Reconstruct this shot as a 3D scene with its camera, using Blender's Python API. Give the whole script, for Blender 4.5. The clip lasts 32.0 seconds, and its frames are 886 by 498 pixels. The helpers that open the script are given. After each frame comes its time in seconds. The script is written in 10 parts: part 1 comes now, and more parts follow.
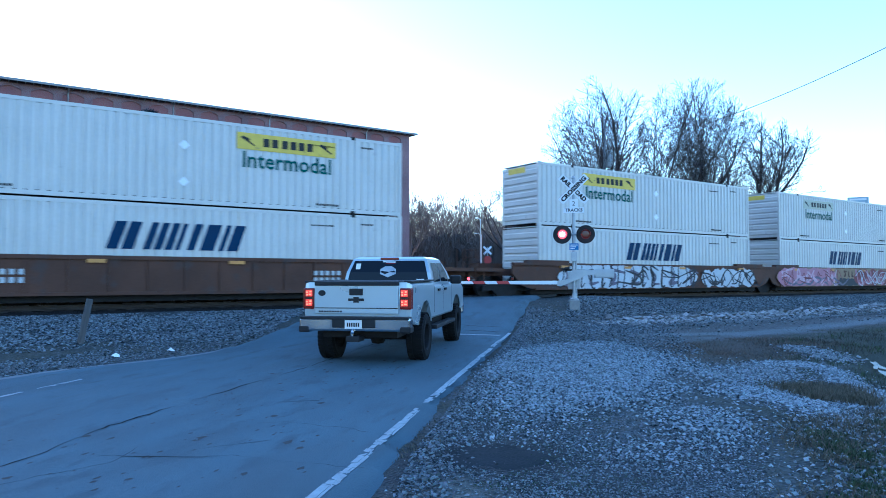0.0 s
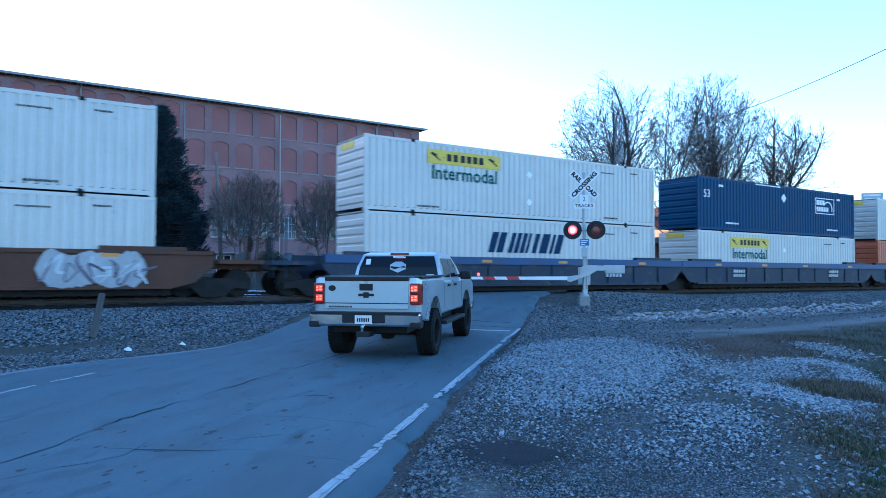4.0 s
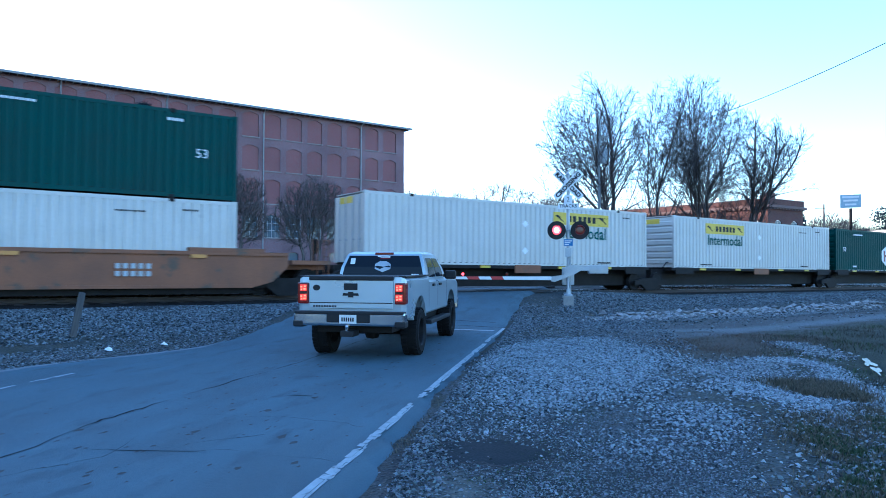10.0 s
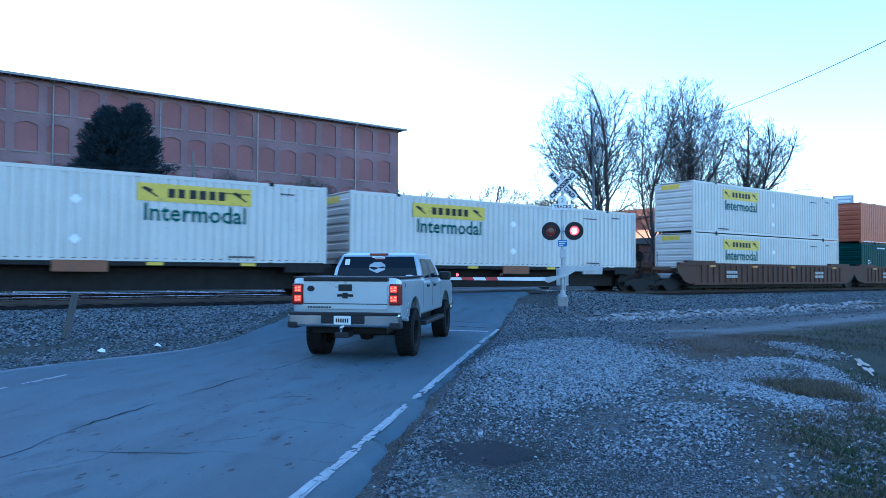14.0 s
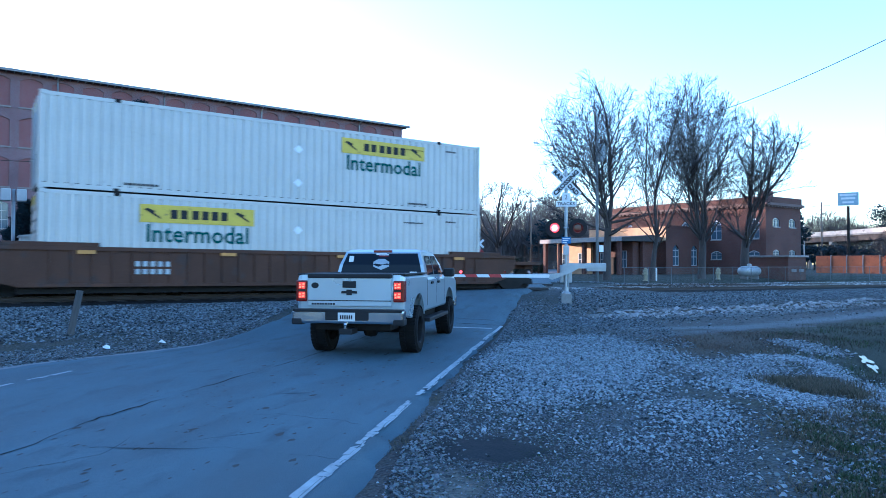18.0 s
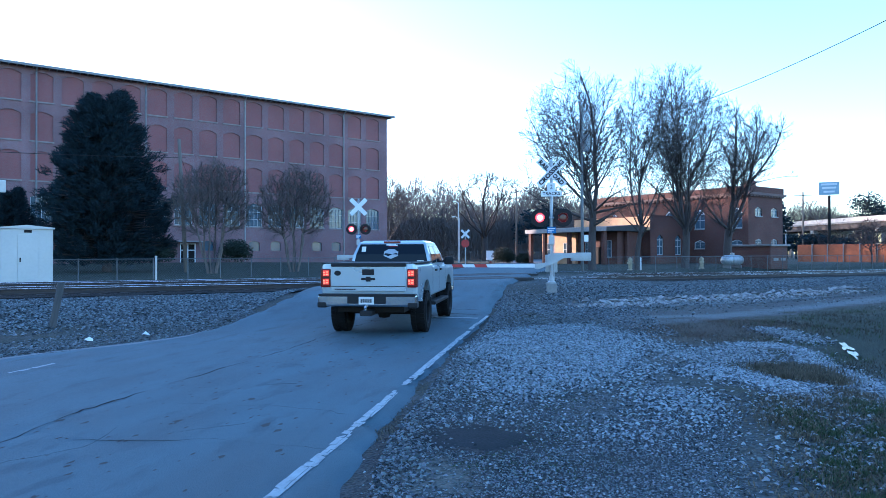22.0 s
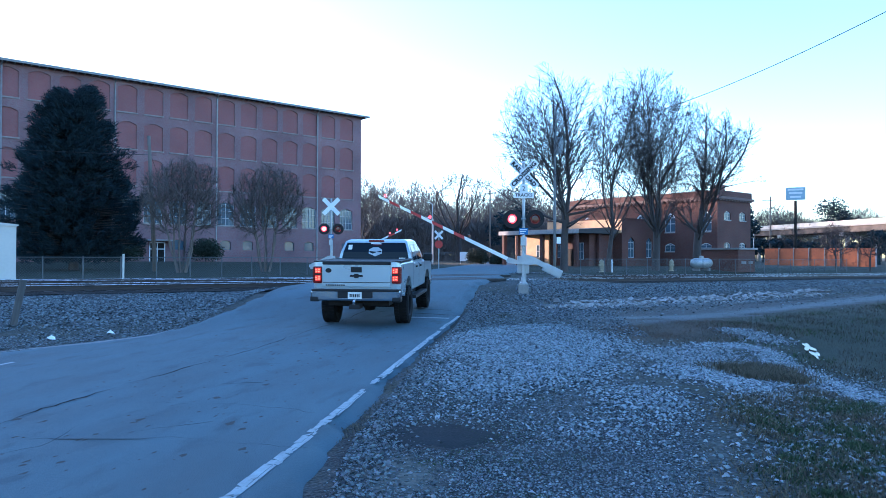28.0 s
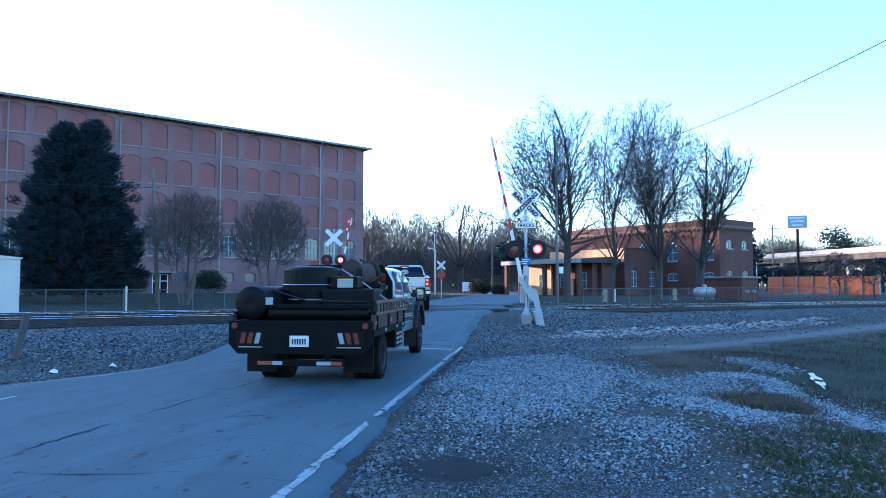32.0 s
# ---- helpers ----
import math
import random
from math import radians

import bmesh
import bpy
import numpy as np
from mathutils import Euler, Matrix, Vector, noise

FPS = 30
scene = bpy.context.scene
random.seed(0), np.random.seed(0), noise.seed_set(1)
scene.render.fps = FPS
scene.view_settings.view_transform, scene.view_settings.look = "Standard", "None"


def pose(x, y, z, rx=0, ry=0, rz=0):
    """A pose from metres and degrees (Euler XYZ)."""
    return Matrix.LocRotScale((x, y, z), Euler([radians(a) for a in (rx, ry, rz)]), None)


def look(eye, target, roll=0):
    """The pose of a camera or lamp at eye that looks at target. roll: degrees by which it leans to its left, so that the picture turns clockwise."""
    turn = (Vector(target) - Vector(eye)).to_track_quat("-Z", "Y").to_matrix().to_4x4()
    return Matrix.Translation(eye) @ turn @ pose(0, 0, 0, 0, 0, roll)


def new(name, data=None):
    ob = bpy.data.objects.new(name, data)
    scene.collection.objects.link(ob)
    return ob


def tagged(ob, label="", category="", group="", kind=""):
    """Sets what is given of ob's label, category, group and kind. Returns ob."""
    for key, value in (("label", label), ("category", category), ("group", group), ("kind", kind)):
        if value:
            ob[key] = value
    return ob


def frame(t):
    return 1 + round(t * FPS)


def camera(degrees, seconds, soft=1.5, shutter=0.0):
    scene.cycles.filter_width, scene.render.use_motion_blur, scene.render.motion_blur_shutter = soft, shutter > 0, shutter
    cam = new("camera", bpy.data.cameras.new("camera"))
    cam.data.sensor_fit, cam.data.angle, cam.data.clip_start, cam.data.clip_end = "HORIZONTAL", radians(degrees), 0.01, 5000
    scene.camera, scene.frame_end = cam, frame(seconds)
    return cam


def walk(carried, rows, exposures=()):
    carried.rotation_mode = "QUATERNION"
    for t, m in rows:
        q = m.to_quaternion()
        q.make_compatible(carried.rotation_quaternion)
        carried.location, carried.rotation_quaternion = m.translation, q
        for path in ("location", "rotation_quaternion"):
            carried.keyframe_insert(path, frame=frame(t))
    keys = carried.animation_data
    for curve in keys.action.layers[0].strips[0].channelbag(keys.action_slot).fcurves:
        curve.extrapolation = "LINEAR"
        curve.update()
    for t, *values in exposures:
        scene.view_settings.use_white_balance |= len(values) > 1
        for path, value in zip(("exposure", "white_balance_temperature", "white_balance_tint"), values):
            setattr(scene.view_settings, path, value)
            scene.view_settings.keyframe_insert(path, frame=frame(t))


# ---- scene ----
EXPOSURE, KELVIN, TINT = 2.71, 4550, 14
# ---- camera: stands beside the road, held in the hand; x runs along the tracks, y across them ----
cam = camera(66.1, 32.0, soft=0.75, shutter=0.2)
TURNS = [  # seconds, yaw, pitch, roll, place
    (0, -33.68, 1.80, 0.17, -0.000, -0.007, 1.722),
    (0.5, -33.58, 1.58, 0.27, 0.001, -0.007, 1.723),
    (1, -33.68, 1.66, 0.35, 0.002, -0.007, 1.723),
    (1.5, -33.34, 1.57, 0.35, 0.002, -0.006, 1.724),
    (2, -34.03, 1.41, -0.13, 0.004, -0.005, 1.725),
    (2.5, -33.43, 1.29, 0.05, 0.006, -0.005, 1.725),
    (3, -33.16, 1.09, 0.16, 0.007, -0.004, 1.725),
    (3.5, -32.99, 1.22, 0.10, 0.006, -0.003, 1.726),
    (5.5, -32.76, 1.93, -0.06, -0.006, -0.010, 1.724),
    (6, -32.98, 2.08, -0.10, -0.006, -0.009, 1.724),
    (6.5, -33.42, 1.88, 0.12, -0.003, -0.007, 1.723),
    (7, -33.58, 1.76, 0.19, -0.001, -0.003, 1.721),
    (7.5, -33.73, 1.69, 0.35, -0.001, -0.001, 1.721),
    (8, -33.72, 1.61, 0.23, -0.002, -0.001, 1.721),
    (8.5, -34.04, 1.51, 0.09, -0.003, 0.001, 1.721),
    (9, -34.00, 1.46, 0.06, -0.002, 0.005, 1.720),
    (9.5, -34.15, 1.35, -0.12, -0.001, 0.006, 1.719),
    (10, -34.18, 1.40, -0.11, -0.002, 0.005, 1.720),
    (10.5, -34.16, 1.49, -0.10, -0.004, 0.003, 1.721),
    (11, -33.90, 1.61, -0.59, -0.005, 0.003, 1.723),
    (11.5, -33.91, 1.21, -0.79, -0.004, 0.005, 1.723),
    (12, -34.08, 1.28, -0.39, -0.001, 0.008, 1.721),
    (12.5, -34.31, 1.39, -0.21, 0.001, 0.010, 1.720),
    (13, -34.34, 1.43, -0.21, 0.001, 0.009, 1.721),
    (13.5, -34.38, 1.48, -0.27, 0.001, 0.007, 1.722),
    (14, -34.64, 1.46, -0.07, 0.002, 0.006, 1.723),
    (14.5, -34.88, 1.42, -0.06, 0.004, 0.008, 1.724),
    (16.5, -35.34, 1.52, 0.35, 0.008, 0.002, 1.723),
    (17, -35.15, 1.21, 0.68, 0.007, 0.002, 1.721),
    (17.5, -34.87, 0.98, 0.13, 0.004, 0.002, 1.719),
    (18, -34.34, 1.22, -0.09, -0.001, 0.000, 1.718),
    (18.5, -34.21, 1.32, 0.52, -0.003, -0.002, 1.718),
    (19, -33.12, 1.11, 0.27, -0.004, -0.004, 1.717),
    (19.5, -33.04, 1.08, 0.42, -0.004, -0.006, 1.715),
    (20, -33.87, 0.99, 0.66, -0.003, -0.008, 1.714),
    (20.5, -34.06, 1.00, 0.30, -0.003, -0.006, 1.713),
    (21, -34.62, 0.91, -0.02, -0.001, -0.001, 1.712),
    (21.5, -35.22, 0.60, -0.12, 0.001, 0.006, 1.710),
    (22, -35.55, 0.42, 0.16, 0.004, 0.013, 1.707),
    (22.5, -37.20, -0.47, -0.35, 0.006, 0.020, 1.702),
    (23, -38.15, -0.46, -0.92, 0.008, 0.022, 1.698),
    (23.5, -38.56, 0.37, -1.00, 0.012, 0.018, 1.693),
    (24, -38.62, 0.65, -0.24, 0.019, 0.012, 1.689),
    (24.5, -37.99, -0.46, -0.26, 0.025, 0.005, 1.688),
    (25, -38.11, 0.03, -0.28, 0.030, -0.001, 1.688),
    (25.5, -37.79, -0.05, -0.17, 0.033, -0.004, 1.687),
    (27.5, -37.83, 0.46, -0.56, 0.050, -0.010, 1.674),
    (28, -37.74, 0.53, -0.28, 0.054, -0.016, 1.674),
    (28.5, -38.34, 0.84, -0.18, 0.059, -0.024, 1.675),
    (29, -38.75, 1.07, -0.03, 0.062, -0.033, 1.676),
    (29.5, -38.95, 1.59, 0.36, 0.060, -0.041, 1.677),
    (30, -38.98, 1.89, 0.40, 0.052, -0.048, 1.679),
    (30.5, -38.57, 2.48, 0.21, 0.042, -0.053, 1.682),
    (31, -37.92, 2.76, 0.17, 0.034, -0.051, 1.685),
    (31.5, -37.60, 3.17, -0.00, 0.030, -0.047, 1.687),
    (32, -37.53, 3.07, 0.05, 0.027, -0.044, 1.687),
]
walk(cam, [(t, pose(x, y, z, 90 + p, r, w)) for t, w, p, r, x, y, z in TURNS], exposures=[(0, EXPOSURE, KELVIN, TINT), (32, EXPOSURE, KELVIN, TINT)])

# ---- light: a low sun behind the brick mill, a clear winter sky ----
SUN_TOWARDS = Vector((-0.29, 0.95, 0.111)).normalized()
world = bpy.data.worlds.new("sky")
scene.world = world
world.use_nodes = True
wn = world.node_tree.nodes
sky = wn.new("ShaderNodeTexSky")
sky.sky_type = 'NISHITA'
sky.sun_disc = False
sky.sun_elevation = math.asin(SUN_TOWARDS.z)
sky.sun_rotation = math.atan2(SUN_TOWARDS.x, SUN_TOWARDS.y)
sky.altitude = 300
sky.air_density = 1.0
sky.dust_density = 1.0
sky.ozone_density = 1.5
wn["Background"].inputs["Strength"].default_value = 0.15
world.node_tree.links.new(sky.outputs["Color"], wn["Background"].inputs["Color"])
sun_data = bpy.data.lights.new("sun", 'SUN')
sun_data.energy = 4.0
sun_data.angle = radians(0.5)
sun_data.color = (1.0, 0.62, 0.36)
sun = new("sun", sun_data)
sun.matrix_world = look(SUN_TOWARDS * 100, (0, 0, 0))

# ---- materials ----
def material(name, color, rough=0.6, metal=0.0, var=0.15, scale=3.0, fine=40.0, bump=0.15, second=None, amount=0.5,
             coat=0.0, spread=0.0, stretch=(1, 1, 1), emit=None, power=0.0, spec=0.5, bump_dist=0.01):
    """A surface with variation at two scales, an optional second colour in stains, and fine relief."""
    m = bpy.data.materials.new(name)
    m.use_nodes = True
    nt = m.node_tree
    n, l = nt.nodes, nt.links
    b = n["Principled BSDF"]
    tc = n.new("ShaderNodeTexCoord")
    mp = n.new("ShaderNodeMapping")
    mp.inputs["Scale"].default_value = stretch
    l.new(tc.outputs["Object"], mp.inputs["Vector"])
    big, small = n.new("ShaderNodeTexNoise"), n.new("ShaderNodeTexNoise")
    big.inputs["Scale"].default_value, small.inputs["Scale"].default_value = scale, fine
    big.inputs["Detail"].default_value, small.inputs["Detail"].default_value = 5, 3
    for q in (big, small):
        l.new(mp.outputs["Vector"], q.inputs["Vector"])
    c = Vector(color[:3])
    lo, hi = c * (1 - var), c * (1 + var)
    r1 = n.new("ShaderNodeValToRGB")
    r1.color_ramp.elements[0].position, r1.color_ramp.elements[1].position = 0.3, 0.7
    r1.color_ramp.elements[0].color, r1.color_ramp.elements[1].color = (*lo, 1), (*[min(1, v) for v in hi], 1)
    l.new(big.outputs["Fac"], r1.inputs["Fac"])
    out = r1.outputs["Color"]
    if second:
        r2 = n.new("ShaderNodeValToRGB")
        r2.color_ramp.elements[0].position, r2.color_ramp.elements[1].position = 0.72 - amount * 0.4, 0.80 - amount * 0.3
        st = n.new("ShaderNodeTexNoise")
        st.inputs["Scale"].default_value, st.inputs["Detail"].default_value = scale * 2.3, 8
        l.new(mp.outputs["Vector"], st.inputs["Vector"])
        l.new(st.outputs["Fac"], r2.inputs["Fac"])
        mx = n.new("ShaderNodeMix")
        mx.data_type = 'RGBA'
        l.new(r2.outputs["Color"], mx.inputs["Factor"])
        l.new(out, mx.inputs["A"])
        mx.inputs["B"].default_value = (*second, 1)
        out = mx.outputs["Result"]
    mf = n.new("ShaderNodeMix")
    mf.data_type, mf.blend_type = 'RGBA', 'MULTIPLY'
    mf.inputs["Factor"].default_value = min(1, var * 2)
    l.new(out, mf.inputs["A"])
    rs = n.new("ShaderNodeValToRGB")
    rs.color_ramp.elements[0].position, rs.color_ramp.elements[1].position = 0.25, 0.6
    rs.color_ramp.elements[0].color = (0.55, 0.55, 0.55, 1)
    l.new(small.outputs["Fac"], rs.inputs["Fac"])
    l.new(rs.outputs["Color"], mf.inputs["B"])
    out = mf.outputs["Result"]
    if spread:
        oi = n.new("ShaderNodeObjectInfo")
        mr = n.new("ShaderNodeMapRange")
        mr.inputs["To Min"].default_value, mr.inputs["To Max"].default_value = 1 - spread, 1 + spread
        l.new(oi.outputs["Random"], mr.inputs["Value"])
        ms = n.new("ShaderNodeVectorMath")
        ms.operation = 'SCALE'
        l.new(out, ms.inputs[0])
        l.new(mr.outputs["Result"], ms.inputs["Scale"])
        out = ms.outputs["Vector"]
    l.new(out, b.inputs["Base Color"])
    rr = n.new("ShaderNodeMapRange")
    rr.inputs["To Min"].default_value, rr.inputs["To Max"].default_value = max(0.02, rough - 0.1), min(1, rough + 0.1)
    l.new(big.outputs["Fac"], rr.inputs["Value"])
    l.new(rr.outputs["Result"], b.inputs["Roughness"])
    b.inputs["Metallic"].default_value = metal
    b.inputs["Coat Weight"].default_value = coat
    b.inputs["Specular IOR Level"].default_value = spec
    if bump:
        bp = n.new("ShaderNodeBump")
        bp.inputs["Strength"].default_value, bp.inputs["Distance"].default_value = bump, bump_dist
        l.new(small.outputs["Fac"], bp.inputs["Height"])
        l.new(bp.outputs["Normal"], b.inputs["Normal"])
    if emit:
        b.inputs["Emission Color"].default_value = (*emit, 1)
        b.inputs["Emission Strength"].default_value = power
    return m


def glass(name, color=(0.02, 0.025, 0.03), rough=0.05, spec=0.8):
    m = bpy.data.materials.new(name)
    m.use_nodes = True
    b = m.node_tree.nodes["Principled BSDF"]
    b.inputs["Base Color"].default_value = (*color, 1)
    b.inputs["Roughness"].default_value = rough
    b.inputs["Specular IOR Level"].default_value = spec
    return m


M_ASPHALT = material("asphalt", (0.051, 0.083, 0.104), 0.85, var=0.22, scale=1.3, fine=110, bump=0.8, second=(0.040, 0.064, 0.080), amount=0.45)
M_DUST = material("dusty_edge", (0.15, 0.165, 0.175), 0.9, var=0.25, scale=3, fine=60, bump=0.5, second=(0.08, 0.09, 0.1), amount=0.4)
mapping = M_ASPHALT.node_tree.nodes["Mapping"]
mapping.vector_type = 'TEXTURE'      # streaks run along the road
mapping.inputs["Rotation"].default_value = (0, 0, radians(44.7))
mapping.inputs["Scale"].default_value = (2.6, 0.9, 1)
M_CRACK = material("open_crack", (0.017, 0.018, 0.020), 0.95, var=0.3, scale=3, fine=60, bump=0.5, spec=0.1)
M_PATCH = material("asphalt_patch", (0.0256, 0.0256, 0.0269), 0.9, var=0.2, scale=1.5, fine=60, bump=0.5)
M_TAR = material("old_tar", (0.021, 0.023, 0.026), 0.9, var=0.35, scale=2, fine=40, bump=0.6, spec=0.1)
M_PAINT = material("road_paint", (0.27, 0.30, 0.315), 0.75, var=0.2, scale=5, fine=60, bump=0.3, second=(0.16, 0.175, 0.185), amount=0.34)
M_BALLAST = material("ballast", (0.036, 0.038, 0.04), 0.95, var=0.45, scale=2.0, fine=22, bump=1.0, bump_dist=0.06, spec=0.2)
M_TRACKBED = material("oily_trackbed", (0.012, 0.010, 0.009), 0.95, var=0.45, scale=1.5, fine=25, bump=1.0, bump_dist=0.05, spec=0.15)
M_TIE = material("tie_wood", (0.0352, 0.0288, 0.0256), 0.9, var=0.3, scale=3, fine=30, stretch=(0.64, 3.84, 0.64), spread=0.3, spec=0.2)
M_RAIL = material("rail_steel", (0.0352, 0.0256, 0.0205), 0.8, 0.0, var=0.25)
M_RAILTOP = material("rail_head", (0.54, 0.54, 0.549), 0.28, 1.0, var=0.1, bump=0.02)
M_WHITE = material("white_panel", (0.4352, 0.4192, 0.384), 0.45, var=0.06, scale=0.8, fine=10, bump=0.03, second=(0.32, 0.3008, 0.2752), amount=0.12)
M_YELLOW = material("yellow_panel", (0.504, 0.364, 0.021), 0.5, var=0.1, scale=3, second=(0.175, 0.14, 0.035), amount=0.25)
M_BLACK = material("black_paint", (0.018, 0.018, 0.0198), 0.5, var=0.2, spec=0.15)
M_GREEN_TEXT = material("green_paint", (0.004, 0.066, 0.055), 0.5, var=0.1, spec=0.1)
M_SWOOSH = material("navy_paint", (0.004, 0.022, 0.062), 0.5, var=0.1, spec=0.1)
M_BLUE_BOX = material("blue_panel", (0.002, 0.033, 0.088), 0.6, spec=0.2, var=0.12, scale=0.8, fine=12, bump=0.03)
M_ORANGE_BOX = material("orange_panel", (0.36, 0.088, 0.034), 0.5, var=0.1, scale=0.8, fine=12, bump=0.03, second=(0.256, 0.0832, 0.0512), amount=0.15)
M_GREEN_BOX = material("green_panel", (0.0016, 0.040, 0.034), 0.6, spec=0.2, var=0.12, scale=0.8, fine=12, bump=0.03)
M_WELL_BROWN = material("brown_car_paint", (0.070, 0.034, 0.021), 0.7, var=0.2, scale=0.9, fine=20, second=(0.0576, 0.0384, 0.032), amount=0.4, spec=0.2)
M_WELL_YELLOW = material("tan_car_paint", (0.17, 0.066, 0.026), 0.7, var=0.2, scale=0.9, fine=20, second=(0.0768, 0.0512, 0.032), amount=0.35)
M_WELL_BLUE = material("blue_car_paint", (0.005, 0.013, 0.032), 0.7, var=0.2, scale=0.9, fine=20, second=(0.032, 0.032, 0.0352), amount=0.4)
M_WELL_CHORD = material("blue_chord_paint", (0.006, 0.036, 0.115), 0.55, var=0.2, scale=0.9, fine=20, second=(0.02, 0.03, 0.06), amount=0.3)
M_DARK = material("dark_steel", (0.016, 0.0147, 0.0141), 0.75, 0.2, var=0.3, spec=0.2)
M_WHITE_PAINT = material("white_paint", (0.624, 0.6318, 0.6396), 0.5, var=0.05)
M_RUBBER = material("tyre_rubber", (0.009, 0.009, 0.0095), 0.85, var=0.2, fine=60, spec=0.12)
M_GLASS = glass("tinted_glass", (0.006, 0.009, 0.014), 0.06, 0.16)
M_GALV = material("galvanised_steel", (0.336, 0.352, 0.368), 0.5, 0.6, var=0.12)

# ---- mesh helpers ----
class Geo:
    """Collects vertices and faces of one mesh."""
    def __init__(self):
        self.v, self.f = [], []

    def add(self, verts, faces, m=None):
        o = len(self.v)
        self.v += [tuple(m @ Vector(p)) if m else tuple(p) for p in verts]
        self.f += [tuple(o + i for i in f) for f in faces]
        return self

    def box(self, x0, x1, y0, y1, z0, z1, m=None, bev=0.0):
        if bev:
            pts, fs = bevel_box(x1 - x0, y1 - y0, z1 - z0, bev)
            c = Vector(((x0 + x1) / 2, (y0 + y1) / 2, (z0 + z1) / 2))
            return self.add([Vector(p) + c for p in pts], fs, m)
        return self.add([(x0, y0, z0), (x1, y0, z0), (x1, y1, z0), (x0, y1, z0), (x0, y0, z1), (x1, y0, z1), (x1, y1, z1), (x0, y1, z1)],
                        [(0, 3, 2, 1), (4, 5, 6, 7), (0, 1, 5, 4), (1, 2, 6, 5), (2, 3, 7, 6), (3, 0, 4, 7)], m)

    def tube(self, pts, radii, n=8, caps=True, m=None):
        pts = [Vector(p) for p in pts]
        rings = []
        up0 = Vector((0, 0, 1))
        for i, p in enumerate(pts):
            d = (pts[min(i + 1, len(pts) - 1)] - pts[max(i - 1, 0)]).normalized()
            a = d.cross(up0 if abs(d.z) < 0.95 else Vector((1, 0, 0))).normalized()
            b = d.cross(a)
            r = radii[i] if isinstance(radii, (list, tuple)) else radii
            rings.append([p + (a * math.cos(k * math.tau / n) + b * math.sin(k * math.tau / n)) * r for k in range(n)])
        vs = [q for ring in rings for q in ring]
        fs = [(i * n + k, i * n + (k + 1) % n, (i + 1) * n + (k + 1) % n, (i + 1) * n + k) for i in range(len(pts) - 1) for k in range(n)]
        if caps:
            fs += [tuple(range(n))[::-1], tuple((len(pts) - 1) * n + k for k in range(n))]
        return self.add(vs, fs, m)

    def prism(self, outline, axis, a, b, m=None):
        """An outline of two coordinates pushed along axis 'x', 'y' or 'z' from a to b."""
        def at(p, q):
            return {'x': (q, p[0], p[1]), 'y': (p[0], q, p[1]), 'z': (p[0], p[1], q)}[axis]
        n = len(outline)
        vs = [at(p, a) for p in outline] + [at(p, b) for p in outline]
        fs = [tuple(range(n))[::-1], tuple(range(n, 2 * n))] + [(i, (i + 1) % n, n + (i + 1) % n, n + i) for i in range(n)]
        return self.add(vs, fs, m)

    def lathe(self, profile, n=20, m=None):
        """(radius, height) pairs turned round z."""
        vs = [(r * math.cos(k * math.tau / n), r * math.sin(k * math.tau / n), z) for r, z in profile for k in range(n)]
        fs = [(i * n + k, i * n + (k + 1) % n, (i + 1) * n + (k + 1) % n, (i + 1) * n + k) for i in range(len(profile) - 1) for k in range(n)]
        return self.add(vs, fs, m)

    def mesh(self, name, smooth=False):
        me = bpy.data.meshes.new(name)
        me.from_pydata(self.v, [], self.f)
        bm = bmesh.new()
        bm.from_mesh(me)
        if len(bm.faces) < 60000:
            bmesh.ops.recalc_face_normals(bm, faces=bm.faces)
        bm.to_mesh(me)
        bm.free()
        if smooth:
            for p in me.polygons:
                p.use_smooth = True
        return me


def bevel_box(w, d, h, bev):
    bm = bmesh.new()
    bmesh.ops.create_cube(bm, size=1)
    for v in bm.verts:
        v.co = Vector((v.co.x * w, v.co.y * d, v.co.z * h))
    bmesh.ops.bevel(bm, geom=bm.edges[:], offset=bev, segments=2, affect='EDGES', profile=0.6)
    bm.verts.index_update()
    out = [v.co.copy() for v in bm.verts], [tuple(v.index for v in f.verts) for f in bm.faces]
    bm.free()
    return out


def part(name, geo, mat, parent, label="", smooth=False, kind=""):
    me = geo.mesh(name, smooth) if isinstance(geo, Geo) else geo
    if mat and not me.materials:
        me.materials.append(mat)
    ob = new(name, me)
    ob.parent = parent
    return tagged(ob, label=label, kind=kind)


def thing(name, label, category, group="", m=None):
    ob = new(name)
    ob.empty_display_size = 0.2
    if m is not None:
        ob.matrix_basis = m
    return tagged(ob, label, category, group)


def setting(name, geo, mat, label, category, smooth=False):
    me = geo.mesh(name, smooth) if isinstance(geo, Geo) else geo
    if mat:
        me.materials.append(mat)
    return tagged(new(name, me), label, category, kind="structure")


def letters(words, size, m, mat, name, parent, label="", align='CENTER', width=None, bold=0.0, depth=0.002):
    """Words in the built-in font as a thin mesh. m takes text space (x along, y up) to the parent's space."""
    cu = bpy.data.curves.new(name, 'FONT')
    cu.body, cu.size, cu.align_x, cu.align_y, cu.extrude, cu.offset = words, size, align, 'CENTER', depth, bold
    cu.resolution_u = 2
    tmp = bpy.data.objects.new(name, cu)
    me = bpy.data.meshes.new_from_object(tmp)
    bpy.data.objects.remove(tmp)
    xs = [v.co.x for v in me.vertices]
    k = width / (max(xs) - min(xs)) if width else 1
    me.transform(m @ Matrix.Diagonal((k, 1, 1, 1)))
    me.materials.append(mat)
    return part(name, me, None, parent, label)


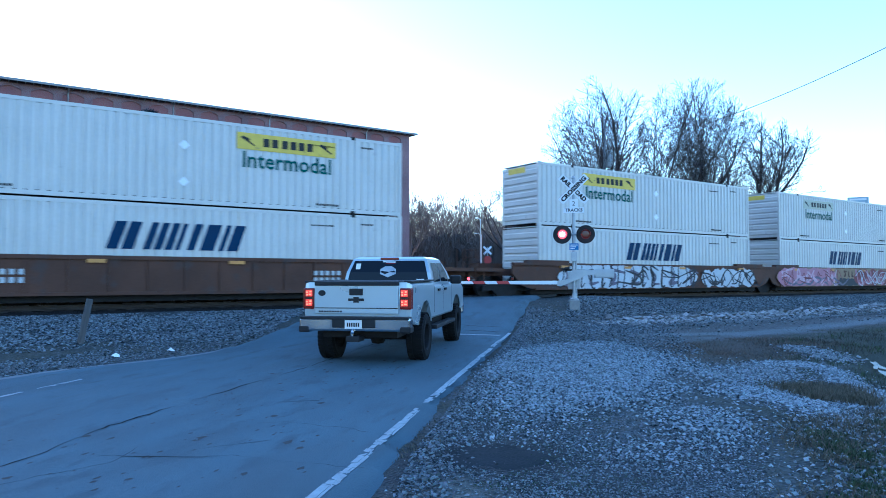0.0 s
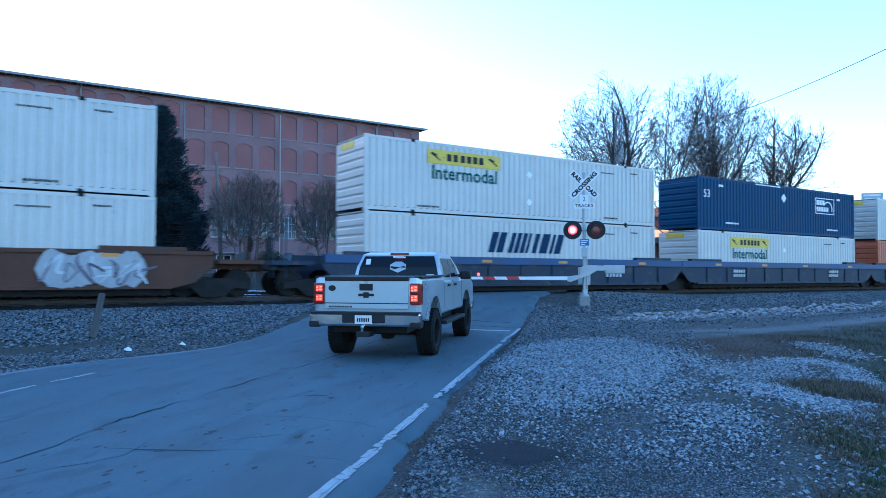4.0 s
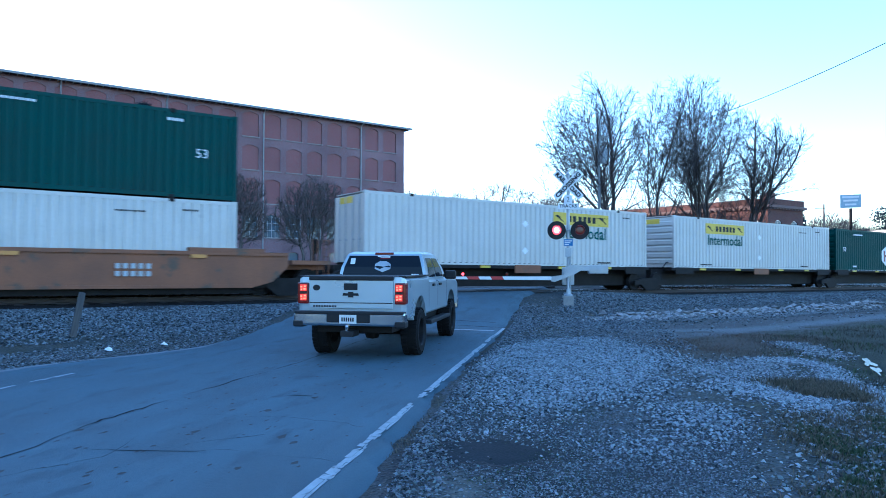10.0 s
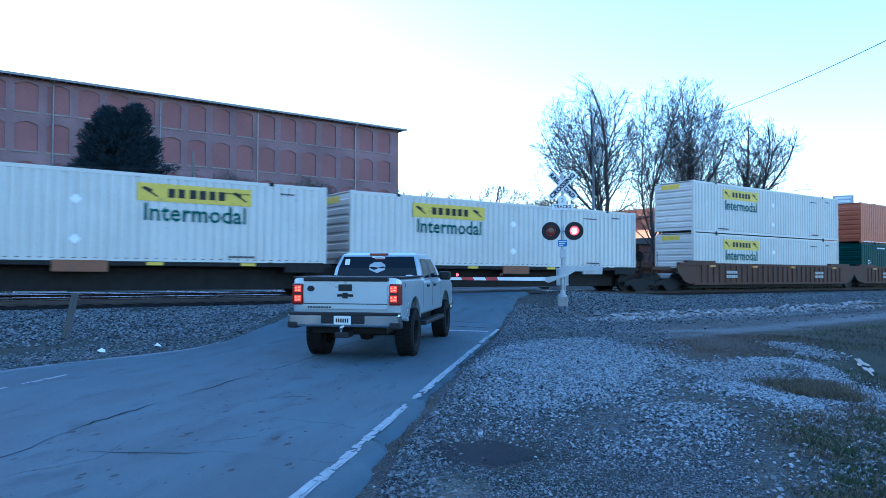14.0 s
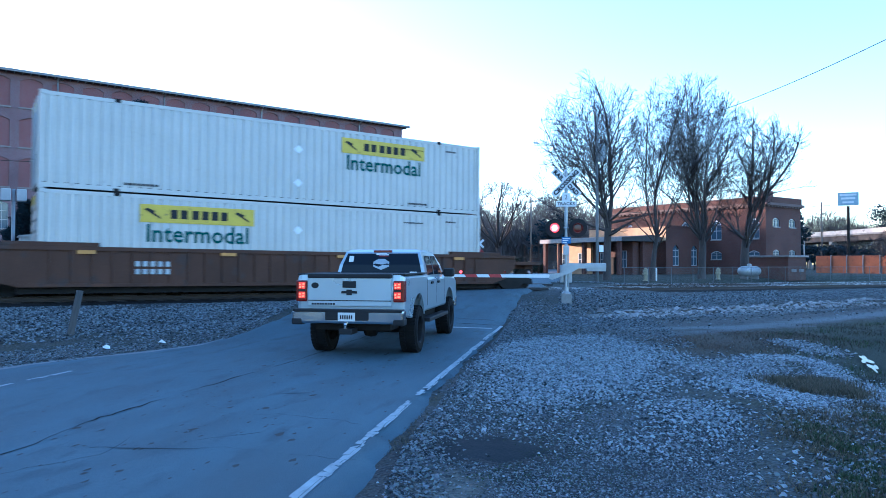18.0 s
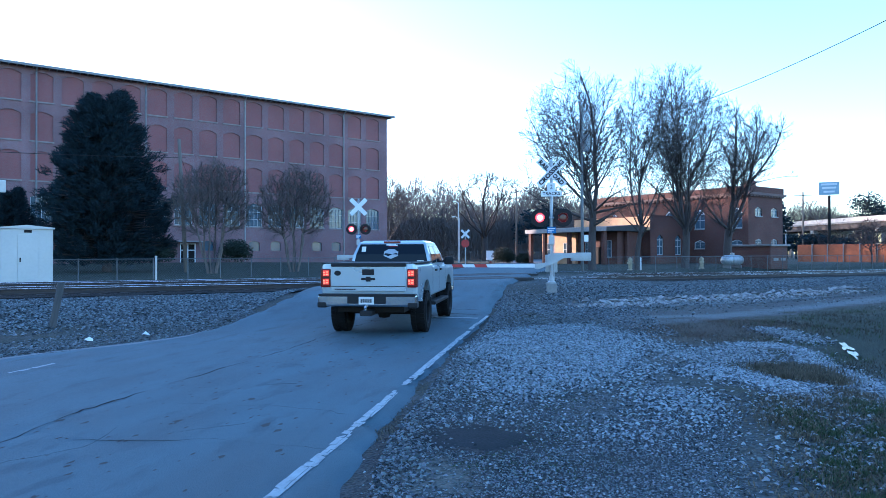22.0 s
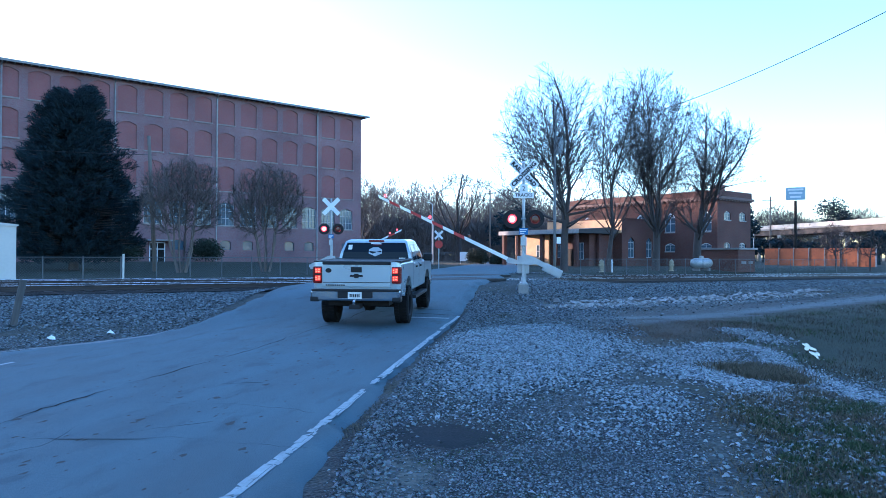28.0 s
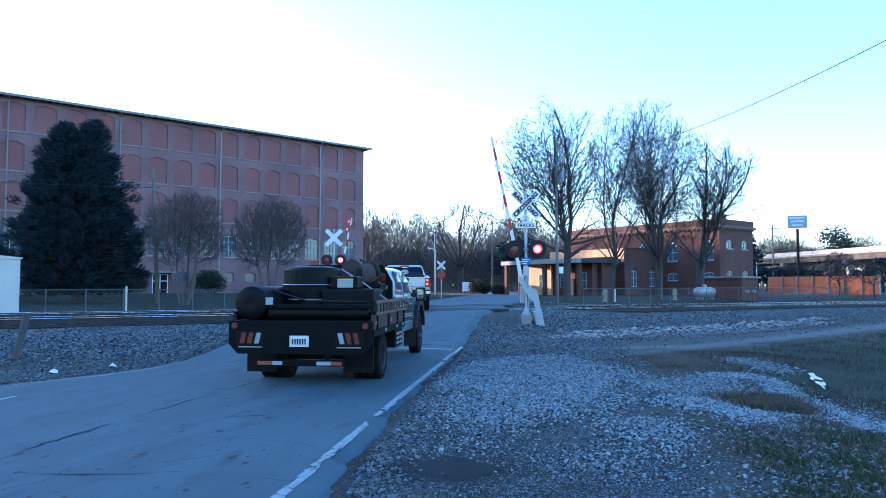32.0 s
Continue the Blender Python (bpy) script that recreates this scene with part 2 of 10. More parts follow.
def smooth01(a, b, v):
    k = max(0.0, min(1.0, (v - a) / (b - a)))
    return k * k * (3 - 2 * k)

# ---- ground, road and tracks ----
RAIL_Z = 0.62
TRACKS = (24.26, 28.52)
ROAD_DIR, ROAD_RIGHT = Vector((0.711, 0.703)), Vector((0.703, -0.711))
LINE_Q, LEFT_Q = -1.98, -7.8


def grade(x):
    """The tracks fall gently along x."""
    return 0.12 - 0.009 * max(-30.0, min(90.0, x))


def left_edge(p):
    return -7.85 - (1.5 * smooth01(13.5, 9.0, p) + 0.5 * smooth01(8, 5, p)) * smooth01(-14, -6, p) - 0.6 * smooth01(16, 24, p)


def right_edge(p):
    """Where the asphalt breaks off towards the lot."""
    return float(np.interp(p, (-10, 4.6, 6.4, 10, 16, 21, 27, 36, 60), (-1.42, -1.42, -1.68, -1.77, -1.86, -2.0, -2.0, -1.6, -1.0)))


def bank(x, y, q, edge, far_edge):
    """The low bank of the road beside its edges."""
    return road_z(x, y) - 0.05 - 0.02 * max(0.0, min(2.4, q - edge)) - 0.075 * max(0.0, q - edge - 2.4) - 0.12 * max(0.0, far_edge - q)


def ground_z(x, y):
    """The height of the bare ground."""
    z = 0.40 * smooth01(15, 22, y) + 0.05 * smooth01(28, 50, y) + 0.35 * smooth01(50, 85, y) * smooth01(60, 20, x)
    band = smooth01(15, 22, y) * smooth01(36, 32, y)
    z += grade(x) * band - 0.24 * smooth01(20.0, 22.4, y) * smooth01(32, 30.6, y)
    far = math.hypot(x, y)
    z += 0.05 * noise.noise((x * 0.25, y * 0.25, 0)) * smooth01(60, 20, far) * smooth01(9, 5, abs((Vector((x, y)) @ ROAD_RIGHT) + 5))
    q = Vector((x, y)) @ ROAD_RIGHT
    z += 0.10 * math.exp(-(((x + y - 17.2) / 6.2) ** 2 + ((x - y) / 2.3) ** 2))
    edge, far_edge = right_edge(x * 0.711 + y * 0.703), left_edge(x * 0.711 + y * 0.703)
    if y > 11:                                  # the road runs up to the rails on a low bank
        z = max(z, bank(x, y, q, edge, far_edge))
    z -= (0.08 + max(0, z - road_z(x, y))) * smooth01(edge + 0.30, edge - 0.25, q) * smooth01(left_edge(x * 0.711 + y * 0.703) - 0.4, left_edge(x * 0.711 + y * 0.703) + 0.4, q)
    z -= 0.22 * smooth01(7, 14, x) * smooth01(9, 4, y) * smooth01(-6, 0, y)
    return z


def road_z(x, y):
    return 0.60 * smooth01(14.4, 21.4, y) - 0.12 * smooth01(31, 38, y) + 0.012


def road_at(p, q):
    v = ROAD_DIR * p + ROAD_RIGHT * q
    return v.x, v.y


def spaced(stops):
    out = []
    for a, b, s in stops:
        k = max(1, round((b - a) / s))
        out += [a + (b - a) * i / k for i in range(k)]
    return out + [stops[-1][1]]


def grid(xs, ys, height):
    g = Geo()
    n = len(ys)
    g.v = [(x, y, height(x, y)) for x in xs for y in ys]
    g.f = [(i * n + j, (i + 1) * n + j, (i + 1) * n + j + 1, i * n + j + 1) for i in range(len(xs) - 1) for j in range(n - 1)]
    return g


def ground_material():
    m = bpy.data.materials.new("ground_cover")
    m.use_nodes = True
    n, l = m.node_tree.nodes, m.node_tree.links
    b = n["Principled BSDF"]
    geo = n.new("ShaderNodeNewGeometry")

    def tex(scale, detail=6, kind="ShaderNodeTexNoise"):
        t = n.new(kind)
        t.inputs["Scale"].default_value = scale
        if kind == "ShaderNodeTexNoise":
            t.inputs["Detail"].default_value = detail
        l.new(geo.outputs["Position"], t.inputs["Vector"])
        return t

    def ramp(src, a, ca, z, cz):
        r = n.new("ShaderNodeValToRGB")
        r.color_ramp.elements[0].position, r.color_ramp.elements[1].position = a, z
        r.color_ramp.elements[0].color, r.color_ramp.elements[1].color = (*ca, 1), (*cz, 1)
        l.new(src, r.inputs["Fac"])
        return r.outputs["Color"]

    def mix(fac, a, c):
        x = n.new("ShaderNodeMix")
        x.data_type = 'RGBA'
        l.new(fac, x.inputs["Factor"])
        l.new(a, x.inputs["A"])
        l.new(c, x.inputs["B"])
        return x.outputs["Result"]

    def spot(cx, cy, ax, rx, ry, soft=0.6, wobble=0.9):
        """A patch on the plan: an ellipse with a ragged rim."""
        mp = n.new("ShaderNodeMapping")
        mp.vector_type = 'TEXTURE'
        mp.inputs["Location"].default_value = (cx, cy, 0)
        mp.inputs["Rotation"].default_value = (0, 0, radians(ax))
        mp.inputs["Scale"].default_value = (rx, ry, 1e3)
        l.new(geo.outputs["Position"], mp.inputs["Vector"])
        ln = n.new("ShaderNodeVectorMath")
        ln.operation = 'LENGTH'
        l.new(mp.outputs["Vector"], ln.inputs[0])
        nz = tex(1.3, 9)
        ad = n.new("ShaderNodeMath")
        ad.operation = 'MULTIPLY_ADD'
        l.new(nz.outputs["Fac"], ad.inputs[0])
        ad.inputs[1].default_value = wobble * 2
        l.new(ln.outputs["Value"], ad.inputs[2])
        dv = n.new("ShaderNodeMath")
        dv.operation = 'DIVIDE'
        l.new(ad.outputs["Value"], dv.inputs[0])
        dv.inputs[1].default_value = 4.0
        return ramp(dv.outputs["Value"], (1 + wobble - soft) / 4, (1, 1, 1), (1 + wobble + soft) / 4, (0, 0, 0))

    fine, mid, big = tex(45, 4), tex(7), tex(0.7)
    grass = mix(mid.outputs["Fac"], ramp(fine.outputs["Fac"], 0.3, (0.0120, 0.0175, 0.0085), 0.7, (0.040, 0.045, 0.021)),
                ramp(fine.outputs["Fac"], 0.3, (0.026, 0.022, 0.013), 0.7, (0.070, 0.059, 0.035)))
    dirt = ramp(fine.outputs["Fac"], 0.3, (0.0448, 0.0422, 0.0384), 0.7, (0.1088, 0.1056, 0.0992))
    vor = tex(24, kind="ShaderNodeTexVoronoi")
    gravel = mix(ramp(mid.outputs["Fac"], 0.42, (0, 0, 0), 0.66, (1, 1, 1)), ramp(vor.outputs["Color"], 0.15, (0.021, 0.024, 0.027), 0.9, (0.115, 0.130, 0.142)), dirt)
    cover = mix(ramp(big.outputs["Fac"], 0.34, (0, 0, 0), 0.62, (1, 1, 1)), grass, mix(ramp(mid.outputs["Fac"], 0.4, (0, 0, 0), 0.6, (1, 1, 1)), dirt, grass))
    for args in GRAVEL:
        cover = mix(spot(*args), cover, gravel)
    for args in DIRT:
        cover = mix(spot(*args), cover, dirt)
    lawn = ramp(fine.outputs["Fac"], 0.3, (0.008, 0.013, 0.008), 0.7, (0.026, 0.034, 0.02))
    for args in BROWN_EARTH:
        cover = mix(spot(*args), cover, ramp(fine.outputs["Fac"], 0.3, (0.028, 0.022, 0.017), 0.7, (0.085, 0.068, 0.052)))
    for args in MOSS:
        cover = mix(spot(*args), cover, ramp(fine.outputs["Fac"], 0.3, (0.018, 0.024, 0.017), 0.7, (0.055, 0.06, 0.046)))
    for args in LAWN:
        cover = mix(spot(*args), cover, lawn)
    for args in PALE:
        cover = mix(spot(*args), cover, ramp(fine.outputs["Fac"], 0.3, (0.08, 0.083, 0.086), 0.7, (0.17, 0.175, 0.18)))
    for args in SOIL:
        cover = mix(spot(*args), cover, ramp(fine.outputs["Fac"], 0.3, (0.016, 0.0155, 0.016), 0.7, (0.05, 0.049, 0.049)))
    for args in DUST:
        cover = mix(spot(*args), cover, ramp(mid.outputs["Fac"], 0.3, (0.066, 0.068, 0.060), 0.7, (0.125, 0.127, 0.115)))
    for args in TAR:
        cover = mix(spot(*args), cover, ramp(fine.outputs["Fac"], 0.3, (0.016, 0.016, 0.0173), 0.7, (0.032, 0.032, 0.0333)))
    l.new(cover, b.inputs["Base Color"])
    b.inputs["Roughness"].default_value = 0.95
    b.inputs["Specular IOR Level"].default_value = 0.25
    bp = n.new("ShaderNodeBump")
    bp.inputs["Strength"].default_value, bp.inputs["Distance"].default_value = 0.9, 0.04
    l.new(vor.outputs["Distance"], bp.inputs["Height"])
    l.new(bp.outputs["Normal"], b.inputs["Normal"])
    return m


# patches on the plan: centre, turn, half axes
GRAVEL = [(8.0, 7.8, 45, 5.6, 2.0), (3.2, 3.0, 45, 3.0, 1.7), (0, 25.5, 0, 500, 8.0)]
DIRT = [(6.0, 15.2, 30, 2.5, 0.9), (23, 11.8, -2, 13, 1.5), (14.5, 13.4, -30, 3.4, 1.4), (0, 14.2, 0, 12, 0.9), (3.05, 4.1, 130, 0.75, 0.45), (10.4, 7.0, 45, 2.2, 0.5)]
# dark grass; beyond the tracks the lawn's deep shade is put into this colour
LAWN = [(18.5, 5.2, 8, 5.5, 2.4), (18.0, 3.6, 10, 9.0, 4.2), (8.4, 2.2, 40, 2.4, 0.9), (0, 58, 0, 60, 29.0), (62, 33.5, 0, 38, 5.5), (70, 85, 25, 20, 9)]
BROWN_EARTH = [(14.0, 8.6, -10, 3.0, 1.3), (9.6, 5.6, 45, 2.4, 0.35), (7.6, 2.9, 40, 1.6, 0.5), (10.9, 5.5, 40, 0.8, 0.3)]
MOSS = [(12.6, 13.4, 45, 3.6, 1.3), (4.3, 5.9, 44.7, 2.2, 0.28)]
PALE = [(24, 10.9, 2, 8.5, 0.45), (33, 11.5, 4, 7, 0.6), (16.2, 11.2, -25, 2.4, 0.4), (19.5, 14.0, -14, 3.6, 0.4), (24, 13.4, -8, 4, 0.35), (12.5, 7.0, -25, 0.9, 0.22), (10.8, 4.85, 43, 1.7, 0.2), (8.9, 4.7, 60, 0.7, 0.25)]
SOIL = [(4.6, 6.2, 44.7, 7.5, 0.2), (3.2, 3.6, 44.7, 2.6, 0.8), (5.4, 4.1, 20, 2.0, 0.5), (3.6, 5.1, 44.7, 1.5, 0.7), (2.6, 13.7, 12, 6.5, 0.75), (15.2, 14.6, -20, 2.2, 0.5), (9.6, 12.6, 44.7, 3.5, 0.3), (27, 12.6, 0, 4, 0.25)]
DUST = [(2.95, 4.25, 55, 0.5, 0.34, 0.5, 0.5)]
TAR = [(3.9, 4.98, 130, 0.72, 0.58, 0.35, 0.3)]
xs = spaced([(-900, -100, 80), (-100, -20, 8), (-20, 45, 0.5), (45, 120, 5), (120, 1200, 90)])
ys = spaced([(-600, -60, 60), (-60, -10, 5), (-10, 20, 0.5), (20, 60, 4), (60, 120, 10), (120, 1500, 115)])
ground = setting("ground", grid(xs, ys, ground_z), ground_material(), "gravel lot, dirt and thin winter grass beside the road", "ground", True)

ps = spaced([(-260, -10, 10), (-10, 0, 1), (0, 20, 0.2), (20, 45, 0.5), (45, 170, 5)])
g = Geo()


cols = [0.0, 0.03, *[0.06 + 0.88 * k / 14 for k in range(15)], 0.97, 1.0]
for p in ps:
    lo, hi = left_edge(p), right_edge(p)
    for k, c in enumerate(cols):
        q = lo + (hi - lo) * c
        w = 0.16 * noise.noise((p * 0.7, c * 9, 5)) + 0.12 * noise.noise((p * 2.3, c * 9, 8)) + 0.06 * noise.noise((p * 6, c * 9, 2)) if k in (0, 1, len(cols) - 2, len(cols) - 1) else 0
        x, y = road_at(p, q + w)
        g.v.append((x, y, road_z(x, y) - (0.12 if k in (0, len(cols) - 1) else 0)))
n = len(cols)
g.f = [(i * n + j, (i + 1) * n + j, (i + 1) * n + j + 1, i * n + j + 1) for i in range(len(ps) - 1) for j in range(n - 1)]
road = setting("road", g, M_ASPHALT, "worn grey asphalt two-lane road rising to the crossing", "road", True)


def road_strip(name, p0, p1, q0, q1, mat, label, lift=0.005, wav=0.0, parent=None):
    g = Geo()
    k = max(1, int((p1 - p0) / 0.4))
    for i in range(k + 1):
        p = p0 + (p1 - p0) * i / k
        for q in (q0, q1):
            x, y = road_at(p, q + wav * noise.noise((p * 1.3, 3, q0)))
            g.v.append((x, y, road_z(x, y) + lift))
    g.f = [(2 * i, 2 * i + 2, 2 * i + 3, 2 * i + 1) for i in range(k)]
    return part(name, g, mat, parent or road, label)


def flaked_line(p0, p1, q0, half, seed, label):
    """A painted line broken by cracks into flakes, thin in places."""
    rnd = random.Random(seed)
    g, p, split = Geo(), p0, 0.1
    while p < p1:
        n = rnd.uniform(0.05, 0.16) if rnd.random() < 0.7 else rnd.uniform(0.16, 0.34)
        worn = noise.noise((p * 0.55, seed, 0)) + 0.5 * noise.noise((p * 2.1, seed, 3))
        split = max(-0.5, min(0.5, split + rnd.gauss(0, 0.16)))
        lean_ = rnd.gauss(0, 0.02)
        cells = [(-1, split - 0.03), (split + 0.03, 1)] if rnd.random() < 0.75 else [(-1, 1)]
        for a, b in cells:
            if rnd.random() < (0.34 if worn > 0.32 else 0.12 if worn > 0.1 else 0.015) or 8.2 < p < 8.5:
                continue
            fray = half * (0.45 if worn > 0.1 else 0.16)
            a_, b_ = a * half + (rnd.uniform(0, fray) if a == -1 else 0), b * half - (rnd.uniform(0, fray) if b == 1 else 0)
            o = len(g.v)
            for u, v in ((lean_, a_), (n * 0.5, a_ + rnd.gauss(0, 0.004)), (n + lean_, a_), (n + rnd.gauss(0, 0.006), (a_ + b_) / 2), (n - lean_, b_), (n * 0.5, b_ + rnd.gauss(0, 0.004)), (-lean_, b_)):
                x, y = road_at(p + u, q0 + v + 0.02 * noise.noise((p * 0.8, 1, seed)))
                g.v.append((x, y, road_z(x, y) + 0.005))
            g.f.append(tuple(range(o, o + 7)))
        p += n + rnd.uniform(0.002, 0.009)
    return part("edge_line", g, M_PAINT, road, label, kind="stuff")


flaked_line(-6, 16.6, LINE_Q - 0.02, 0.058, 3, "worn and cracked white edge line")
flaked_line(-6, 9.2, LEFT_Q, 0.045, 8, "worn and faded white edge line")
road_strip("edge_line", 16.5, 18.6, LINE_Q - 0.04, LINE_Q + 0.05, M_PAINT, "faded dashes of the edge line", wav=0.03)
road_strip("stop_line", 17.75, 17.95, -3.6, -2.15, M_PAINT, "worn white stop line")


def crack(points, width, seed):
    """A jagged tar-dark crack along points (p, q)."""
    rnd = random.Random(seed)
    g, pts = Geo(), []
    for (p0, q0), (p1, q1) in zip(points, points[1:]):
        k = max(2, int(math.hypot(p1 - p0, q1 - q0) / 0.12))
        pts += [(p0 + (p1 - p0) * i / k, q0 + (q1 - q0) * i / k) for i in range(k)]
    j = 0.0
    for i, (p, q) in enumerate(pts):
        j = j * 0.86 + rnd.gauss(0, 0.024)
        w = 0.6 * width * rnd.uniform(0.3, 1.3) * max(0.05, 0.75 + 1.3 * noise.noise((i * 0.11, seed, 4)))
        along_road = abs(points[-1][0] - points[0][0]) > abs(points[-1][1] - points[0][1])
        for e in (-w, w):
            x, y = road_at(p + (0 if along_road else j + e), q + (j + e if along_road else 0))
            g.v.append((x, y, road_z(x, y) + 0.004))
    g.f = [(2 * i, 2 * i + 2, 2 * i + 3, 2 * i + 1) for i in range(len(pts) - 1)]
    return part("crack", g, M_CRACK, road, "dark crack in the asphalt")


for k, (pts, w) in enumerate([([(2.0, -5.2), (6.7, -5.08), (11.8, -4.86), (16.5, -4.7), (19, -4.6)], 0.022), ([(5.55, -4.4), (5.75, -3.2), (5.6, -1.75)], 0.009),
                              ([(7.1, -4.3), (7.25, -3.3), (7.0, -2.1)], 0.008), ([(6.0, -3.6), (6.5, -3.0)], 0.012), ([(8.3, -3.9), (8.5, -3.3)], 0.014), ([(4.6, -4.6), (5.4, -4.1), (6.2, -4.3)], 0.007),
                              ([(9.9, -4.2), (10.0, -3.6)], 0.012), ([(18.6, -4.2), (18.9, -2.9), (18.7, -1.9)], 0.06), ([(19.6, -3.6), (19.8, -2.2)], 0.06), ([(4.2, -2.9), (4.5, -1.7)], 0.010), ([(16.6, -5.2), (16.9, -4.4)], 0.035)]):
    crack(pts, w, k)
rnd = random.Random(12)
g = Geo()
for _ in range(420):
    p, q = rnd.uniform(3, 17), rnd.gauss(-4.0, 0.95)
    a = rnd.uniform(0.006, 0.02) + 0.035 * rnd.random() ** 6
    ring = [road_at(p + a * 2.2 * math.cos(t) * rnd.uniform(0.3, 1.2), q + a * math.sin(t) * rnd.uniform(0.3, 1.2)) for t in [i * math.tau / 7 for i in range(7)]]
    o = len(g.v)
    g.v += [(x, y, road_z(x, y) + 0.0035) for x, y in ring]
    g.f.append(tuple(range(o, o + 7)))
part("pock_marks", g, M_PATCH, road, "dark pock marks in the asphalt", kind="stuff")
g = Geo()
for i in range(90):
    p = 1.0 + i * 0.15
    wide = 0.16 + 0.13 * noise.noise((p * 0.9, 4, 1)) + 0.07 * noise.noise((p * 3.1, 4, 6))
    for q in (left_edge(p) + 0.14, left_edge(p) + 0.14 + max(0.02, wide) * smooth01(14.5, 12, p)):
        x, y = road_at(p, q)
        g.v.append((x, y, road_z(x, y) + 0.004))
g.f = [(2 * i, 2 * i + 2, 2 * i + 3, 2 * i + 1) for i in range(89)]
part("dusty_edge", g, M_DUST, road, "pale dusty edge of the asphalt")


GRADE_X = (-700, -30, 90, 700)


def along(profile):
    """A profile of (y, z) swept along the graded line of the tracks."""
    g = Geo()
    k = len(profile)
    g.v = [(x, y, z + grade(x)) for x in GRADE_X for y, z in profile]
    g.f = [(i * k + j, i * k + (j + 1) % k, (i + 1) * k + (j + 1) % k, (i + 1) * k + j) for i in range(len(GRADE_X) - 1) for j in range(k)]
    g.f += [tuple(range(k)), tuple((len(GRADE_X) - 1) * k + j for j in range(k))]
    return g


def track(yc):
    t = setting("railway_track", along([(yc - 2.1, RAIL_Z - 0.5), (yc + 2.1, RAIL_Z - 0.5), (yc + 2.0, RAIL_Z - 0.22), (yc + 1.5, RAIL_Z - 0.185), (yc - 1.5, RAIL_Z - 0.185), (yc - 2.0, RAIL_Z - 0.21)]), M_TRACKBED, "railway track on dark oily ballast", "track")
    for s in (-0.7525, 0.7525):
        y = yc + s
        prof = [(y - 0.075, RAIL_Z - 0.17), (y + 0.075, RAIL_Z - 0.17), (y + 0.075, RAIL_Z - 0.15), (y + 0.012, RAIL_Z - 0.13), (y + 0.012, RAIL_Z - 0.045),
                (y + 0.036, RAIL_Z - 0.035), (y + 0.036, RAIL_Z - 0.006), (y - 0.036, RAIL_Z - 0.006), (y - 0.036, RAIL_Z - 0.035), (y - 0.012, RAIL_Z - 0.045), (y - 0.012, RAIL_Z - 0.13), (y - 0.075, RAIL_Z - 0.15)]
        part("rail", along(prof), M_RAIL, t, "rusty steel rail")
        part("rail_head", along([(y - 0.0365, RAIL_Z - 0.012), (y + 0.0365, RAIL_Z - 0.012), (y + 0.034, RAIL_Z - 0.005), (y + 0.018, RAIL_Z), (y, RAIL_Z + 0.001), (y - 0.018, RAIL_Z - 0.001), (y - 0.034, RAIL_Z - 0.007)]), M_RAILTOP, t, "polished top of the rail")
    k = 0
    for x in spaced([(-12, 70, 0.56)]):
        ob = new("tie", TIE)
        ob.parent = t
        ob.matrix_basis = pose(x, yc + 0.02 * math.sin(k * 2.3), RAIL_Z - 0.17 + grade(x), 0, 0, 0.8 * math.sin(k * 1.7))
        k += 1
    return t


TIE = Geo().box(-0.115, 0.115, -1.3, 1.3, -0.18, 0.0).mesh("tie")
TIE.materials.append(M_TIE)
tracks = [track(y) for y in TRACKS]
g = Geo()
prof = [(15.4, -0.16), (16.6, 0.0), (19.2, 0.16), (21.8, RAIL_Z - 0.23), (30.7, RAIL_Z - 0.25), (32.0, 0.28), (33.0, 0.1)]
bed_x = spaced([(-400, -40, 20), (-40, 60, 1.0), (60, 500, 22)])
for x in bed_x:
    for k, (y, z) in enumerate(prof):
        rag = noise.noise((x * 0.6, y, 1)) * 0.25
        q = Vector((x, y)) @ ROAD_RIGHT
        edge = left_edge(x * 0.711 + y * 0.703)
        dip = 0.5 * smooth01(right_edge(x * 0.711 + y * 0.703) + 0.9, right_edge(x * 0.711 + y * 0.703) + 0.2, q) * smooth01(edge - 0.6, edge + 0.1, q)
        g.v.append((x, y + rag * (1 if k in (0, 1, 5, 6) else 0.3), z - dip + (0 if k < 2 else grade(x)) + 0.05 * noise.noise((x * 2, y, 7))))
n = len(prof)
g.f = [(i * n + j, (i + 1) * n + j, (i + 1) * n + j + 1, i * n + j + 1) for i in range(len(bed_x) - 1) for j in range(n - 1)]
ballast = setting("ballast_bed", g, M_BALLAST, "grey crushed-stone ballast bed under the tracks", "ballast", True)

# dark patch of old tar in the lot, and the timber panels of the crossing
g = Geo()
rnd = random.Random(77)
for ring, lift in ((1.0, -0.012), (0.8, 0.004), (0.0, 0.008)):
    for k in range(28):
        a = k * math.tau / 28
        u, v = 0.56 * ring * math.cos(a) * (1 + 0.14 * math.sin(3 * a + 1)), 0.46 * ring * math.sin(a) * (1 + 0.14 * math.sin(5 * a) + 0.08 * math.sin(9 * a))
        x, y = 3.9 + u * 0.643 + v * 0.766, 4.98 - u * 0.766 + v * 0.643
        g.v.append((x, y, ground_z(x, y) + lift + 0.004))
g.f = [(r * 28 + k, r * 28 + (k + 1) % 28, (r + 1) * 28 + (k + 1) % 28, (r + 1) * 28 + k) for r in range(2) for k in range(28)]
setting("tar_patch", g, M_TAR, "dark patch of old tar in the gravel", "tar patch", True)
M_PANEL = material("crossing_timber", (0.022, 0.021, 0.021), 0.85, var=0.3, scale=2, fine=25, stretch=(0.3, 4, 1), spread=0.2)
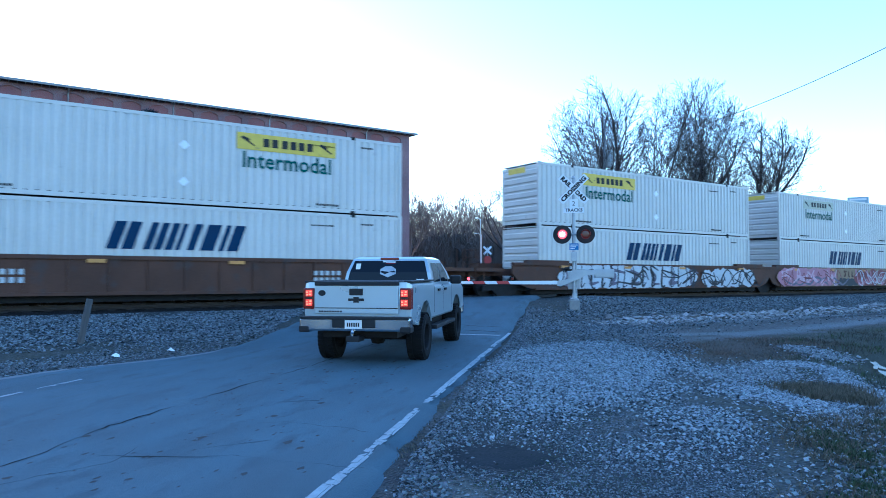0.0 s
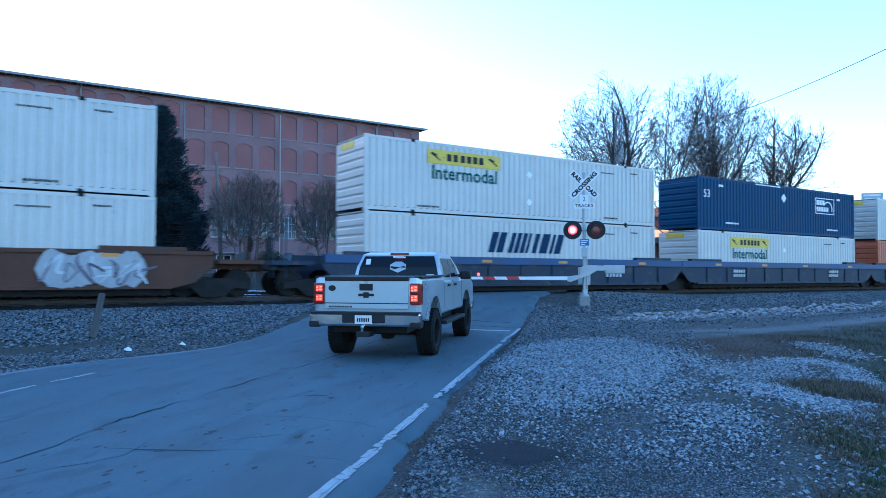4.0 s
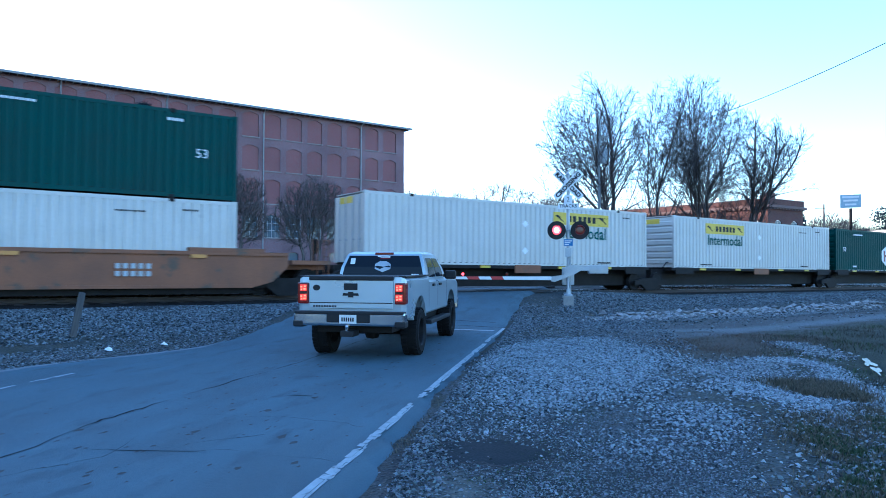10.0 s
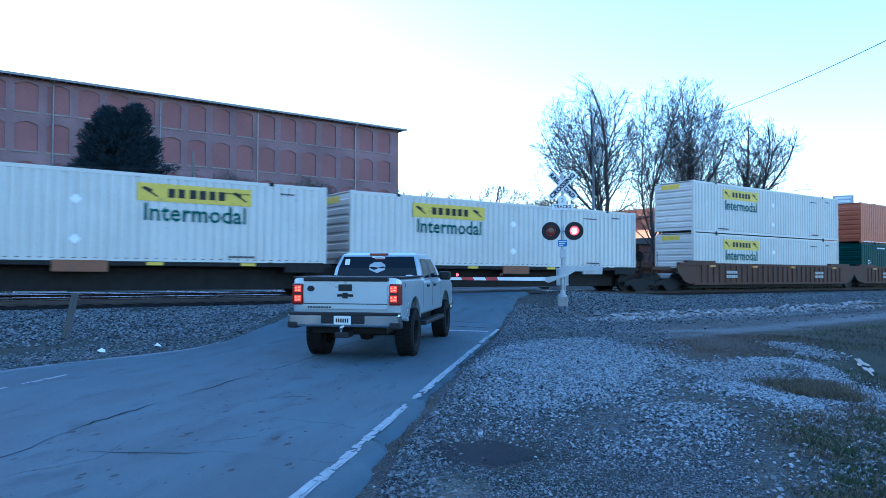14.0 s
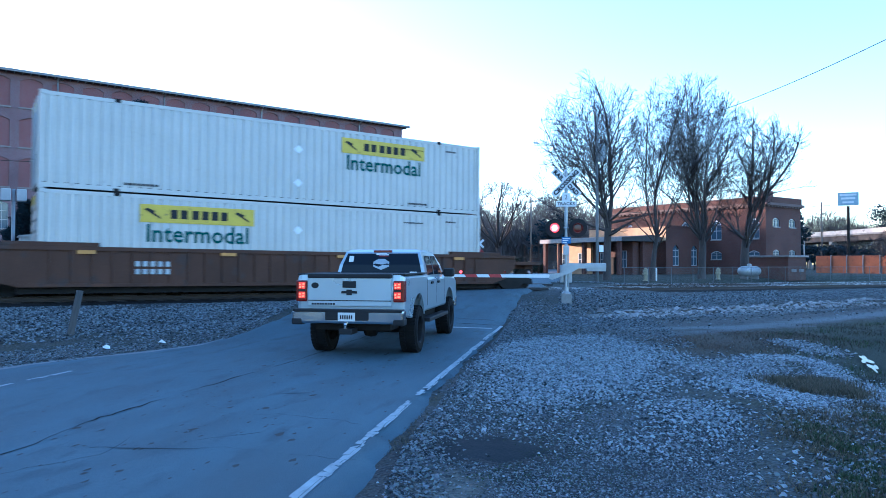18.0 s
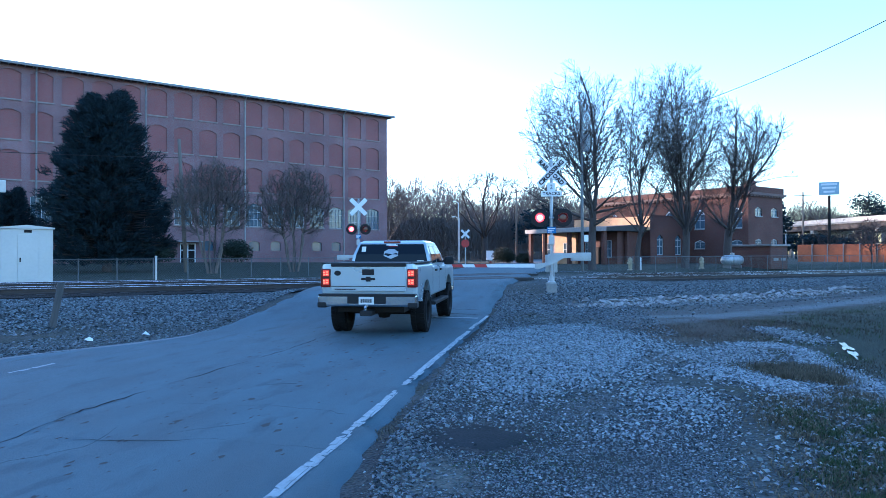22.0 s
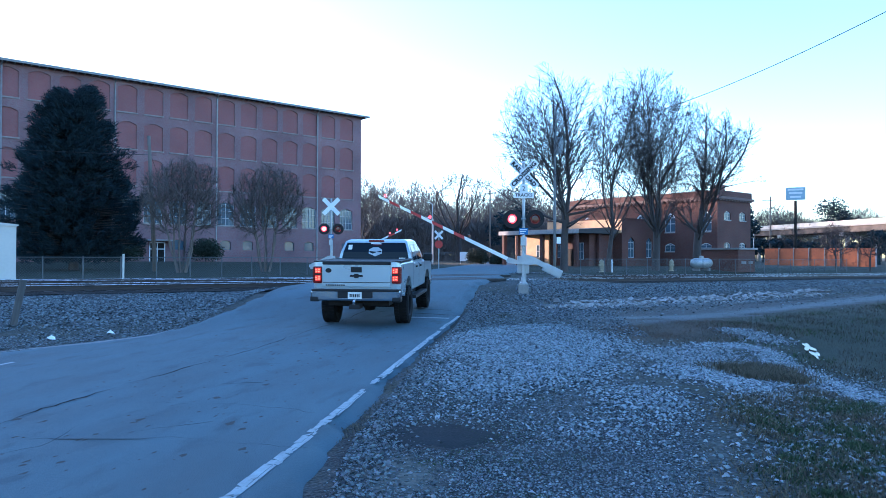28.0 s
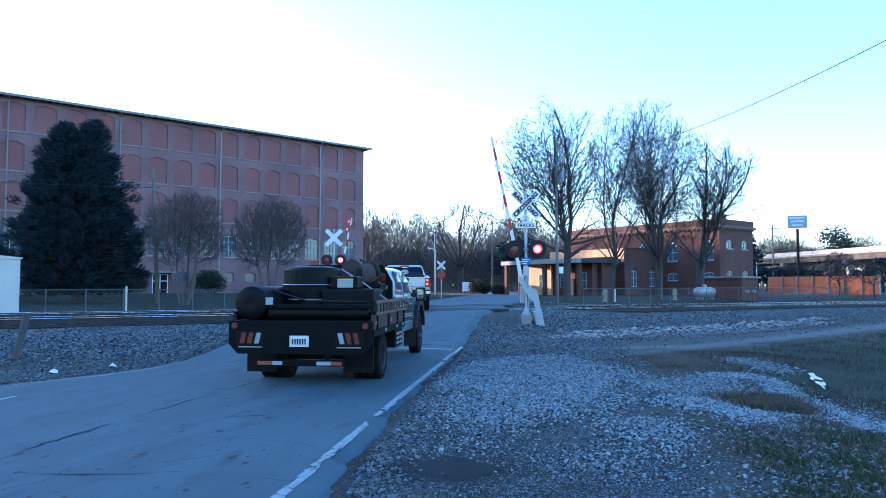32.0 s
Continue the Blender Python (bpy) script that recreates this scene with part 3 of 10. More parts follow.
for t, yc in zip(tracks, TRACKS):
    for y0, y1 in ((yc - 1.25, yc - 0.84), (yc - 0.66, yc + 0.66), (yc + 0.84, yc + 1.25)):
        for k in range(4):
            xa = (yc - 24.26) * 1.01 + 12.4 + k * 2.3
            z = max(RAIL_Z + grade(xa + 1.1) - 0.012, road_z(xa + 1.1, yc) + 0.006)
            part("crossing_panel", Geo().box(xa, xa + 2.27, y0, y1, z - 0.1, z), M_PANEL, t, "dark timber crossing panel")

# ---- loose stones, rocks and grass ----
def inside(poly, x, y):
    hit = False
    for (x0, y0), (x1, y1) in zip(poly, poly[1:] + poly[:1]):
        if (y0 > y) != (y1 > y) and x < (x1 - x0) * (y - y0) / (y1 - y0) + x0:
            hit = not hit
    return hit


def stone_shape(rnd):
    """A small angular stone."""
    base = [Vector(p) for p in ((1, 0, 0), (0, 1, 0), (-1, 0, 0), (0, -1, 0), (0.1, 0.1, 0.75), (0, 0, -0.6))]
    return [p * rnd.uniform(0.7, 1.25) for p in base], [(0, 1, 4), (1, 2, 4), (2, 3, 4), (3, 0, 4), (1, 0, 5), (2, 1, 5), (3, 2, 5), (0, 3, 5)]


FLAT_STONE = [(0, 1, 4), (1, 2, 4), (2, 3, 4), (3, 0, 4)]       # what shows of a half-buried stone


def stones(name, label, n, pick, smin, smax, mat, seed, height, sink=0.2, power=1.6, near=1.0):
    """Many stones on the ground where pick(rnd) puts them."""
    rnd = random.Random(seed)
    v, f = [], []
    shapes = [stone_shape(rnd) for _ in range(12)]
    for _ in range(n):
        spot = pick(rnd)
        if spot is None:
            continue
        x, y = spot
        s = (smin + (smax - smin) * rnd.random() ** power) * (near + (1 - near) * smooth01(5.0, 13.0, x + y))
        z = height(x, y) + s * (0.5 - sink)
        pts, fs = shapes[rnd.randrange(12)]
        a = rnd.uniform(0, math.tau)
        ca, sa = math.cos(a) * s, math.sin(a) * s
        tx, ty = rnd.gauss(0, 0.3), rnd.gauss(0, 0.3)
        o = len(v)
        v += [(x + p.x * ca - p.y * sa, y + p.x * sa + p.y * ca, z + (p.z * 0.8 + p.x * tx + p.y * ty) * s) for p in pts]
        f += [tuple(o + i for i in q) for q in (fs if smax > 0.055 else FLAT_STONE)]
    me = bpy.data.meshes.new(name)
    me.from_pydata(v, [], f)
    me.materials.append(mat)
    return tagged(new(name, me), label, "stones", kind="stuff")


def island_material(name, dark, light, rough=0.9):
    m = bpy.data.materials.new(name)
    m.use_nodes = True
    n, l = m.node_tree.nodes, m.node_tree.links
    b = n["Principled BSDF"]
    geo, rp, nz, mx = n.new("ShaderNodeNewGeometry"), n.new("ShaderNodeValToRGB"), n.new("ShaderNodeTexNoise"), n.new("ShaderNodeMix")
    rp.color_ramp.elements[0].color, rp.color_ramp.elements[1].color = (*dark, 1), (*light, 1)
    l.new(geo.outputs["Random Per Island"], rp.inputs["Fac"])
    nz.inputs["Scale"].default_value = 60
    l.new(geo.outputs["Position"], nz.inputs["Vector"])
    mx.data_type, mx.blend_type = 'RGBA', 'MULTIPLY'
    mx.inputs["Factor"].default_value = 0.5
    l.new(rp.outputs["Color"], mx.inputs["A"])
    l.new(nz.outputs["Color"], mx.inputs["B"])
    l.new(mx.outputs["Result"], b.inputs["Base Color"])
    b.inputs["Roughness"].default_value = rough
    b.inputs["Specular IOR Level"].default_value = 0.2
    return m


M_GRAVEL = island_material("lot_gravel", (0.018, 0.022, 0.026), (0.37, 0.405, 0.43))
M_HEAP = island_material("heaped_gravel", (0.03, 0.035, 0.04), (0.42, 0.455, 0.48))
M_GRIT = island_material("grit", (0.02, 0.023, 0.026), (0.235, 0.255, 0.27))
M_PALE_GRAVEL = island_material("pale_gravel", (0.05, 0.055, 0.06), (0.33, 0.35, 0.365))
M_BALLAST_STONE = island_material("ballast_stone", (0.014, 0.0165, 0.019), (0.25, 0.272, 0.288))
M_ROCK = island_material("pale_rock", (0.16, 0.1568, 0.1536), (0.3968, 0.3904, 0.384))
M_GRASS = island_material("winter_grass", (0.044, 0.041, 0.029), (0.18, 0.155, 0.108))
M_GREEN_GRASS = island_material("green_grass", (0.020, 0.040, 0.017), (0.085, 0.112, 0.05))
M_BROWN_GRASS = island_material("brown_withered_grass", (0.060, 0.048, 0.038), (0.17, 0.135, 0.105))
M_FAR_GRASS = island_material("dull_meadow_grass", (0.016, 0.017, 0.011), (0.10, 0.088, 0.06))
LOT = [(2.9, 4.9), (4.6, 6.6), (7.7, 9.8), (10.0, 11.5), (12.2, 11.2), (12.0, 9.0), (9.6, 6.5), (7.5, 4.8), (5.9, 3.6), (4.3, 2.6), (2.4, 0.4), (0.9, 1.9), (1.8, 3.3)]


def off_tar(x, y):
    """Distance from the tar patch, 1 at its rim."""
    return math.hypot(((x - 3.9) * 0.643 - (y - 4.98) * 0.766) / 0.56, ((x - 3.9) * 0.766 + (y - 4.98) * 0.643) / 0.46)


def off_bare(x, y):
    """Distance from the bare patch of packed dirt beside the tar, 1 at its rim."""
    return math.hypot(((x - 2.95) * 0.57 + (y - 4.25) * 0.82) / 0.52, ((y - 4.25) * 0.57 - (x - 2.95) * 0.82) / 0.36)


def in_lot(rnd):
    for _ in range(40):
        x, y = rnd.uniform(0.9, 13), rnd.uniform(0.4, 12.2)
        if inside(LOT, x, y):
            thin = noise.noise((x * 0.8, y * 0.8, 3))
            if rnd.random() > (0.01 + 0.99 * smooth01(0.8, 2.6, off_tar(x, y))) * (0.08 + 0.92 * smooth01(0.6, 1.5, off_bare(x, y))):
                continue
            heap = 1 - smooth01(0.6, 1.5, math.hypot(((x - 8.6) + (y - 8.7)) / 1.414 / 3.2, ((x - 8.6) - (y - 8.7)) / 1.414 / 1.3))
            if rnd.random() < 0.12 + 0.55 * thin + 0.75 * heap:
                return x + rnd.gauss(0, 0.16), y + rnd.gauss(0, 0.16)
    return None


def near_line(points, wide):
    def pick(rnd):
        i = rnd.randrange(len(points) - 1)
        k = rnd.random()
        a, b = Vector(points[i]), Vector(points[i + 1])
        v = a.lerp(b, k)
        return v.x + rnd.gauss(0, wide), v.y + rnd.gauss(0, wide)
    return pick


def road_side(rnd):
    p = rnd.uniform(1, 20)
    return road_at(p, right_edge(p) + 0.06 + abs(rnd.gauss(0, 0.30)))


def bed_top(x, y):
    ys_, zs_ = [16.6, 19.2, 21.8, 30.7], [-0.02, 0.16 + grade(x), RAIL_Z - 0.25 + grade(x), RAIL_Z - 0.25 + grade(x)]
    return max(ground_z(x, y), float(np.interp(y, ys_, zs_)))


def left_bed(rnd):
    for _ in range(20):
        x, y = rnd.uniform(-6, 14), 16.4 + 5.6 * rnd.random() ** 0.9
        q = Vector((x, y)) @ ROAD_RIGHT
        if q < left_edge(x * 0.711 + y * 0.703) - 0.25 and (y > 17.2 or rnd.random() < 0.4):
            return x, y
    return None


def right_bed(rnd):
    for _ in range(20):
        x, y = 15 + 40 * rnd.random() ** 1.4, rnd.uniform(17.0, 22.1)
        q = Vector((x, y)) @ ROAD_RIGHT
        if q > -0.6:
            return x, y
    return None


def clumps(poly, seed, n, wide):
    rnd0 = random.Random(seed)
    xs_, ys_ = [p[0] for p in poly], [p[1] for p in poly]
    cs = []
    while len(cs) < n:
        x, y = rnd0.uniform(min(xs_), max(xs_)), rnd0.uniform(min(ys_), max(ys_))
        if inside(poly, x, y):
            cs.append((x, y, wide * rnd0.uniform(0.4, 1.4)))

    def pick(rnd):
        x, y, w = cs[rnd.randrange(len(cs))]
        return x + rnd.gauss(0, w), y + rnd.gauss(0, w)
    return pick


NEAR_GRASS = [(4.2, 1.9), (5.4, 2.9), (7.0, 4.0), (8.2, 4.2), (9.3, 4.2), (9.0, 3.0), (7.6, 1.6), (6.5, 0.2), (4.5, 0)]
GREEN_PATCH = [(7.4, 4.0), (8.8, 3.8), (8.9, 3.0), (7.3, 1.5), (5.4, 0.8), (5.0, 2.4), (6.4, 2.9)]
FAR_GRASS = [(10.6, 4.4), (12.5, 6.5), (14.6, 8.8), (19, 9.6), (30, 9.4), (34, 3), (16, -1), (9, 2.2)]


stones("lot_gravel", "pale crushed-stone gravel of the lot", 70000, in_lot, 0.008, 0.031, M_GRAVEL, 1, ground_z, near=0.45)
stones("lot_gravel", "coarser pale stones in the lot", 1800, in_lot, 0.020, 0.044, M_GRAVEL, 2, ground_z, near=0.6)
def near_lot(rnd):
    for _ in range(20):
        x, y = rnd.uniform(1.2, 8.0), rnd.uniform(1.0, 8.4)
        if inside(LOT, x, y) and x + y < 6 + 7 * rnd.random() and rnd.random() < (0.03 + smooth01(0.85, 1.6, off_tar(x, y))) * (0.10 + 0.90 * smooth01(0.6, 1.4, off_bare(x, y))):
            return x + rnd.gauss(0, 0.1), y + rnd.gauss(0, 0.1)
    return None


stones("lot_gravel", "fine dark gravel and grit of the lot", 56000, near_lot, 0.004, 0.013, M_GRIT, 51, ground_z)
def heap_top(rnd):
    a, r = rnd.uniform(0, math.tau), rnd.random() ** 0.6
    u, v = 3.0 * r * math.cos(a), 1.25 * r * math.sin(a)
    x, y = 9.0 + (u + v) / 1.414, 9.0 + (u - v) / 1.414
    return (x, y) if noise.noise((x * 0.9, y * 0.9, 8)) > -0.22 + 0.3 * rnd.random() else None


RUNNEL = [(12.0, 7.35), (12.9, 7.0), (12.6, 6.3), (11.5, 5.5), (10.6, 4.65), (9.65, 3.75), (8.97, 3.04), (8.2, 2.2), (7.4, 1.2)]
stones("lot_gravel", "bright crushed stones heaped in the lot", 34000, heap_top, 0.008, 0.030, M_HEAP, 44, ground_z)
stones("washed_gravel", "pale washed gravel in a runnel", 15000, near_line(RUNNEL, 0.13), 0.010, 0.036, M_HEAP, 3, ground_z)
stones("washed_gravel", "pale washed gravel in a runnel", 2600, near_line([(14.9, 8.3), (14.6, 7.6), (14.0, 6.9)], 0.2), 0.012, 0.05, M_PALE_GRAVEL, 4, ground_z)
stones("washed_gravel", "pale washed gravel by the grass", 6500, near_line([(9.6, 5.9), (9.0, 5.3), (8.9, 4.7), (8.4, 4.1)], 0.2), 0.010, 0.036, M_HEAP, 14, ground_z)
stones("washed_gravel", "pale stones between the heap and the runnel", 3500, near_line([(9.8, 6.9), (10.8, 6.6), (11.8, 7.1)], 0.3), 0.010, 0.034, M_PALE_GRAVEL, 17, ground_z)
stones("lot_gravel", "scattered pale stones in the thin grass", 5000, clumps(NEAR_GRASS, 8, 120, 0.3), 0.008, 0.032, M_GRAVEL, 15, ground_z)
stones("lot_gravel", "scattered pale stones in the thin grass", 5000, clumps([(8, 5), (10, 7.5), (12, 7.4), (11.5, 5.5), (9.5, 3.6)], 9, 120, 0.3), 0.008, 0.032, M_GRAVEL, 16, ground_z)
stones("shoulder_stones", "dark loose stones on the road shoulder", 11000, road_side, 0.006, 0.026, M_GRIT, 5, ground_z)
def left_verge(rnd):
    p = rnd.uniform(2.5, 17)
    return road_at(p, left_edge(p) + 0.05 - 2.2 * rnd.random() ** 1.3)


stones("verge_stones", "dark grit and loose stones between road and ballast", 22000, left_verge, 0.007, 0.032, M_BALLAST_STONE, 61, bed_top, 0.2, 2.2)
stones("ballast_stones", "grey crushed ballast stones", 40000, left_bed, 0.018, 0.050, M_BALLAST_STONE, 6, bed_top)
stones("ballast_stones", "grey crushed ballast stones", 28000, right_bed, 0.022, 0.060, M_BALLAST_STONE, 7, bed_top)
stones("ballast_stones", "grey crushed ballast stones", 5000, lambda r: (r.uniform(-3, 45), r.uniform(30.7, 32.0)), 0.03, 0.07, M_BALLAST_STONE, 8, bed_top)
stones("loose_stones", "dark loose stones strewn between the lot and the ballast", 26000, lambda r: (13.5 + 30 * r.random() ** 1.6, r.gauss(15.4, 1.7)), 0.010, 0.045, M_BALLAST_STONE, 31, bed_top, 0.2, 2.2)
def by_crossing(rnd):
    p = rnd.uniform(14.5, 25)
    return road_at(p, right_edge(p) + 0.1 + 4.2 * rnd.random() ** 1.3)


stones("loose_stones", "dark grit and stones beside the crossing", 16000, by_crossing, 0.008, 0.036, M_BALLAST_STONE, 35, bed_top, 0.2, 2.0)
stones("loose_stones", "small stones strewn over the thin grass", 3500, clumps(FAR_GRASS[:3] + [(9.5, 2.5), (8.0, 4.5)], 33, 200, 0.5), 0.006, 0.022, M_GRAVEL, 32, ground_z)
stones("rubble_rocks", "pale broken rocks along the ballast", 520, near_line([(17.6, 15.9), (20, 15.4), (23.5, 15.0), (27, 14.8), (30, 14.6), (35, 15)], 0.34), 0.04, 0.17, M_ROCK, 9, bed_top, 0.1, 2.0)
stones("rubble_rocks", "pale broken stones along the dirt track", 1500, near_line([(16.5, 15.2), (20, 14.6), (25, 14.2), (32, 14.2)], 0.5), 0.02, 0.09, M_ROCK, 10, bed_top, 0.1, 2.0)


def blades(name, label, n, pick, tall, mat, seed, lean=0.6):
    rnd = random.Random(seed)
    v, f = [], []
    for _ in range(n):
        spot = pick(rnd)
        if spot is None:
            continue
        x, y = spot
        if math.hypot((x - 14.2) * 0.89 + (y - 6.15) * 0.46, 4 * ((y - 6.15) * 0.89 - (x - 14.2) * 0.46)) < 1.5:
            continue
        z = ground_z(x, y) - 0.01
        h = tall * rnd.uniform(0.35, 1.1)
        a = rnd.uniform(0, math.tau)
        dx, dy = math.cos(a), math.sin(a)
        k = rnd.uniform(0.1, lean) * h
        w = rnd.uniform(0.003, 0.007)
        b = rnd.uniform(0, math.tau)
        ox, oy = math.cos(b) * w, math.sin(b) * w
        o = len(v)
        v += [(x - ox, y - oy, z), (x + ox, y + oy, z), (x + dx * k * 0.4 + ox * 0.7, y + dy * k * 0.4 + oy * 0.7, z + h * 0.6), (x + dx * k * 0.4 - ox * 0.7, y + dy * k * 0.4 - oy * 0.7, z + h * 0.6), (x + dx * k, y + dy * k, z + h * 0.9)]
        f += [(o, o + 1, o + 2, o + 3), (o + 3, o + 2, o + 4)]
    me = bpy.data.meshes.new(name)
    me.from_pydata(v, [], f)
    me.materials.append(mat)
    return tagged(new(name, me), label, "grass", kind="stuff")


BROWN = [(11.4, 7.8), (12.6, 9.9), (16.5, 10), (16.8, 8.4), (13.4, 7.2)]
blades("dry_grass", "flattened dry winter grass", 15000, clumps(NEAR_GRASS, 1, 110, 0.24), 0.075, M_GRASS, 1, 1.6)
blades("green_grass", "low green grass tufts", 22000, clumps(GREEN_PATCH, 2, 46, 0.13), 0.06, M_GREEN_GRASS, 2, 1.0)
blades("dry_grass", "dry brown winter grass", 26000, clumps(FAR_GRASS, 3, 420, 0.35), 0.085, M_FAR_GRASS, 3, 1.2)
blades("dry_grass", "dry brown winter grass", 9000, clumps(BROWN, 4, 90, 0.36), 0.055, M_BROWN_GRASS, 4, 1.2)
blades("green_grass", "low green grass tufts", 6000, clumps(FAR_GRASS, 5, 120, 0.25), 0.12, M_GREEN_GRASS, 5, 1.0)
blades("dry_grass", "dry grass at the edge of the lot", 8000, clumps([(9.4, 5.0), (9.9, 5.8), (10.9, 5.7), (11.0, 5.4), (10.2, 4.7), (9.6, 4.3)], 71, 34, 0.16), 0.13, M_GRASS, 6, 0.9)
blades("green_grass", "sparse weeds in the gravel", 5000, clumps([(2.6, 3.4), (4.4, 6.2), (6.5, 8.3), (7.2, 7.4), (5.0, 4.4), (3.4, 2.4)], 41, 60, 0.16), 0.03, M_GREEN_GRASS, 9, 1.4)
blades("dry_grass", "thin dry grass by the road", 3000, near_line([(3.2, 5.6), (4.4, 7.2), (8.4, 11.2), (13, 14)], 0.2), 0.05, M_GRASS, 7, 1.2)
g = Geo()
for cx, cy, ra, rb in ((13.9, 6.16, 0.62, 0.075), (13.2, 5.74, 0.68, 0.06)):
    o = len(g.v)
    for k in range(26):
        a = k * math.tau / 26
        w_ = 1 + 1.1 * noise.noise((math.cos(a) * 1.3 + cx, math.sin(a) * 1.3, cy))
        u, v_ = ra * w_ * math.cos(a), rb * w_ * math.sin(a)
        g.v.append((cx + 0.87 * u - 0.49 * v_, cy + 0.49 * u + 0.87 * v_, ground_z(cx, cy) + 0.03 + 0.002 * len(g.f)))
    g.f.append(tuple(range(o, o + 26)))
setting("puddle", g, glass("still_water", (0.02, 0.025, 0.03), 0.22, 0.2), "small still puddle that mirrors the sky", "water")

# scraps of litter by the road
for x, y, w, d in ((2.1, 14.75, 0.10, 0.06), (3.2, 15.1, 0.08, 0.05)):
    g = Geo()
    g.v = [(-w, -d * 0.5, 0.01), (-w * 0.2, -d, 0.05), (w, -d * 0.3, 0.015), (w * 0.7, d, 0.04), (-w * 0.5, d * 0.8, 0.02), (0.0, 0.0, 0.09)]
    g.f = [(0, 1, 5), (1, 2, 5), (2, 3, 5), (3, 4, 5), (4, 0, 5)]
    s_ = thing("litter", "crumpled white litter on the dark roadside soil", "litter", "litter", pose(x, y, max(ground_z(x, y), -0.02) + 0.02, 0, 0, x * 50))
    part("sheet", g, M_WHITE_PAINT, s_)

# ---- the train: well cars and flat cars that carry containers ----
BASE = 0.91                       # the floor of the wells
NEAR = 22.96                      # the near face of the containers
LENGTH, WIDE, TALL = 16.154, 2.59, 2.896
STARTS = [-2.8, 20.46, 39.79, 59.25, 82.73, 102.34, 121.66, 145.0, 168.29, 189.3, 207.68, 224.75, 241.93, 259.06, 280.05, 299.53, 318.92]
SHIFT = [(0, 0), (1, 17.71), (2, 35.52), (3, 53.23), (3.5, 62.35), (5.5, 98.17), (6, 107.09), (7, 124.65), (8, 142.25), (9, 159.72), (10, 177.32), (11, 194.85),
         (12, 212.51), (13, 229.95), (14, 247.44), (14.5, 256.19), (16.5, 291.26), (17, 300.05), (18, 317.52), (18.5, 326.25), (25, 440.0), (32, 562.5)]
train = []                        # things that roll, with their places at the start


def face(x, z, lift=0.0):
    """From writing space to the near face of a container."""
    return Matrix.Translation((x, -lift, z)) @ Matrix.Rotation(math.pi / 2, 4, 'X')


def plate(g, x0, x1, z0, z1, lift=0.012, slant=0.0):
    """A thin painted plate on the near face; slant leans its top to the right."""
    g.prism([(x0, z0), (x1, z0), (x1 + slant, z1), (x0 + slant, z1)], 'y', -lift, 0.0)
    return g


def side_sheet(pitch=0.29, depth=0.035, y=0.0):
    """A side wall of vertical ribs between the rails of the frame."""
    g = Geo()
    x, pts = 0.12, []
    while x < LENGTH - 0.12:
        pts += [(x, y + depth), (x + pitch * 0.28, y + depth), (x + pitch * 0.38, y), (x + pitch * 0.9, y)]
        x += pitch
    pts.append((LENGTH - 0.12, y + depth))
    pts = [p for p in pts if p[0] <= LENGTH - 0.12]
    n = len(pts)
    g.v = [(a, b, z) for z in (0.17, TALL - 0.13) for a, b in pts]
    g.f = [(i, i + 1, n + i + 1, n + i) for i in range(n - 1)]
    return g


M_PALE = material("faded_sign", (0.352, 0.352, 0.2688), 0.6, var=0.1, second=(0.32, 0.2688, 0.096), amount=0.3)
M_MAROON = material("maroon_paint", (0.128, 0.0128, 0.0192), 0.5)
CONTAINER_MESHES = {}


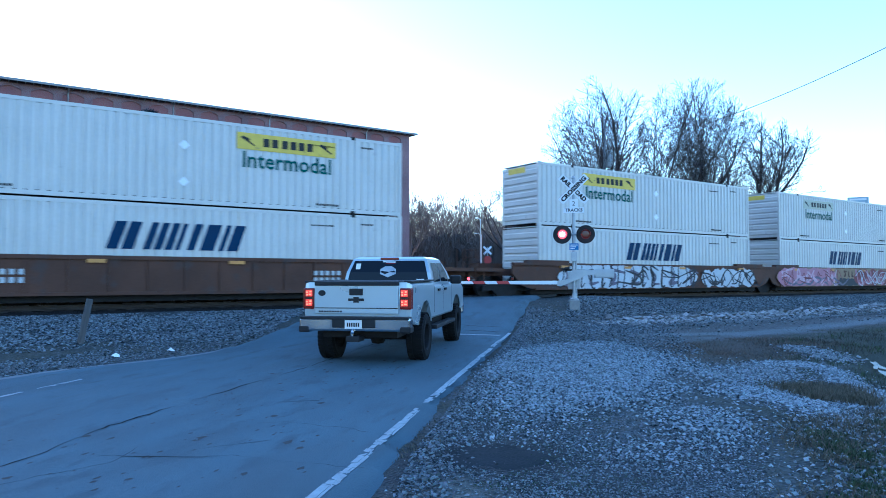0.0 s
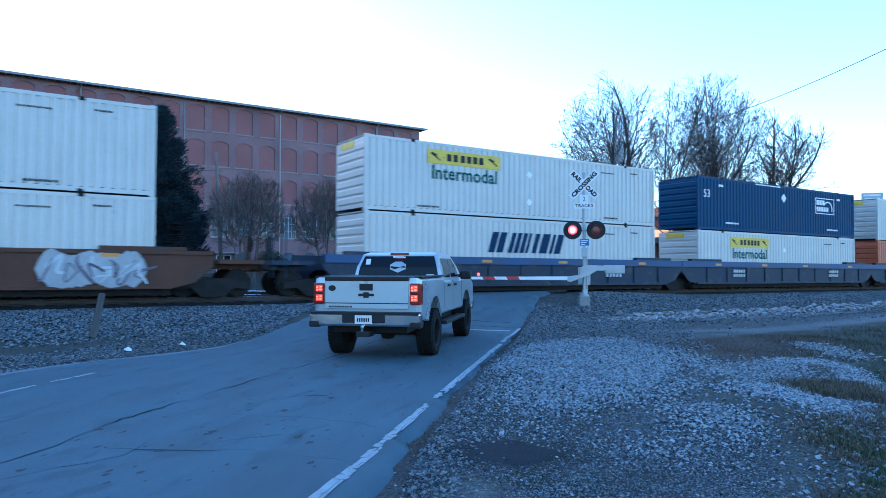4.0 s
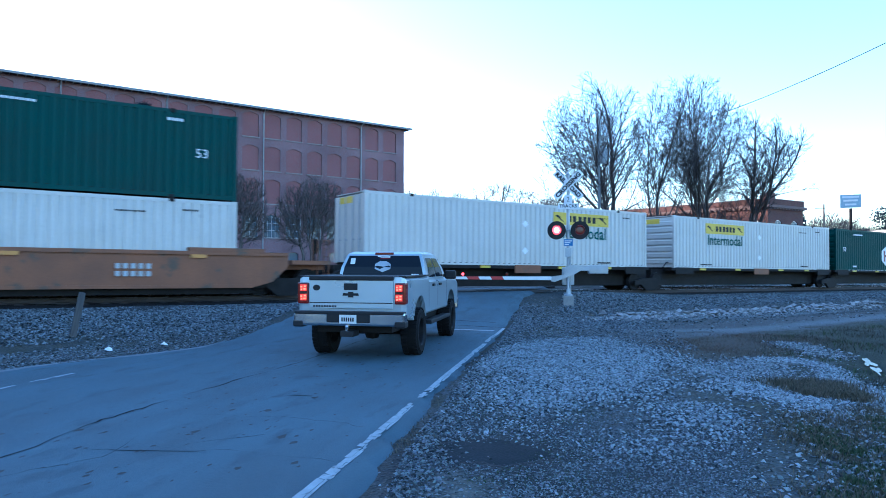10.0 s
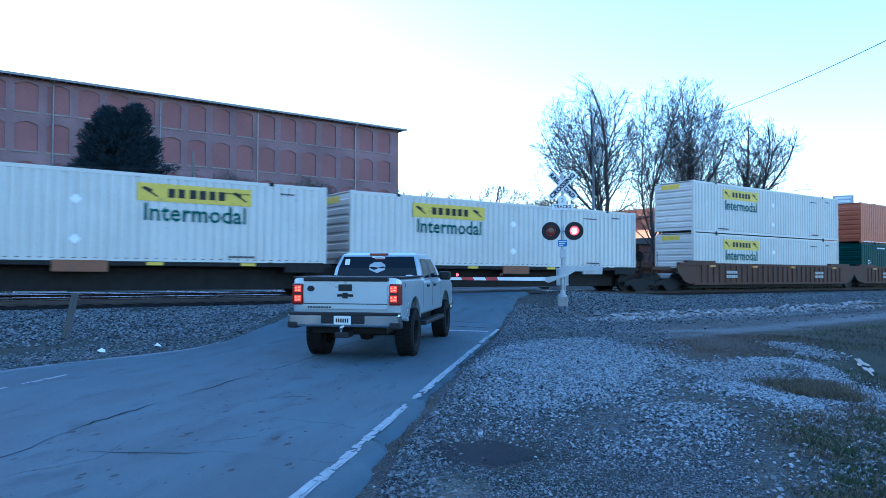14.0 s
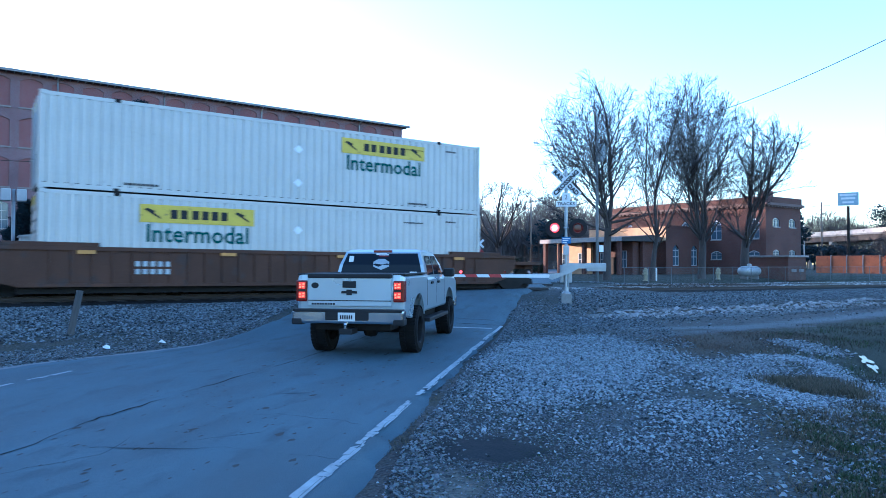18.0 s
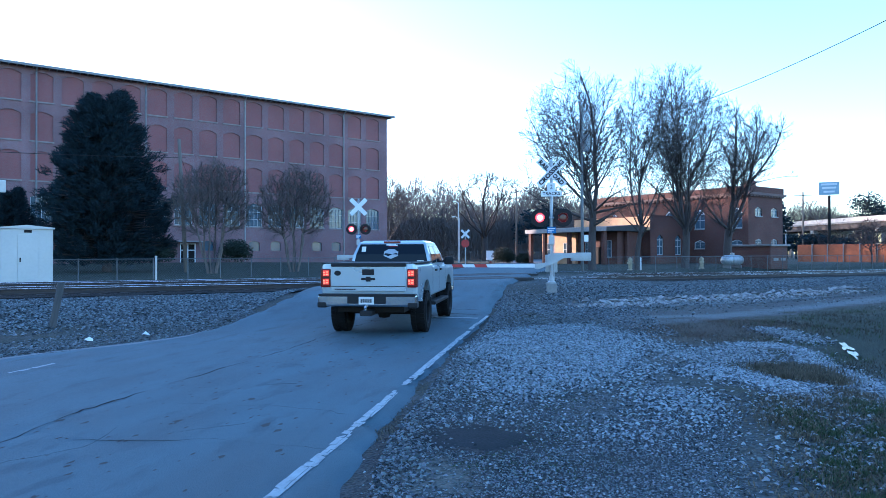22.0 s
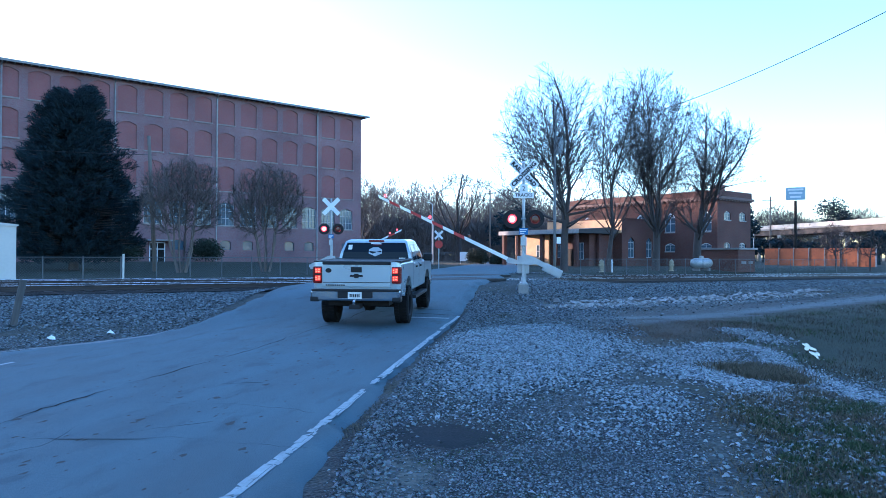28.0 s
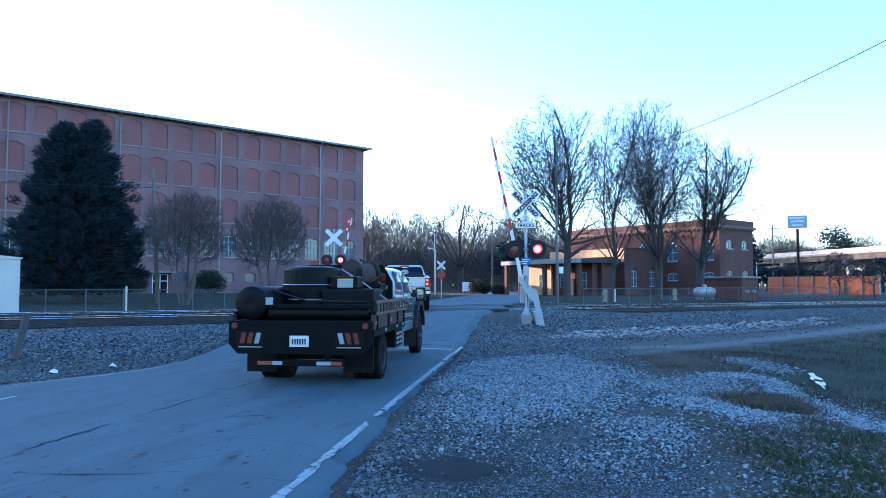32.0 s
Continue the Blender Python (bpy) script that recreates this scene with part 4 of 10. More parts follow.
def container(at, level, mat, label, end="ribs", mirror=False):
    base = BASE + level * TALL if level < 2 else 1.69
    box = thing("container", label, "container", "containers on the train", pose(at, NEAR, base))
    if "side" not in CONTAINER_MESHES:
        C = CONTAINER_MESHES
        C["side"] = side_sheet()
        C["far"] = Geo().box(0.12, LENGTH - 0.12, WIDE - 0.05, WIDE - 0.02, 0.15, TALL - 0.1)
        C["roof"] = Geo().box(0.05, LENGTH - 0.05, 0.05, WIDE - 0.05, TALL - 0.05, TALL - 0.015)
        C["floor"] = Geo().box(0.05, LENGTH - 0.05, 0.03, WIDE - 0.03, 0.1, 0.2)
        C["bottom_rail"] = Geo().box(0.1, LENGTH - 0.1, -0.004, 0.06, 0.04, 0.175)
        C["top_rail"] = Geo().box(0.1, LENGTH - 0.1, -0.004, 0.06, TALL - 0.135, TALL - 0.03)
        C["post"] = Geo().box(0, 0.13, -0.006, 0.14, 0.12, TALL - 0.12)
        C["casting"] = Geo().box(0, 0.18, -0.012, 0.16, 0, 0.12, bev=0.012)
        outline = [(0.06, 0.12), (0.03, 0.12)]
        for k in range(7):
            z = 0.28 + k * 0.34
            outline += [(0.03, z), (-0.015, z + 0.05), (-0.015, z + 0.24), (0.03, z + 0.29)]
        outline += [(0.03, TALL - 0.1), (0.06, TALL - 0.1)]
        g = Geo()
        n = len(outline)
        g.v = [(x, y, z) for y in (0.12, WIDE - 0.12) for x, z in outline]
        g.f = [(i, (i + 1) % n, n + (i + 1) % n, n + i) for i in range(n)]
        C["end_ribs"] = g
        C["door"] = Geo().box(0.0, 0.05, 0.12, WIDE / 2 - 0.01, 0.15, TALL - 0.12, bev=0.01)
        C["bar"] = Geo().tube([(-0.03, 0.4, 0.16), (-0.03, 0.4, TALL - 0.14)], 0.022, 6)
        C["lever"] = Geo().box(-0.06, 0.0, 0.28, 0.42, 1.0, 1.06)
        C = {k: v.mesh(k) for k, v in C.items()}
        CONTAINER_MESHES.update(C)
    C = CONTAINER_MESHES

    def put(key, name, m=None, lab="", mt=None):
        ob = new(name, C[key])
        ob.parent = box
        if m:
            ob.matrix_basis = m
        if not C[key].materials:
            C[key].materials.append(None)
        ob.material_slots[0].link = 'OBJECT'
        ob.material_slots[0].material = mt or mat
        return tagged(ob, lab)

    for key, name in (("side", "side_wall"), ("far", "side_wall"), ("roof", "roof"), ("floor", "floor"), ("bottom_rail", "bottom_rail"), ("top_rail", "top_rail")):
        put(key, name, mt=M_DARK if key == "floor" else None)
    for x in (0, LENGTH - 0.13):
        put("post", "corner_post", pose(x, 0, 0))
        put("post", "corner_post", pose(x, WIDE - 0.14, 0))
    for x in (0, 2.0, 13.97, LENGTH - 0.18):
        for z in (0, TALL - 0.12):
            put("casting", "corner_casting", pose(x, 0, z), mt=M_DARK if 1 < x < 15 else None)
    if end == "ribs":
        put("end_ribs", "end_wall")
    else:
        d = put("door", "door")
        put("door", "door", pose(0, WIDE / 2 - 0.11, 0))
        for y in (0.0, 0.55, WIDE / 2 - 0.11, WIDE / 2 + 0.44):
            put("bar", "locking_bar", pose(0, y, 0), "galvanised locking bar", M_GALV)
            put("lever", "lever", pose(0, y, 0), "", M_GALV)
    train.append(box)
    return box


def yellow_sign(box, right=False, pale=False, end=True):
    """A yellow plate with plain black shapes, over a word that can be read."""
    x0 = 9.70 if right else 2.75
    z0 = TALL - 0.88
    s = part("yellow_sign", plate(Geo(), x0, x0 + 3.65, z0, z0 + 0.57), M_PALE if pale else M_YELLOW, box, "faded pale sign with black bars" if pale else "yellow sign with black bars")
    for k in range(6):
        a = x0 + 0.92 + k * 0.31 + (0.05 if k > 1 else 0)
        part("sign_bar", plate(Geo(), a, a + 0.22, z0 + 0.14, z0 + 0.43, 0.016), M_BLACK, s, "black bar in place of a letter")
    for a in (x0 + 0.12, x0 + 2.98):
        part("ornament", Geo().prism([(a, z0 + 0.40), (a + 0.5, z0 + 0.12), (a + 0.5, z0 + 0.17), (a + 0.3, z0 + 0.30), (a + 0.34, z0 + 0.36), (a + 0.1, z0 + 0.46)], 'y', -0.016, 0.0), M_BLACK, s, "slanted black ornament")
    letters("Intermodal", 0.78, face(x0 + 1.83, z0 - 0.37, 0.008), M_GREEN_TEXT, "word", box, "green word Intermodal", width=3.25, bold=0.012)
    if end:
        g = Geo().box(-0.03, -0.02, 0.9, 2.1, TALL - 0.42, TALL - 0.16)
        part("small_sign", g, M_YELLOW, box, "small yellow sign on the end")


def blue_shapes(box):
    """Slanted navy shapes in place of a name."""
    z0, h, lean_ = 1.42, 0.86, 0.28
    for a, w in ((5.72, 0.34), (6.16, 0.34), (6.78, 0.22), (7.10, 0.22), (7.42, 0.22), (7.74, 0.14), (8.10, 0.24), (8.52, 0.44), (9.12, 0.16), (9.40, 0.36)):
        part("emblem_bar", plate(Geo(), a, a + w, z0, z0 + h, 0.014, lean_), M_SWOOSH, box, "slanted navy blue bar")


def small_bars(box, spots, mat):
    g = Geo()
    for x, z, w, h in spots:
        k, step = 0, 0.13
        while k * step < w:
            plate(g, x + k * step, x + k * step + 0.09, z, z + h, 0.012)
            k += 1
    part("small_print", g, mat, box, "small print too worn to read", kind="stuff")


def diamond(g, x, z, r):
    return g.prism([(x - r, z), (x, z - r), (x + r, z), (x, z + r)], 'y', -0.012, 0)


MISC = [(12.6, 0.25, 0.9, 0.07), (2.3, 0.25, 1.0, 0.07), (14.4, TALL - 0.4, 0.5, 0.06), (12.4, TALL - 0.5, 0.9, 0.05)]


def white_box(at, level, style, end="ribs", right=False, pale=False):
    if style == "sign":
        b = container(at, level, M_WHITE, "white ribbed container with a yellow sign and green word", end)
        yellow_sign(b, right, pale)
    else:
        b = container(at, level, M_WHITE, "white ribbed container with slanted navy lettering shapes", end)
        blue_shapes(b)
    small_bars(b, MISC, M_DARK)
    if style == "sign":
        for z in (0.75, 1.95):
            part("diamond_mark", diamond(Geo(), 8.0, z, 0.16), M_WHITE_PAINT, b)
    return b


def orange_box(at, level):
    b = container(at, level, M_ORANGE_BOX, "faded orange ribbed container with white diamond marks")
    for z in (0.88, 2.0) if level else (1.45,):
        part("diamond_mark", diamond(Geo(), 8.02, z, 0.21), M_WHITE_PAINT, b, "white diamond")
    z = 1.6 if level else 1.0
    for k in range(9):
        part("name_bar", plate(Geo(), 11.9 + k * 0.2, 12.05 + k * 0.2, z, z + 0.22), M_DARK, b, "dark bar in place of a letter")
    if level:
        g = Geo()
        for k in range(26):
            plate(g, 0.4 + k * 0.6, 0.8 + k * 0.6, 0.07, 0.12)
        part("reflector_strip", g, M_WHITE_PAINT, b, "white reflective dashes", kind="stuff")
    return b


def green_box(at, level, style):
    b = container(at, level, M_GREEN_BOX, "dark green ribbed container with white marks")
    if style == "hexagon":
        g = Geo()
        z = 1.15 if level else 1.35
        if level == 0:
            z = 1.2
        g.prism([(7.15 + 0.68 * math.sin(k * math.pi / 3), z + 0.68 * math.cos(k * math.pi / 3)) for k in range(6)], 'y', -0.012, 0)
        part("hexagon", g, M_WHITE_PAINT, b, "white hexagon emblem")
        for k in range(2):
            part("emblem_bar", plate(Geo(), 6.86 + k * 0.36, 7.06 + k * 0.36, z - 0.4, z + 0.4, 0.016), M_MAROON, b, "maroon bar")
        part("emblem_bar", plate(Geo(), 7.06, 7.22, z - 0.08, z + 0.08, 0.016), M_MAROON, b, "maroon cross piece")
        for r, (a, w, k) in enumerate(((8.35, 0.25, 3), (8.05, 0.24, 5))):
            for i in range(k):
                part("name_bar", plate(Geo(), a + i * 0.30, a + i * 0.30 + w, z + (0.06 if r == 0 else -0.48), z + (0.42 if r == 0 else -0.16)), M_WHITE_PAINT, b, "white bar in place of a letter")
        g = Geo()
        for k in range(26):
            plate(g, 0.4 + k * 0.6, 0.8 + k * 0.6, 0.07, 0.12)
        part("reflector_strip", g, M_WHITE_PAINT, b, "white reflective dashes", kind="stuff")
    else:
        g = Geo()
        plate(g, 4.45, 5.95, 1.25, 2.2, 0.014)
        part("name_frame", g, material("tan_paint", (0.288, 0.1728, 0.0896), 0.6), b, "tan square emblem")
        for a, w in ((4.6, 0.36), (5.08, 0.34), (5.52, 0.3)):
            part("name_bar", plate(Geo(), a, a + w, 1.37, 2.08, 0.018), M_SWOOSH, b, "navy bar in place of a letter")
        part("diamond_mark", diamond(Geo(), 3.84, 1.75, 0.24), M_WHITE_PAINT, b, "white diamond")
    letters("53", 0.42, face(1.15, 1.5, 0.006), M_WHITE_PAINT, "number", b, "white number 53")
    letters("53", 0.42, face(15.0, 1.5, 0.006), M_WHITE_PAINT, "number", b, "white number 53")
    small_bars(b, [(2.4, 2.5, 1.3, 0.09), (8.6, 2.55, 1.6, 0.07), (13.9, 2.5, 0.4, 0.09), (2.3, 0.3, 0.5, 0.12)], M_WHITE_PAINT)
    return b


def blue_box(at, level):
    b = container(at, level, M_BLUE_BOX, "blue ribbed container with a white framed emblem")
    g = Geo()
    x0, x1, z0, z1 = 11.46, 13.65, 1.42, 2.42
    for r in ((x0, x1, z0, z0 + 0.05), (x0, x1, z1 - 0.05, z1), (x0, x0 + 0.05, z0, z1), (x1 - 0.05, x1, z0, z1)):
        plate(g, *r)
    part("emblem_frame", g, M_WHITE_PAINT, b, "white frame")
    g = Geo()
    for k in range(3):
        part("name_bar", plate(Geo(), 11.62 + k * 0.32, 11.86 + k * 0.32, 1.98, 2.28), M_WHITE_PAINT, b, "white bar in place of a letter")
    for k in range(7):
        part("name_bar", plate(Geo(), 11.62 + k * 0.2, 11.76 + k * 0.2, 1.58, 1.86), M_WHITE_PAINT, b, "white bar in place of a letter")
    for k in range(7):
        a0, a1 = radians(150 - k * 24), radians(150 - (k + 1) * 24)
        g.prism([(12.9 + 0.55 * math.cos(a), 1.75 + 0.5 * math.sin(a)) for a in (a0, a1)] + [(12.9 + 0.47 * math.cos(a), 1.75 + 0.42 * math.sin(a)) for a in (a1, a0)], 'y', -0.014, 0)
    part("emblem_arc", g, M_WHITE_PAINT, b, "white arc")
    part("diamond_mark", diamond(Geo(), 8.0, 2.15, 0.26), M_WHITE_PAINT, b, "white diamond")
    letters("53", 0.6, face(0.75, 1.95, 0.006), M_WHITE_PAINT, "number", b, "white number 53")
    small_bars(b, [(5.2, 2.75, 2.4, 0.06), (12.8, 0.4, 1.2, 0.09), (2.4, 0.4, 1.1, 0.09), (1.8, 2.4, 0.3, 0.12), (14.0, 2.35, 0.3, 0.12)], M_WHITE_PAINT)
    return b


def bogie(parent, x):
    fr = Geo()
    for y in (0.12, WIDE - 0.27):
        fr.prism([(x - 1.25, -0.05), (x - 0.7, 0.0), (x - 0.35, -0.3), (x + 0.35, -0.3), (x + 0.7, 0.0), (x + 1.25, -0.05), (x + 1.2, 0.18), (x + 0.4, 0.32), (x - 0.4, 0.32), (x - 1.2, 0.18)], 'y', y, y + 0.15)
    fr.box(x - 0.25, x + 0.25, 0.2, WIDE - 0.2, -0.1, 0.3)
    part("truck_frame", fr, M_DARK, parent, "dark cast steel truck frame")
    for dx in (-0.9, 0.9):
        w = Geo()
        for y, s in ((0.48, 1), (WIDE - 0.48, -1)):
            w.lathe([(0.0, -0.06), (0.36, -0.06), (0.38, -0.07), (0.46, -0.07), (0.46, 0.05), (0.49, 0.06), (0.49, 0.08), (0.0, 0.08)], 20, Matrix.Translation((x + dx, y, 0.45 - (BASE - RAIL_Z))) @ Matrix.Rotation(-s * math.pi / 2, 4, 'X'))
        w.tube([(x + dx, 0.4, 0.45 - (BASE - RAIL_Z)), (x + dx, WIDE - 0.4, 0.45 - (BASE - RAIL_Z))], 0.08, 8)
        part("wheelset", w, M_DARK, parent, "steel wheels on an axle", smooth=False)


def sprayed_field(parent, x0, x1, z0, z1, mat, seed, lift=0.0, rough=0.12, label="sprayed patch of ground colour"):
    """A sprayed ground colour with wavy edges, over ribs and chords."""
    g = Geo()
    n = max(6, int((x1 - x0) / 0.12))
    for i in range(n + 1):
        x = x0 + (x1 - x0) * i / n
        end = min(1.0, 9 * i / n, 9 * (n - i) / n) ** 0.5
        mid = (z0 + z1) / 2
        hi = min(1.19, z1 + rough * (1.6 * noise.noise((x * 1.7, seed, 0)) + noise.noise((x * 5, seed, 2))))
        lo = max(0.01, z0 + rough * (1.6 * noise.noise((x * 1.5, seed, 5)) + noise.noise((x * 5, seed, 7))))
        g.v += [(x, -0.335 - lift, mid + (lo - mid) * end), (x, -0.335 - lift, mid + (hi - mid) * end)]
    g.f = [(2 * i, 2 * i + 2, 2 * i + 3, 2 * i + 1) for i in range(n)]
    part("sprayed_field", g, mat, parent, label)


def stroke(parent, pts, width, mat, lift, label):
    """One sprayed band along a smooth curve through pts, plain and without words."""
    path = []
    for i in range(len(pts) - 1):
        p0, p1, p2, p3 = [Vector(pts[min(max(i + k, 0), len(pts) - 1)]) for k in (-1, 0, 1, 2)]
        for s_ in range(7):
            k = s_ / 7
            v = 0.5 * (2 * p1 + (p2 - p0) * k + (2 * p0 - 5 * p1 + 4 * p2 - p3) * k * k + (3 * p1 - p0 - 3 * p2 + p3) * k ** 3)
            path.append(Vector((v.x, max(0.02, min(1.18, v.y)))))
    path.append(Vector(pts[-1]))
    g, n = Geo(), len(path)
    for i, p in enumerate(path):
        d = path[min(i + 1, n - 1)] - path[max(i - 1, 0)]
        d = d.normalized() if d.length > 1e-4 else Vector((1, 0))
        th = width * (0.5 + 0.6 * math.sin(math.pi * (i + 0.5) / n))
        g.v += [(p.x + d.y * th, -0.335 - lift, p.y - d.x * th), (p.x - d.y * th, -0.335 - lift, p.y + d.x * th)]
    g.f = [(2 * i, 2 * i + 2, 2 * i + 3, 2 * i + 1) for i in range(n - 1)]
    part("sprayed_stroke", g, mat, parent, label)


def tag(parent, x0, x1, z0, z1, mat, seed, width, pitch, kind, lift=0.006, label="sprayed graffiti stroke"):
    """A row of bold strokes: 'post' leans upright pairs, 'wild' curls across, 'swirl' sweeps along."""
    rnd = random.Random(seed)
    x, k = x0, 0
    while x < x1:
        w, h = pitch * rnd.uniform(0.7, 1.3), z1 - z0
        if kind == "post":
            pts = [(x + rnd.gauss(0, 0.04), z1), (x + w * rnd.uniform(0, 0.3), z0 + h * 0.55), (x + rnd.gauss(0, 0.05), z0 + 0.05), (x + w * 0.4, z0 + h * rnd.uniform(0.0, 0.25))]
            if rnd.random() < 0.5:
                pts = [(x + w * 0.7, z0 + h * rnd.uniform(0.5, 0.9))] + pts
        elif kind == "wild":
            pts = [(x + w * rnd.random() * 1.6, z0 + h * rnd.random()) for _ in range(4)]
        else:
            pts = [(x + w * 0.6 * i, z0 + h * (0.5 + 0.5 * math.sin(i * 1.9 + seed + k))) for i in range(5)]
        stroke(parent, pts, width * rnd.uniform(0.6, 1.3), mat, lift + 0.0007 * (k % 5), label)
        x += w
        k += 1


def graffiti(car, c):
    """The sprayed sides of the first cars."""
    if c == 2:
        sprayed_field(car, 0.8, 10.9, 0.04, 1.12, M_SPRAY_WHITE, 1, 0.0, 0.05, "wide field of white spray")
        tag(car, 1.0, 10.7, 0.06, 1.12, M_SPRAY_BLACK, 5, 0.052, 0.62, "post")
        tag(car, 1.2, 10.4, 0.2, 1.0, M_SPRAY_BLACK, 15, 0.045, 1.0, "wild")
        tag(car, 1.3, 10.5, 0.2, 0.9, M_SPRAY_VIOLET, 6, 0.085, 1.3, "post", 0.002, "violet shading stroke")
        sprayed_field(car, 11.2, 16.2, 0.05, 1.0, M_SPRAY_WHITE, 2, 0.0, 0.14, "field of white spray")
        tag(car, 11.3, 15.9, 0.08, 0.98, M_SPRAY_BLACK, 7, 0.05, 0.55, "wild")
        tag(car, 11.3, 15.6, 0.05, 1.0, M_SPRAY_BLACK, 27, 0.04, 1.1, "swirl")
    elif c == 3:
        sprayed_field(car, -1.0, 16.0, 0.03, 1.16, M_SPRAY_TAN, 3, 0.0, 0.03, "field of tan spray")
        sprayed_field(car, -0.9, 6.0, 0.05, 1.14, M_PINK, 31, 0.002, 0.07, "field of pink spray")
        tag(car, -0.6, 5.6, 0.1, 1.08, M_SPRAY_PALE_PINK, 10, 0.085, 0.6, "wild", 0.004, "pale pink stroke")
        tag(car, -0.6, 5.8, 0.1, 1.08, M_SPRAY_RED, 32, 0.03, 0.6, "wild", 0.008, "dark red stroke")
        tag(car, -0.4, 5.6, 0.1, 0.6, M_SPRAY_VIOLET, 33, 0.06, 1.1, "swirl", 0.003, "violet shading stroke")
        sprayed_field(car, 6.0, 9.0, 0.03, 0.5, M_SPRAY_BLACK, 4, 0.003, 0.1, "dark sprayed patch")
        tag(car, 7.0, 8.6, 0.6, 0.98, M_WELL_BROWN, 34, 0.06, 0.5, "post", 0.004, "brown stroke")
        sprayed_field(car, 8.2, 15.6, 0.05, 1.08, M_SPRAY_RED, 5, 0.005, 0.16, "field of dark red spray")
        tag(car, 8.3, 15.2, 0.08, 1.1, M_PINK, 8, 0.065, 0.6, "wild", 0.007, "pink stroke")
        tag(car, 8.4, 15.2, 0.06, 1.1, M_SPRAY_WHITE, 9, 0.028, 0.75, "wild", 0.013, "white outline stroke")
        tag(car, 8.4, 15.0, 0.06, 1.1, M_SPRAY_WHITE, 19, 0.024, 1.2, "swirl", 0.013, "white outline stroke")
    else:
        for k, (x0, x1, z0, z1) in enumerate(((0.7, 2.0, 0.2, 0.85), (2.0, 3.8, 0.1, 1.0), (4.0, 6.3, 0.1, 0.85), (7.4, 9.1, 0.15, 1.0), (12.9, 15.9, 0.1, 1.1))):
            sprayed_field(car, x0, x1, z0, z1, M_SPRAY_GREY, 20 + k, 0.0, 0.12, "pale sprayed patch")
            tag(car, x0 + 0.1, x1 - 0.1, z0 + 0.05, z1 - 0.05, (M_SPRAY_VIOLET, M_SPRAY_BLACK)[k % 2], 40 + k, 0.035, 0.42, "post" if k % 2 else "wild", 0.004)
            tag(car, x0 + 0.1, x1 - 0.2, z0 + 0.05, z1 - 0.05, M_SPRAY_WHITE, 50 + k, 0.045, 0.6, "wild", 0.002, "white stroke")


